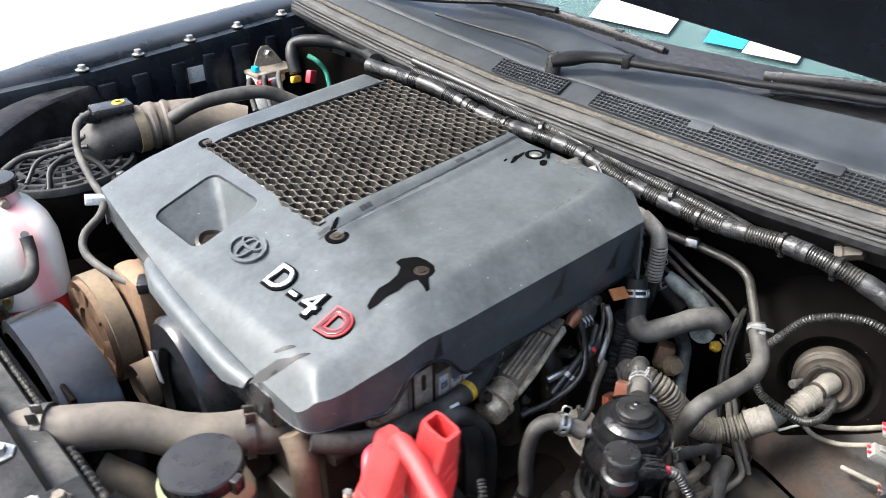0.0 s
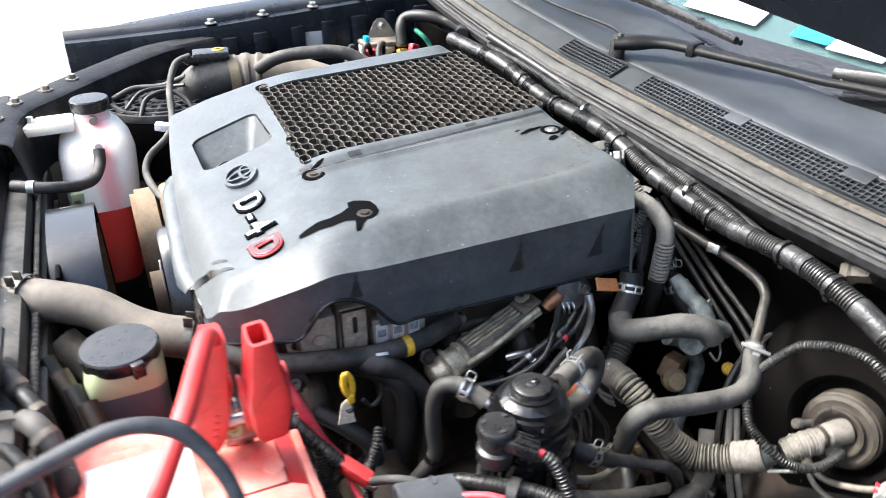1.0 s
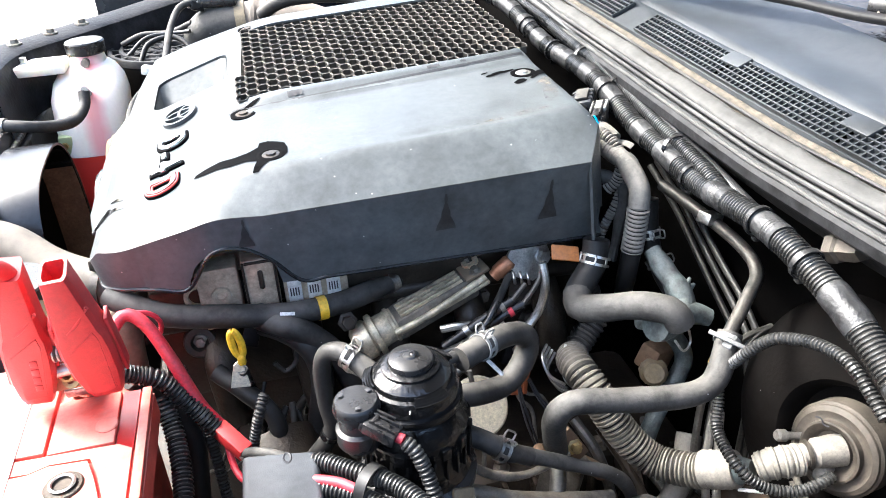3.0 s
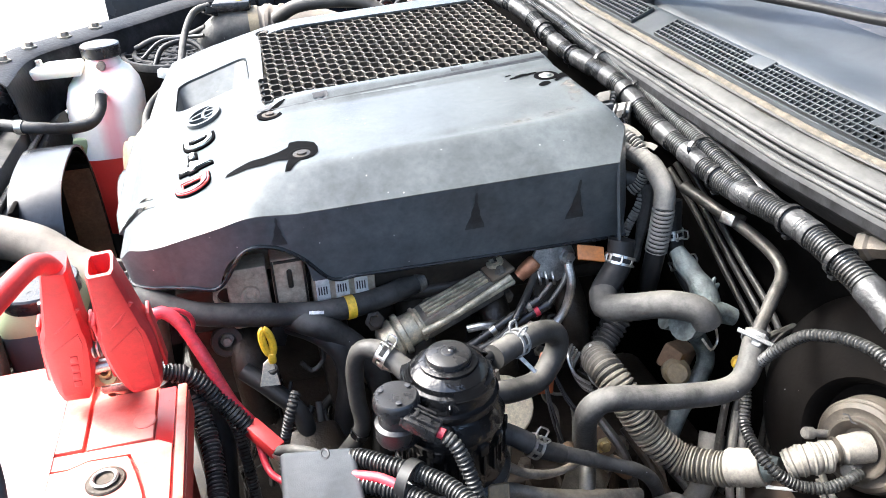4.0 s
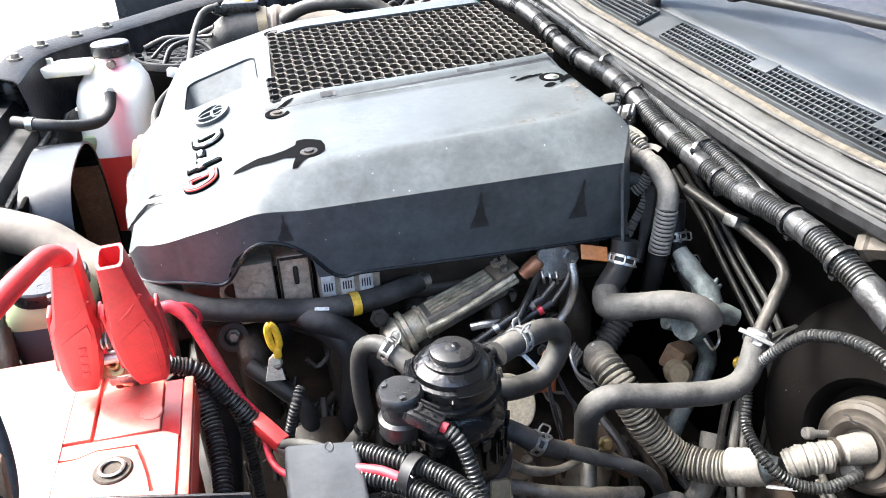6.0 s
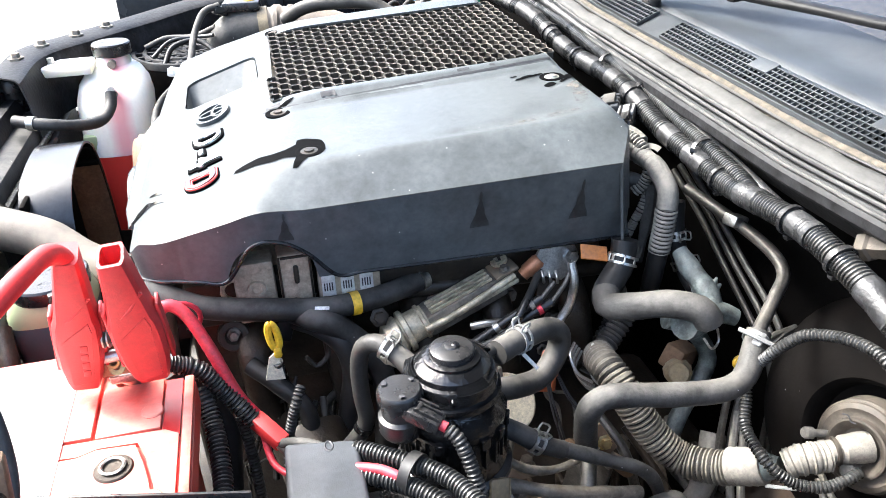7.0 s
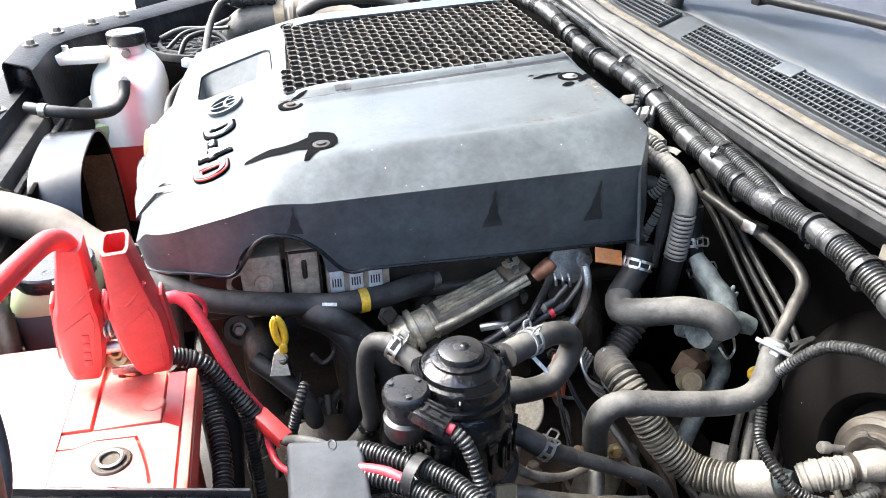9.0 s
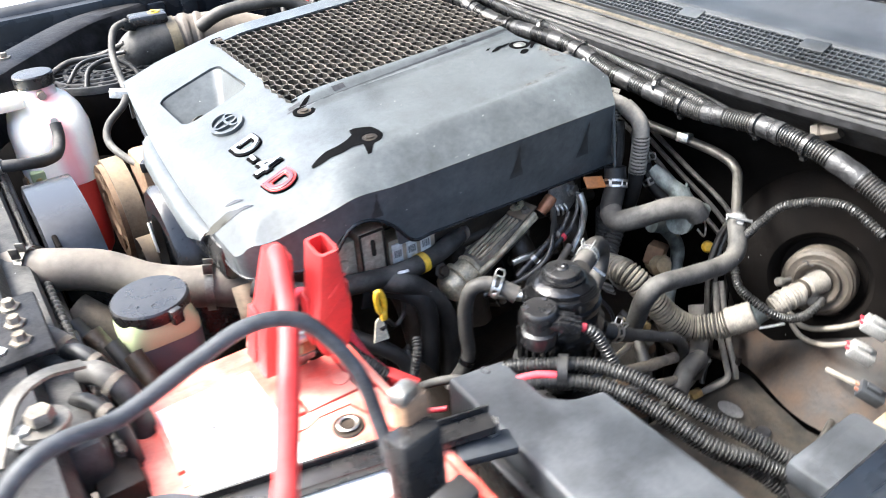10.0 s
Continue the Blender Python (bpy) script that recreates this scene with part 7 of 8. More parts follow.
for pts, r in (([(0.398, 0.250, 0.884), (0.409, 0.244, 0.890), (0.430, 0.223, 0.895), (0.452, 0.204, 0.897), (0.468, 0.182, 0.899), (0.483, 0.145, 0.898), (0.500, 0.095, 0.888), (0.520, 0.06, 0.876), (0.55, 0.01, 0.85)], 0.0074), ([(0.396, 0.226, 0.884), (0.408, 0.219, 0.887), (0.424, 0.208, 0.889), (0.440, 0.194, 0.890), (0.458, 0.170, 0.890), (0.474, 0.130, 0.886), (0.49, 0.075, 0.874), (0.515, 0.045, 0.862), (0.54, 0.022, 0.845), (0.56, 0.0, 0.83)], 0.0074), ([(0.398, 0.240, 0.874), (0.418, 0.222, 0.880), (0.440, 0.202, 0.882), (0.462, 0.178, 0.880), (0.480, 0.14, 0.875), (0.495, 0.085, 0.862), (0.520, 0.05, 0.845), (0.54, 0.015, 0.82)], 0.0070)):
    hose("corrugated_loom", "black corrugated loom crossing from fuse box to wing", pts, r, LOOM, "loom", (0.0034, 0.0015, 14), group="looms beside the fuse box")
hose("red_wire", "red wire showing in the split loom", [(0.402, 0.226, 0.891), (0.412, 0.219, 0.894), (0.420, 0.213, 0.8955), (0.430, 0.204, 0.895)], 0.0040, RED_WIRE, "wire")
solo("loom_tape", ring((0.441, 0.207, 0.892), (0.7, -0.7, 0.02), 0.0150, 0.009, 0.0016), RUBBER_DARK, "black tape wrap binding the looms", "tape")
relay = thing("relay_box", "grey plastic relay box on the inner wing", "relay box", (0.575, 0.0, 0.80))
part("body", boxed((0.528, -0.027, 0.80), (0.622, 0.027, 0.846), 0.004), BLACK, relay, "black lower body")
relay_lid = part("lid", boxed((0.525, -0.03, 0.846), (0.625, 0.03, 0.872), 0.008), FUSE, relay)
part("lid_panel", boxed((0.541, -0.017, 0.8705), (0.609, 0.017, 0.8735), 0.0012), FUSE, relay_lid)
for x in (0.545, 0.605):
    part("latch", boxed((x - 0.006, 0.0285, 0.838), (x + 0.006, 0.0335, 0.860), 0.0015), BLACK, relay)
solo("tan_connector", boxed((0.660, 0.000, 0.800), (0.690, 0.026, 0.836), 0.004), TAN, "tan plastic connector on the inner wing", "connector")
for (x, y, z, mt, lb) in ((0.79, 0.098, 0.838, PLUG, "pale grey plastic connector with grey wires"), (0.788, 0.104, 0.800, PLUG, "white plastic connector below another"), (0.775, 0.078, 0.766, FUSE, "grey plastic connector low on the wing")):
    cn = thing("connector", lb, "connector", (x, y, z))
    part("body", boxed((-0.014, -0.009, -0.007), (0.014, 0.009, 0.007), 0.002, pose(x, y, z, 10, 25, -60)), mt, cn)
    for q in (-0.004, 0.004):
        part("wire_seal", turned([(0, 0.005), (0.0015, 0.005), (0.0018, 0.0), (0, 0.0)], pose(x, y, z, 10, 25, -60) @ pose(-0.013, q, 0, 0, -90, 0), 10), RED_WIRE if mt is PLUG else ORANGE, cn, "coloured wire seal")
    part("lock", boxed((-0.01, -0.004, 0.008), (0.006, 0.004, 0.012), 0.001, pose(x, y, z, 10, 25, -60)), mt, cn)
for k, pts in enumerate((((0.822, 0.214, 0.772), (0.818, 0.19, 0.756), (0.806, 0.155, 0.770), (0.797, 0.118, 0.80)), ((0.824, 0.216, 0.778), (0.822, 0.19, 0.768), (0.812, 0.15, 0.795), (0.795, 0.11, 0.836)), ((0.80, 0.14, 0.745), (0.79, 0.115, 0.755), (0.78, 0.09, 0.766)))):
    hose("grey_wire", "beige-grey dusty wire to the white connectors", pts, 0.0032, BEIGE, "wire", group="wires to the white connectors")

# pipes between the booster and the tray
solo("corroded_pipe", wavy([(0.775, 0.31, 0.755), (0.760, 0.290, 0.725), (0.739, 0.276, 0.701), (0.715, 0.270, 0.690), (0.685, 0.268, 0.682), (0.65, 0.27, 0.672)], 0.0125, 0.0008), PALE, "pale corroded pipe below the corrugated hose", "pipe")
for pts in (((0.79, 0.30, 0.79), (0.775, 0.275, 0.74), (0.766, 0.25, 0.70), (0.758, 0.239, 0.687), (0.735, 0.240, 0.684), (0.70, 0.246, 0.684)), ((0.797, 0.297, 0.79), (0.783, 0.268, 0.735), (0.775, 0.243, 0.695), (0.772, 0.236, 0.68))):
    solo("brake_tube", tube(pts, 0.0042, 10, 0.004), PALE, "thin pale brake tube bending down to the tray", "tube", "brake tubes at the tray")
un = thing("tube_union", "small brass tube union on the tray", "union", (0.70, 0.246, 0.68))
part("nut", turned([(0, 0.009), (0.006, 0.009), (0.007, 0.007), (0.007, -0.007), (0, -0.009)], aim((0.705, 0.246, 0.684), (-0.9, 0.1, 0)), 6), BRASS, un)
part("block", boxed((-0.012, -0.008, -0.007), (0.010, 0.008, 0.007), 0.002, pose(0.684, 0.25, 0.683, 0, 0, 20)), BRONZE, un)

# brown clutter low beside the filter
mount = thing("rusty_mount", "rust-brown cast engine mount low in the bay", "mount", (0.55, 0.27, 0.72))
part("arm", boxed((-0.05, -0.018, -0.02), (0.05, 0.02, 0.018), 0.008, pose(0.570, 0.255, 0.745, 12, 18, -12)), RUST, mount)
part("boss", turned([(0, 0.02), (0.012, 0.02), (0.016, 0.014), (0.018, 0.0), (0.018, -0.02)], pose(0.545, 0.262, 0.765, 20, 10, 0), 18), RUST, mount)
part("bolt", turned([(0, 0.01), (0.007, 0.01), (0.0078, 0.002), (0.011, 0.0)], pose(0.545, 0.262, 0.785, 20, 10, 0), 6), CAST, mount)
for pts, r in ((((0.50, 0.275, 0.80), (0.535, 0.262, 0.798), (0.575, 0.250, 0.79), (0.615, 0.245, 0.782), (0.66, 0.25, 0.765)), 0.0065), (((0.53, 0.25, 0.775), (0.565, 0.235, 0.778), (0.60, 0.228, 0.772), (0.64, 0.23, 0.755)), 0.005)):
    solo("rusty_pipe", wavy(pts, r, 0.0005), CAST, "rust-brown metal pipe low beside the filter", "pipe", "rusty pipes beside the filter")

# ---- front of the bay ----
res = thing("coolant_reservoir", "white translucent coolant reservoir part filled with red coolant", "reservoir", (0.162, 1.02, 0.79))


def loft(levels, n=32, power=0.5):
    bm, prev = bmesh.new(), None
    for z, cx, cy, a, b in levels:
        r = [bm.verts.new((cx + a * math.copysign(abs(math.cos(t)) ** power, math.cos(t)), cy + b * math.copysign(abs(math.sin(t)) ** power, math.sin(t)), z)) for t in [2 * math.pi * (k + 0.5) / n for k in range(n)]]
        if prev:
            for k in range(n):
                bm.faces.new((prev[k], prev[(k + 1) % n], r[(k + 1) % n], r[k]))
        else:
            bm.faces.new(r)
        prev = r
    bm.faces.new(prev)
    return bm


part("tank", loft([(0.8925, 0.158, 1.0, 0.0508, 0.0528), (0.93, 0.160, 1.01, 0.054, 0.053), (0.965, 0.162, 1.02, 0.055, 0.052), (0.985, 0.163, 1.03, 0.050, 0.047), (1.0, 0.164, 1.04, 0.039, 0.037), (1.008, 0.165, 1.046, 0.026, 0.026), (1.022, 0.166, 1.048, 0.022, 0.022)], power=0.7), TANK, res)
part("coolant", loft([(0.775, 0.155, 0.975, 0.032, 0.036), (0.785, 0.155, 0.977, 0.038, 0.042), (0.84, 0.157, 0.99, 0.045, 0.048), (0.875, 0.158, 0.998, 0.0485, 0.051), (0.8922, 0.158, 1.0, 0.0505, 0.0525)], power=0.7), COOLANT, res, "red coolant up to the level line")
cap = part("cap", turned([(0.021, -0.014), (0.0265, -0.014), (0.028, -0.012), (0.028, 0.002), (0.0265, 0.004), (0.020, 0.0048), (0.0, 0.0052)], pose(0.166, 1.048, 1.034), 36), BLACK, res, "black screw cap")
part("neck_spout", turned([(0, 0.012), (0.006, 0.012), (0.006, 0.0), (0, 0)], aim((0.166, 1.024, 1.012), (0, -1, 0)), 14), CAST, res)
part("level_boss", boxed((0.112, 0.955, 0.895), (0.132, 0.972, 0.925), 0.004), TANK_AGED, res)
part("boss_bolt", turned([(0, 0.004), (0.005, 0.004), (0.0055, 0.0), (0, 0)], aim((0.121, 0.954, 0.912), (0, -1, 0)), 6), BRASS, res)
part("bracket", boxed((0.060, 0.998, 1.004), (0.140, 1.050, 1.019), 0.004), TANK, res, "white mounting arm")
part("bracket_bolt", turned([(0, 0.008), (0.005, 0.008), (0.0055, 0.001), (0.009, 0.0), (0.009, -0.002)], pose(0.082, 1.026, 1.019), 6), STEEL, res)
part("spout", turned([(0, 0.02), (0.0055, 0.02), (0.0055, 0.0), (0, 0)], aim((0.166, 0.978, 0.978), (0.0, -0.8, 0.5)), 12), PLUG, res)
hose("overflow_hose", "grey rubber overflow hose from radiator to reservoir", [(0.055, 0.872, 0.985), (0.080, 0.860, 0.983), (0.106, 0.860, 0.978), (0.132, 0.880, 0.968), (0.152, 0.915, 0.961), (0.163, 0.944, 0.970), (0.166, 0.958, 0.988)], 0.0080, RUBBER)
solo("hose_clip", ring((0.078, 0.861, 0.983), (0.95, -0.3, -0.05), 0.0083, 0.009), STEEL, "steel clip on the overflow hose", "clip")
solo("radiator_cap_neck", turned([(0, 0.03), (0.02, 0.03), (0.023, 0.024), (0.023, 0.012), (0.017, 0.01), (0.017, -0.03)], pose(0.032, 0.985, 0.985), 24), BLACK, "black radiator filler neck and cap", "cap")

ps = thing("fluid_reservoir", "yellowed plastic fluid reservoir with dark fluid and black cap", "reservoir", (0.153, 0.489, 0.84))
part("tank", loft([(0.9175, 0.1528, 0.4892, 0.0379, 0.0369), (0.925, 0.153, 0.489, 0.038, 0.037), (0.938, 0.153, 0.489, 0.034, 0.034), (0.944, 0.153, 0.489, 0.031, 0.031)], 24, 0.45), TANK_AGED, ps)
part("fluid", loft([(0.825, 0.152, 0.490, 0.032, 0.031), (0.838, 0.152, 0.490, 0.0365, 0.0355), (0.9172, 0.1528, 0.4892, 0.0377, 0.0367)], 24, 0.45), FLUID, ps, "dark fluid up to the level line")
cap = part("cap", turned([(0.034, -0.012), (0.0365, -0.012), (0.0375, -0.010), (0.0375, 0.001), (0.036, 0.003), (0.0, 0.0032)], pose(0.153, 0.489, 0.951), 40), BLACK, ps, "scuffed black cap")
part("cap_tab", boxed((-0.006, -0.044, -0.014), (0.006, -0.036, 0.002), 0.0015, pose(0.153, 0.489, 0.951, 0, 0, 20)), BLACK, cap)
bm = bmesh.new()
rb = random.Random(9)
for k in range(7):
    box(bm, (-0.0022, -0.0003, 0.0), (0.0022, 0.0003, 0.0004), 0, pose(0.153 + rb.uniform(-0.02, 0.02), 0.489 + 0.0065 * (k - 3), 0.9541, 0, 0, rb.uniform(-15, 15) + 45))
part("cap_print", bm, FUSE, cap, "faded print bars", smooth=0)
part("foot", boxed((0.128, 0.468, 0.79), (0.176, 0.515, 0.83), 0.008), TANK_AGED, ps)
part("foot_tab", boxed((-0.004, -0.004, -0.02), (0.004, 0.004, 0.02), 0.002, pose(0.112, 0.47, 0.855, 0, 10, 0)), TANK_AGED, ps)

RH = [(0.045, 0.655, 0.940), (0.068, 0.632, 0.946), (0.097, 0.612, 0.946), (0.132, 0.595, 0.938), (0.166, 0.570, 0.921), (0.200, 0.550, 0.911), (0.238, 0.533, 0.906), (0.26, 0.525, 0.90)]
rh = thing("radiator_hose", "thick dusty grey upper radiator hose with spring clamps", "hose", RH[3])
part("hose_body", sweep(bmesh.new(), glide(RH, 0.006), lambda s, t: 0.0245 - 0.002 * math.sin(math.pi * s / t) + 0.0012 * (1 if s < 0.03 or s > t - 0.03 else 0), 24), material("aged_hose", (0.055, 0.047, 0.04), 0.6, dust=0.65, dust_colour=(0.24, 0.205, 0.165), scale=25), rh)
for f in (0.14, 0.86):
    p, d = along(RH, f)
    c = part("clamp", ring(p, d, 0.0262, 0.009, 0.0013), TUBE, rh, "dusty dark spring clamp")
    for s in (-1, 1):
        part("clamp_ear", boxed((-0.011 + 0.006 * s, 0.025, -0.005), (-0.008 + 0.006 * s, 0.037, 0.005), 0.0008, aim(p, d)), TUBE, c)
hose("lower_hose", "brown dusty lower hose below the radiator hose", [(0.09, 0.60, 0.90), (0.12, 0.57, 0.87), (0.14, 0.55, 0.82), (0.15, 0.54, 0.74)], 0.022, material("brown_hose", (0.07, 0.055, 0.042), 0.65, dust=0.6, dust_colour=(0.26, 0.2, 0.14)))
hose("small_hose", "brown dusty hose with a clamp below the cover corner", [(0.248, 0.49, 0.925), (0.246, 0.475, 0.90), (0.244, 0.468, 0.86), (0.24, 0.46, 0.80)], 0.0145, LEVER)

# fan shroud hoop with the dusty fan side inside
sh = thing("fan_shroud", "black plastic fan shroud hoop with brown dust inside", "shroud", (0.11, 0.76, 0.8))
arch = [(0.628, 0.72), (0.632, 0.84), (0.640, 0.90), (0.655, 0.938), (0.68, 0.960), (0.712, 0.970), (0.76, 0.974), (0.80, 0.972), (0.835, 0.958), (0.86, 0.93), (0.875, 0.88), (0.88, 0.80), (0.88, 0.70)]
g = glide([(0.0, y, z) for y, z in arch], 0.012)
rows = [[(x, 0.755 + (p.y - 0.755) * k, p.z - (0.012 if k < 0.97 else 0)) for x, k in ((0.089, 0.90), (0.092, 0.985), (0.098, 1.0), (0.12, 1.0), (0.144, 0.995), (0.148, 0.985))] for p in g]
part("hoop", thicken(strip(rows), 0.003), SHROUD, sh, smooth=50)
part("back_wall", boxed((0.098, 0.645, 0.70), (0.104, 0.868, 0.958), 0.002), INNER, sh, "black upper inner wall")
# the upper lining is coloured black for the hoop's shadow on it
for name, lo, hi, mat, lab in (("upper_liner", 0.934, 2.0, INNER, "upper lining with the hoop's shade put into its black"), ("lower_liner", 0.0, 0.9341, RUST, "brown dusty lining")):
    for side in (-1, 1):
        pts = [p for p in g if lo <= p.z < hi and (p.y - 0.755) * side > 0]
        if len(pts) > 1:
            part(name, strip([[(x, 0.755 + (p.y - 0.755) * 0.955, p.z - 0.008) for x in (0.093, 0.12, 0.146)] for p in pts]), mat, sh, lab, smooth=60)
pu = thing("belt_pulley", "rusty brown belt pulley with a dusty ribbed belt", "pulley", (0.215, 0.885, 0.87))
part("wheel", turned([(0, 0.012), (0.03, 0.012), (0.034, 0.016), (0.055, 0.010), (0.066, 0.016), (0.070, 0.016), (0.070, -0.016), (0.05, -0.02), (0, -0.02)], aim((0.208, 0.885, 0.865), (-1, 0, 0)), 40), RUST, pu)
part("belt", turned([(0.0705, -0.013), (0.0755, -0.013), (0.0755, 0.013), (0.0705, 0.013), (0.0705, -0.013)], aim((0.212, 0.885, 0.865), (1, 0, 0)), 48), BELT, pu)
for k in range(8):
    part("web", boxed((-0.003, -0.006, 0.034), (0.003, 0.006, 0.064), 0.002, pose(0.196, 0.885, 0.865, 45 * k, 0, 0)), RUST, pu)
pu2 = thing("idler_pulley", "brown dusty idler pulley below the cover", "pulley", (0.213, 0.79, 0.838))
part("wheel", turned([(0, 0.014), (0.012, 0.014), (0.016, 0.008), (0.026, 0.010), (0.030, 0.016), (0.030, -0.016), (0, -0.016)], aim((0.212, 0.765, 0.842), (-1, 0, 0)), 30), LEVER, pu2)
tc2 = thing("timing_cover", "black plastic timing cover on the engine's front", "cover", (0.25, 0.68, 0.85))
g = glide([(0.0, y, z) for y, z in ((0.575, 0.80), (0.598, 0.89), (0.632, 0.952), (0.674, 0.974), (0.712, 0.962), (0.735, 0.92), (0.745, 0.86), (0.745, 0.80))], 0.01)
rows = [[(x, 0.665 + (p.y - 0.665) * k, 0.80 + (p.z - 0.80) * k) for x, k in ((0.262, 1.0), (0.218, 1.0), (0.212, 0.97), (0.212, 0.80), (0.222, 0.78), (0.226, 0.3))] for p in g]
part("shell", thicken(strip(rows), 0.002), SHROUD, tc2, smooth=45)
part("pale_spot", boxed((-0.001, -0.006, -0.02), (0.001, 0.006, 0.02), 0.0008, pose(0.2105, 0.727, 0.888, -18, 0, 0)), PAPER, tc2)
solo("front_bracket", boxed((0.23, 0.79, 0.84), (0.262, 0.87, 0.96), 0.01), RUST, "rusty brown bracket behind the pulley", "bracket")
solo("alternator", turned([(0, 0.05), (0.03, 0.05), (0.045, 0.04), (0.05, 0.02), (0.05, -0.05), (0.03, -0.06), (0, -0.06)], aim((0.30, 0.93, 0.86), (-1, 0, 0)), 24), RUST, "rusty brown alternator body under the cover", "alternator")

# ---- far side ----
hose("thin_loom", "dusty thin loom from the sensor to the engine front", [(0.330, 1.125, 1.064), (0.305, 1.11, 1.058), (0.287, 1.075, 1.032), (0.279, 1.02, 1.008), (0.272, 0.97, 1.002), (0.258, 0.945, 0.992), (0.232, 0.95, 0.968), (0.222, 0.93, 0.952), (0.226, 0.88, 0.947), (0.236, 0.823, 0.950), (0.245, 0.79, 0.955)], 0.0054, RUBBER_GREY, "loom")
solo("loom_plug", boxed((-0.014, -0.007, -0.007), (0.014, 0.007, 0.007), 0.002, pose(0.243, 0.80, 0.956, 0, 0, 60)), BLACK, "black connector at the loom's end", "connector")
solo("white_plug", boxed((-0.014, -0.007, -0.006), (0.014, 0.007, 0.006), 0.002, pose(0.262, 0.965, 1.004, 0, 10, -20)), PAPER, "white connector on the thin loom", "connector")
ie = thing("intake_elbow", "dark plastic intake elbow with a ribbed rubber duct", "intake duct", (0.36, 1.13, 1.01))
part("elbow", sweep(bmesh.new(), glide([(0.330, 1.155, 0.94), (0.328, 1.150, 0.975), (0.336, 1.142, 1.003), (0.358, 1.135, 1.018), (0.398, 1.130, 1.020)], 0.004), lambda s, t: 0.034 * min(1.0, 0.8 + s / 0.06), 24), RUBBER_GREY, ie, smooth=60)
part("rubber_duct", sweep(bmesh.new(), glide([(0.392, 1.130, 1.020), (0.43, 1.125, 1.021), (0.49, 1.105, 1.018), (0.55, 1.07, 1.0)], 0.0035), lambda s, t: 0.034 + (0.003 if 0.022 < s < 0.034 or 0.046 < s < 0.054 else 0), 24), material("duct_rubber", (0.07, 0.06, 0.05), 0.6, dust=0.6, dust_colour=(0.26, 0.21, 0.165)), ie)
part("band_clamp", ring((0.398, 1.130, 1.020), (1, -0.06, 0.03), 0.0345, 0.016, 0.002), TAN, ie, "tan band clamp")
sn = part("air_sensor", boxed((-0.030, -0.019, -0.008), (0.030, 0.019, 0.008), 0.004, pose(0.366, 1.134, 1.060, 0, 0, -8)), BLACK, ie, "black air sensor with a yellow mark")
part("sensor_mark", turned([(0.005, 0.0015), (0.009, 0.002), (0.010, 0.0)], pose(0.378, 1.132, 1.068), 18), YELLOW, sn)
part("sensor_plug", boxed((-0.012, -0.010, -0.007), (0.012, 0.010, 0.007), 0.003, pose(0.330, 1.128, 1.056, 0, 20, 20)), BLACK, sn)
solo("rubber_buffer", turned([(0, 0.056), (0.012, 0.056), (0.019, 0.050), (0.021, 0.042), (0.021, 0.030), (0.017, 0.024), (0.019, 0.016), (0.019, 0.0)], pose(0.385, 1.255, 0.965, 4, 0, 0), 24), RUBBER, "dusty round rubber buffer beside the fender wall", "buffer")
hose("breather_hose", "grey rubber breather hose beside the cover", [(0.43, 1.07, 1.045), (0.46, 1.045, 1.066), (0.51, 1.025, 1.074), (0.56, 1.005, 1.072), (0.60, 0.98, 1.05)], 0.0105, RUBBER)
ab = thing("air_box", "round ribbed grey plastic air box lid", "air box", (0.285, 1.15, 0.85))
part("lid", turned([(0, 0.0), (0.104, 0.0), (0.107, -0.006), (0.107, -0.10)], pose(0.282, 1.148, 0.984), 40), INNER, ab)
for r in (0.020, 0.040, 0.062, 0.083, 0.101):
    part("ring_rib", turned([(r - 0.0044, 0), (r - 0.0036, 0.010), (r - 0.0028, 0.011), (r + 0.0028, 0.011), (r + 0.0036, 0.010), (r + 0.0044, 0)], pose(0.282, 1.148, 0.984), 40), RIBS, ab)
for k in range(20):
    part("spoke_rib", boxed((0.020, -0.0026, 0.0), (0.102, 0.0026, 0.0098), 0.0008, pose(0.282, 1.148, 0.984, 0, 0, 18 * k)), RIBS, ab)
for k in range(4):
    part("lid_clip", boxed((-0.006, -0.004, -0.03), (0.006, 0.004, 0.012), 0.002, pose(0.282, 1.148, 0.984, 0, 0, 90 * k + 25) @ pose(0, -0.110, 0)), STEEL, ab)
for k, (pts, r, mt) in enumerate((([(0.235, 1.07, 0.99), (0.25, 1.09, 1.012), (0.285, 1.10, 1.018), (0.31, 1.08, 1.006), (0.318, 1.045, 0.985)], 0.0042, RUBBER_DARK), ([(0.215, 1.10, 0.995), (0.245, 1.125, 1.014), (0.285, 1.13, 1.016), (0.315, 1.115, 1.02)], 0.0032, LOOM), ([(0.20, 1.16, 0.998), (0.235, 1.165, 1.01), (0.28, 1.155, 1.012), (0.32, 1.13, 1.03)], 0.0048, RUBBER))):
    hose("sensor_lead", ("black bent lead over the air box", "thin corrugated lead over the air box", "grey sleeved lead over the air box")[k], pts, r, mt, "lead", group="leads over the air box")
ff = thing("vacuum_valve", "white and grey valve unit with a bolted steel bracket", "valve", (0.71, 1.26, 0.95))
part("body", turned([(0, 0.0), (0.028, 0.0), (0.03, 0.004), (0.03, 0.05), (0.036, 0.052), (0.036, 0.062), (0.02, 0.066), (0, 0.066)], pose(0.705, 1.255, 0.95), 28), PAPER, ff)
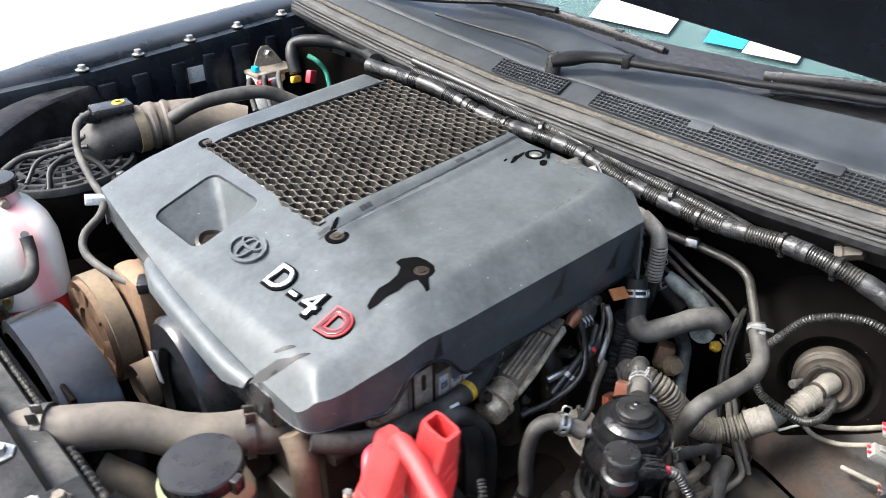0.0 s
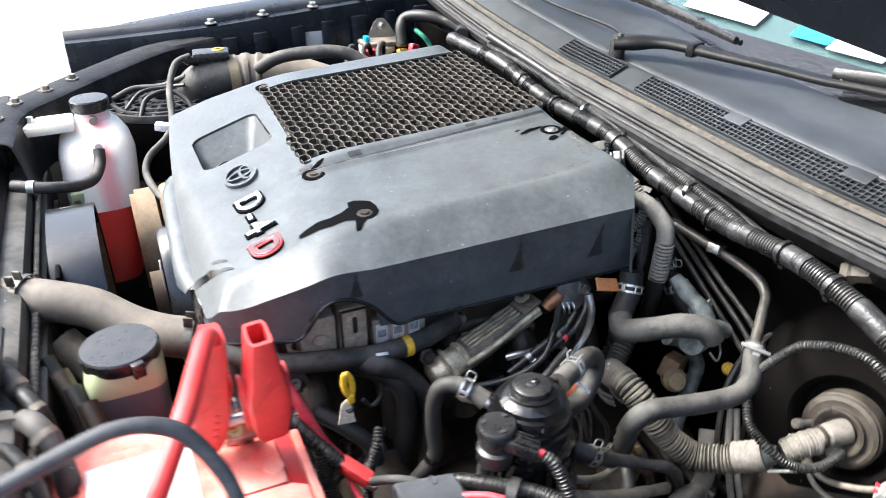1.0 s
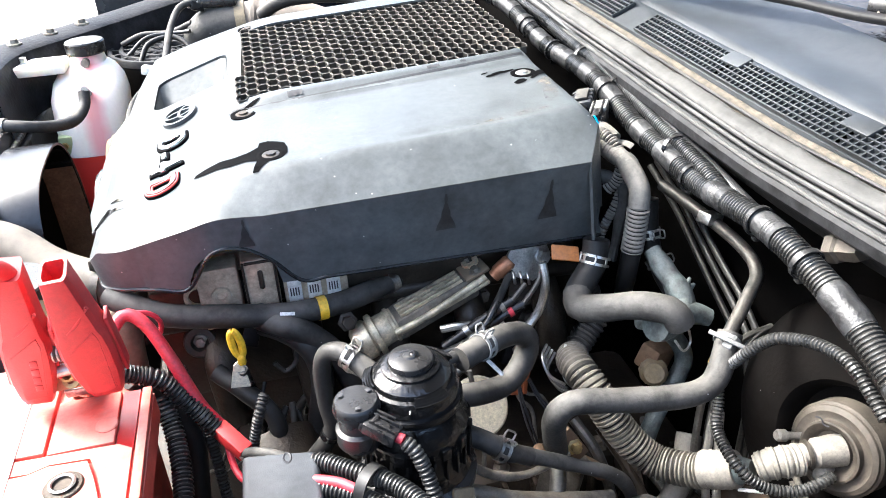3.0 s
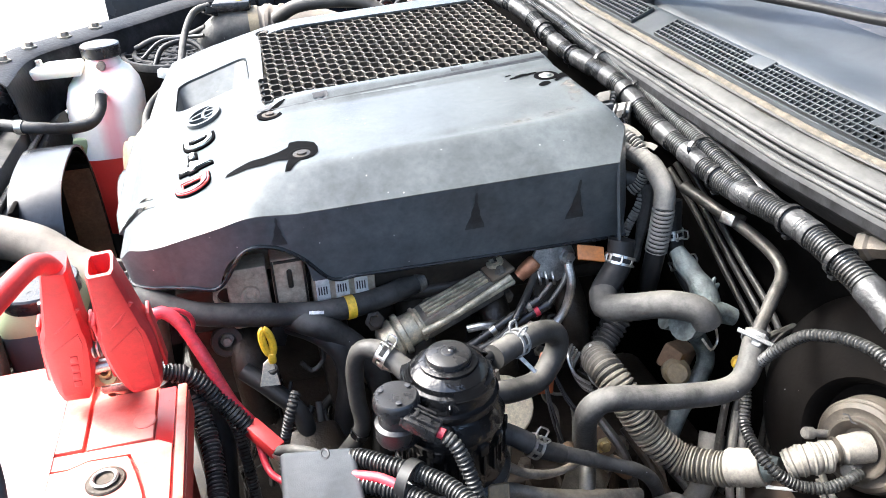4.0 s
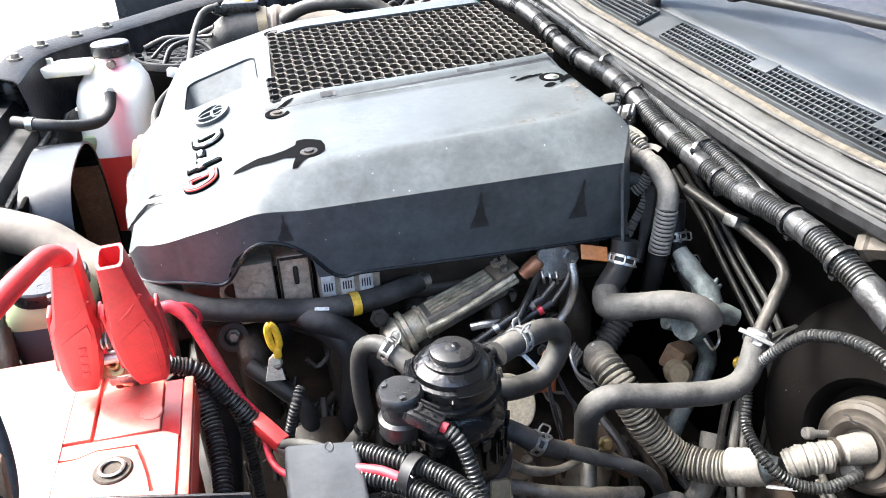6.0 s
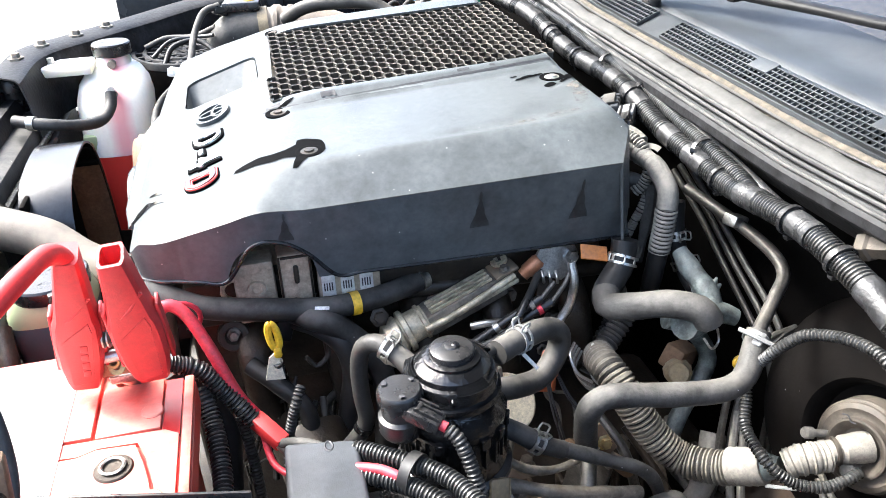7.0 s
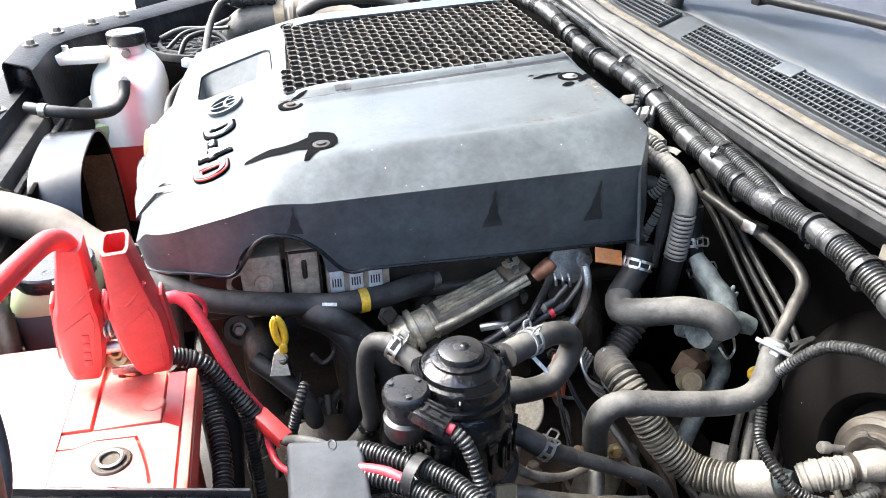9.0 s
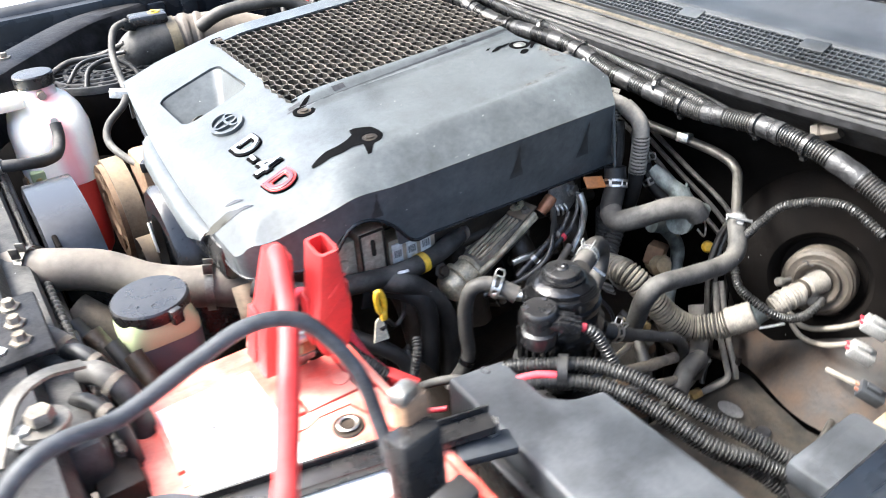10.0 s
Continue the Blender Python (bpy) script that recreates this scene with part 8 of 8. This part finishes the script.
part("bracket", prism(bmesh.new(), [(-0.032, 0.0), (0.036, 0.0), (0.014, 0.036), (0.006, 0.044), (-0.006, 0.044), (-0.014, 0.036)], -0.002, 0.002, pose(0.72, 1.268, 1.016, 80, 0, -10)), CAST, ff)
part("bolt", turned([(0, 0.01), (0.006, 0.01), (0.0065, 0.002), (0.010, 0.0)], aim((0.72, 1.263, 1.048), (0, -1, 0.1)), 6), STEEL, ff)
part("cover_plate", boxed((0.67, 1.225, 1.015), (0.76, 1.275, 1.024), 0.004), CAST, ff)
part("red_plug", boxed((0.66, 1.20, 1.005), (0.685, 1.215, 1.018), 0.003), RED, ff)
part("blue_plug", boxed((0.676, 1.24, 1.024), (0.686, 1.255, 1.034), 0.002), BLUE, ff)
part("yellow_plug", boxed((0.73, 1.20, 1.0), (0.75, 1.212, 1.012), 0.003), YELLOW, ff)
for k in range(3):
    hose("vacuum_hose", "thin grey vacuum hose looping to the valve", [(0.60 + 0.03 * k, 1.12, 1.0), (0.61 + 0.03 * k, 1.15, 1.03), (0.63 + 0.03 * k, 1.18, 1.035), (0.65 + 0.025 * k, 1.205, 1.01)], 0.0048, RUBBER, group="vacuum hoses at the valve")
hose("far_hose", "black rubber hose arching to the harness corner", [(0.738, 1.20, 1.02), (0.742, 1.215, 1.05), (0.757, 1.222, 1.068), (0.785, 1.19, 1.074), (0.818, 1.145, 1.068), (0.80, 1.06, 1.075), (0.765, 0.99, 1.083)], 0.0115, RUBBER_DARK)
hose("green_wire", "short green sleeved wire under the arching hose", [(0.762, 1.19, 1.05), (0.772, 1.175, 1.04), (0.785, 1.17, 1.02), (0.785, 1.16, 0.99)], 0.0045, GREEN, "wire")
solo("pink_plug", boxed((-0.01, -0.006, -0.012), (0.01, 0.006, 0.012), 0.003, pose(0.745, 1.16, 1.02, 0, 20, 20)), RED_WIRE, "bright pink electrical plug", "connector")
ARM = [(0.860, 0.690, 1.126), (0.895, 0.660, 1.131), (0.915, 0.626, 1.133), (0.932, 0.566, 1.132), (0.955, 0.490, 1.131), (0.968, 0.424, 1.131), (0.982, 0.372, 1.133), (1.0, 0.266, 1.136), (1.02, 0.15, 1.14)]
wiper = thing("wiper", "black painted wiper arm with its blade low on the windscreen", "wiper", (0.865, 0.69, 1.10))
part("arm", sweep(bmesh.new(), glide(ARM, 0.008), lambda s, t: lerp(0.014, 0.0095, min(1, s / (t * 0.4))) + 0.004 * math.exp(-((s - 0.03) / 0.02) ** 2), 14, 0.62), WIPER, wiper, smooth=60)
pivot = part("pivot_cap", turned([(0, 0.010), (0.008, 0.0095), (0.0105, 0.007), (0.0115, 0.0), (0.0115, -0.022)], pose(0.866, 0.688, 1.128, 0, 8, 0), 24), BLACK, wiper, "round black pivot cap")
part("pivot_nut", turned([(0, 0.0125), (0.0045, 0.0125), (0.005, 0.009)], pose(0.866, 0.688, 1.128, 0, 8, 0), 6), TUBE, pivot)
part("blade_carrier", sweep(bmesh.new(), glide([(0.972, 0.415, 1.140), (0.990, 0.34, 1.146), (1.012, 0.24, 1.150), (1.03, 0.12, 1.153)], 0.008), 0.0055, 10, 1.5), BLACK, wiper)
part("blade_rubber", sweep(bmesh.new(), glide([(0.985, 0.415, 1.134), (1.003, 0.34, 1.139), (1.025, 0.24, 1.143), (1.043, 0.12, 1.146)], 0.008), 0.0022, 8, 2.0), RUBBER_DARK, wiper)
p, d = along(ARM, 0.2)
part("arm_hinge", boxed((-0.013, -0.009, -0.006), (0.013, 0.009, 0.006), 0.002, aim(p, d)), WIPER, wiper)
p, d = along(ARM, 0.55)
part("arm_bolt", turned([(0, 0.004), (0.004, 0.004), (0.0045, 0.0)], pose(p.x, p.y, p.z + 0.005), 6), CAST, wiper)
BLADE = [(0.965, 0.99, 1.163), (0.978, 0.91, 1.161), (0.986, 0.80, 1.158), (0.975, 0.66, 1.152), (0.958, 0.56, 1.148)]
wiper2 = thing("wiper", "black wiper blade with steel yokes resting on the windscreen", "wiper", (0.97, 0.8, 1.15))
part("blade_carrier", sweep(bmesh.new(), glide(BLADE, 0.008), lambda s, t: 0.0042 + 0.0025 * math.sin(math.pi * s / t), 10, 1.3), BLACK, wiper2)
part("blade_rubber", sweep(bmesh.new(), glide([(x + 0.010, y, z - 0.004) for x, y, z in BLADE], 0.008), 0.0024, 8, 1.8), RUBBER_DARK, wiper2)
part("arm", sweep(bmesh.new(), glide([(0.905, 1.12, 1.15), (0.93, 0.99, 1.158), (0.958, 0.87, 1.168), (0.98, 0.78, 1.166)], 0.008), lambda s, t: lerp(0.012, 0.008, s / t), 12, 0.6), WIPER, wiper2)
for f in (0.2, 0.4, 0.6, 0.8):
    p, d = along(BLADE, f)
    part("yoke", boxed((-0.004, -0.009, -0.009), (0.004, 0.009, 0.005), 0.002, aim(p, d)), BLACK, wiper2)
hose("washer_pipe", "thin black washer pipe lying on the cowl", [(0.905, 0.99, 1.137), (0.91, 0.88, 1.131), (0.915, 0.78, 1.127), (0.90, 0.71, 1.124)], 0.0028, RUBBER_DARK, "pipe")

# ---- front support details ----
for k, (x, y, r) in enumerate(((0.062, 0.44, 0.009), (0.078, 0.40, 0.007), (0.085, 0.36, 0.010), (0.070, 0.33, 0.006))):
    hose("dark_hose", "dark dusty hose running down behind the support", [(x - 0.01, y + 0.03, 0.965), (x, y + 0.01, 0.972), (x + 0.012, y - 0.01, 0.955), (x + 0.014, y - 0.02, 0.90), (x + 0.01, y - 0.02, 0.80)], r, RUBBER_DARK if k % 2 else RUBBER, group="hoses behind the support")
    solo("hose_clip", ring((x + 0.006, y - 0.001, 0.966), (0.5, -0.8, -0.5), r + 0.0004, 0.006), CAST, "dusty clip on a hose behind the support", "clip", "clips behind the support")
lb = thing("latch_bracket", "grey pressed metal bracket with bolts on the support", "bracket", (0.03, 0.45, 0.985))
part("plate", boxed((-0.01, 0.40, 0.987), (0.062, 0.505, 0.994), 0.003), BEAM, lb)
for y in (0.425, 0.455, 0.485):
    part("boss", turned([(0, 0.009), (0.005, 0.009), (0.0055, 0.003), (0.009, 0.002), (0.009, 0.0)], pose(0.040, y, 0.994), 6), CAST, lb)
part("rib", boxed((0.0, 0.40, 0.990), (0.012, 0.50, 1.006), 0.003), CAST, lb)
bo = thing("support_bolt", "large zinc bolt with washer on a bent strap", "bolt", (0.033, 0.31, 0.985))
part("bolt_head", turned([(0, 0.012), (0.009, 0.012), (0.0105, 0.009), (0.0105, 0.003)], pose(0.036, 0.312, 0.993), 6), CAST, bo)
part("washer", turned([(0, 0.004), (0.018, 0.004), (0.019, 0.0), (0, 0)], pose(0.036, 0.312, 0.9895), 28), TUBE, bo)
part("strap", band([(0.0, 0.28, 0.995), (0.02, 0.33, 1.004), (0.045, 0.352, 1.004), (0.075, 0.36, 0.995)], 0.012, 0.003), TUBE, bo)
solo("headlamp_shell", loft([(0.93, 0.02, 0.10, 0.10, 0.11), (0.965, 0.02, 0.10, 0.105, 0.115), (0.985, 0.02, 0.10, 0.10, 0.11), (0.995, 0.02, 0.10, 0.085, 0.095), (0.998, 0.02, 0.10, 0.05, 0.06)], 36, 0.6), FUSE, "grey plastic headlamp shell at the front corner", "headlamp")
for k in range(5):
    hose("dark_hose", "dark dusty line between radiator and battery", [(0.07 + 0.012 * k, 0.56 - 0.03 * k, 0.93), (0.085 + 0.01 * k, 0.53 - 0.03 * k, 0.90), (0.09 + 0.008 * k, 0.50 - 0.03 * k, 0.85), (0.09, 0.48 - 0.03 * k, 0.76)], 0.008 + 0.001 * (k % 3), RUBBER_DARK if k % 2 else GRIME, group="lines behind the radiator")

# ---- dark spaces between battery, engine and filter ----
rb2 = thing("ring_boss", "grimy round boss with a centre bolt on the engine side", "boss", (0.313, 0.462, 0.872))
part("ring", turned([(0.007, 0.0), (0.009, 0.005), (0.0145, 0.005), (0.0165, 0.0), (0.0165, -0.012)], aim((0.313, 0.452, 0.876), (0, -0.9, 0.35)), 24), GRIME, rb2)
part("bolt", turned([(0, 0.006), (0.004, 0.006), (0.0045, 0.0), (0.0075, -0.001)], aim((0.313, 0.452, 0.876), (0, -0.9, 0.35)), 6), CAST, rb2)
hose("dark_hose", "thick dark rubber hose curving down beside the fuel hose", [(0.372, 0.436, 0.905), (0.389, 0.422, 0.902), (0.411, 0.420, 0.889), (0.434, 0.420, 0.862), (0.450, 0.420, 0.830), (0.455, 0.420, 0.79), (0.45, 0.42, 0.72)], 0.0125, RUBBER)
hook = thing("support_hook", "thin bent steel hook holding a hose", "hook", (0.39, 0.43, 0.85))
part("rod", tube([(0.402, 0.432, 0.872), (0.401, 0.430, 0.850), (0.389, 0.430, 0.838), (0.379, 0.430, 0.850)], 0.0026, 8, 0.003), TUBE, hook)
part("plate", boxed((-0.008, -0.0015, -0.010), (0.008, 0.0015, 0.010), 0.001, pose(0.362, 0.436, 0.882, -10, 20, 0)), BEAM, hook)
hose("bent_pipe", "dusty bent metal pipe low on the engine side", [(0.432, 0.432, 0.822), (0.418, 0.430, 0.810), (0.401, 0.430, 0.797), (0.393, 0.430, 0.781), (0.392, 0.432, 0.74)], 0.0042, TUBE, "pipe")
hose("corrugated_loom", "black corrugated loom rising behind the fuse box", [(0.370, 0.350, 0.880), (0.364, 0.341, 0.870), (0.357, 0.338, 0.850), (0.351, 0.336, 0.826), (0.348, 0.33, 0.80)], 0.0050, RUBBER_DARK, "loom", (0.0034, 0.0012, 12))
rnd = random.Random(12)
for k in range(16):
    x, y, z = rnd.uniform(0.30, 0.44), rnd.uniform(0.40, 0.45), rnd.uniform(0.76, 0.86)
    turn, run = rnd.uniform(-1.2, 1.2), rnd.uniform(0.03, 0.07)
    pts = [(x, y, z), (x + 0.3 * run * math.sin(turn), y - 0.012, z - 0.35 * run), (x + 0.8 * run * math.sin(turn * 1.3), y - 0.016 + 0.02 * rnd.random(), z - 0.8 * run), (x + run * math.sin(turn), y, z - 1.6 * run)]
    hose("engine_wire", "thin grimy wire low beside the engine block", pts, rnd.uniform(0.0014, 0.0034), (RUBBER_DARK, TUBE, LOOM, RUBBER)[k % 4], "wire", group="wires beside the block")
for k in range(14):
    x, z = rnd.uniform(0.30, 0.68), rnd.uniform(0.76, 0.875)
    if k % 2:
        solo("hex_bolt", turned([(0, 0.008), (0.0055, 0.008), (0.006, 0.002), (0.009, 0.0015), (0.009, -0.03)], aim((x, 0.462, z), (rnd.uniform(-0.2, 0.2), -0.9, 0.4)), 6), CAST, "grimy hex bolt on the engine side", "bolt", "engine side bolts")
    else:
        br = thing("side_bracket", "grimy bent steel bracket on the engine side", "bracket", (x, 0.47, z), group="engine side brackets")
        m = pose(x, 0.462, z, rnd.uniform(-25, 5), rnd.uniform(-30, 30), rnd.uniform(-15, 15))
        part("plate", boxed((-0.012, -0.002, -0.016), (0.012, 0.05, 0.016), 0.002, m), BEAM, br)
        part("bolt", turned([(0, 0.006), (0.0045, 0.006), (0.005, 0.001), (0.0075, 0.0)], m @ pose(0.003, -0.002, 0.004, 90, 0, 0), 6), CAST, br)
lower = thing("gearbox_case", "brown-grey dusty ribbed gearbox casing low behind the filter", "gearbox", (0.66, 0.40, 0.5))
part("case", boxed((0.50, 0.34, 0.45), (0.80, 0.52, 0.715), 0.02), GRIME, lower)
for k in range(9):
    part("case_rib", boxed((0.52 + 0.032 * k, 0.328, 0.50), (0.526 + 0.032 * k, 0.345, 0.712), 0.002), GRIME, lower)
for k in range(5):
    part("case_bolt", turned([(0, 0.009), (0.0065, 0.009), (0.007, 0.002), (0.011, 0.0)], pose(0.535 + 0.055 * k, 0.36, 0.714), 6), CAST, lower)
for pts, r, mat in (([(0.535, 0.268, 0.822), (0.555, 0.268, 0.806), (0.580, 0.270, 0.796), (0.606, 0.272, 0.800), (0.625, 0.28, 0.81)], 0.0040, CAST), ([(0.60, 0.282, 0.808), (0.622, 0.286, 0.795), (0.650, 0.290, 0.772), (0.675, 0.300, 0.74)], 0.0075, RUST), ([(0.690, 0.335, 0.79), (0.705, 0.325, 0.77), (0.712, 0.310, 0.74), (0.72, 0.30, 0.70)], 0.006, CAST), ([(0.775, 0.365, 0.735), (0.755, 0.350, 0.742), (0.742, 0.345, 0.752)], 0.004, TUBE)):
    solo("low_pipe", wavy(pts, r, 0.0005), mat, "brown dusty pipe low in the bay", "pipe", "pipes low in the bay")
cl = thing("hose_bracket", "rusty folded bracket holding the heater pipe", "bracket", (0.617, 0.285, 0.795))
part("plate", boxed((-0.010, -0.002, -0.020), (0.010, 0.002, 0.020), 0.001, pose(0.632, 0.282, 0.806, -8, -30, 15)), RUST, cl)
part("fold", boxed((-0.012, -0.010, -0.0015), (0.012, 0.010, 0.0015), 0.001, pose(0.640, 0.278, 0.786, 10, 15, 25)), CAST, cl)
part("bolt", turned([(0, 0.006), (0.005, 0.006), (0.0055, 0.001), (0.008, 0.0)], aim((0.634, 0.278, 0.808), (0.1, -0.9, 0.3)), 6), BRASS, cl)
for k in range(4):
    solo("frayed_clip", tube([(0.646 + 0.003 * k, 0.382, 0.846 - 0.004 * k), (0.636 + 0.002 * k, 0.368, 0.842 - 0.006 * k), (0.640 + 0.003 * k, 0.356, 0.828 - 0.006 * k), (0.654 + 0.002 * k, 0.350, 0.818 - 0.005 * k)], 0.0016, 6, 0.003), PALE if k % 2 else STEEL, "thin bent wire clip round the corrugated hose", "clip", "wire clips on the corrugated hose")
solo("pale_tab", boxed((-0.010, -0.0015, -0.009), (0.010, 0.0015, 0.009), 0.003, pose(0.512, 0.216, 0.846, -30, 20, 15)), TAN, "pale curved metal tab below the filter", "tab")
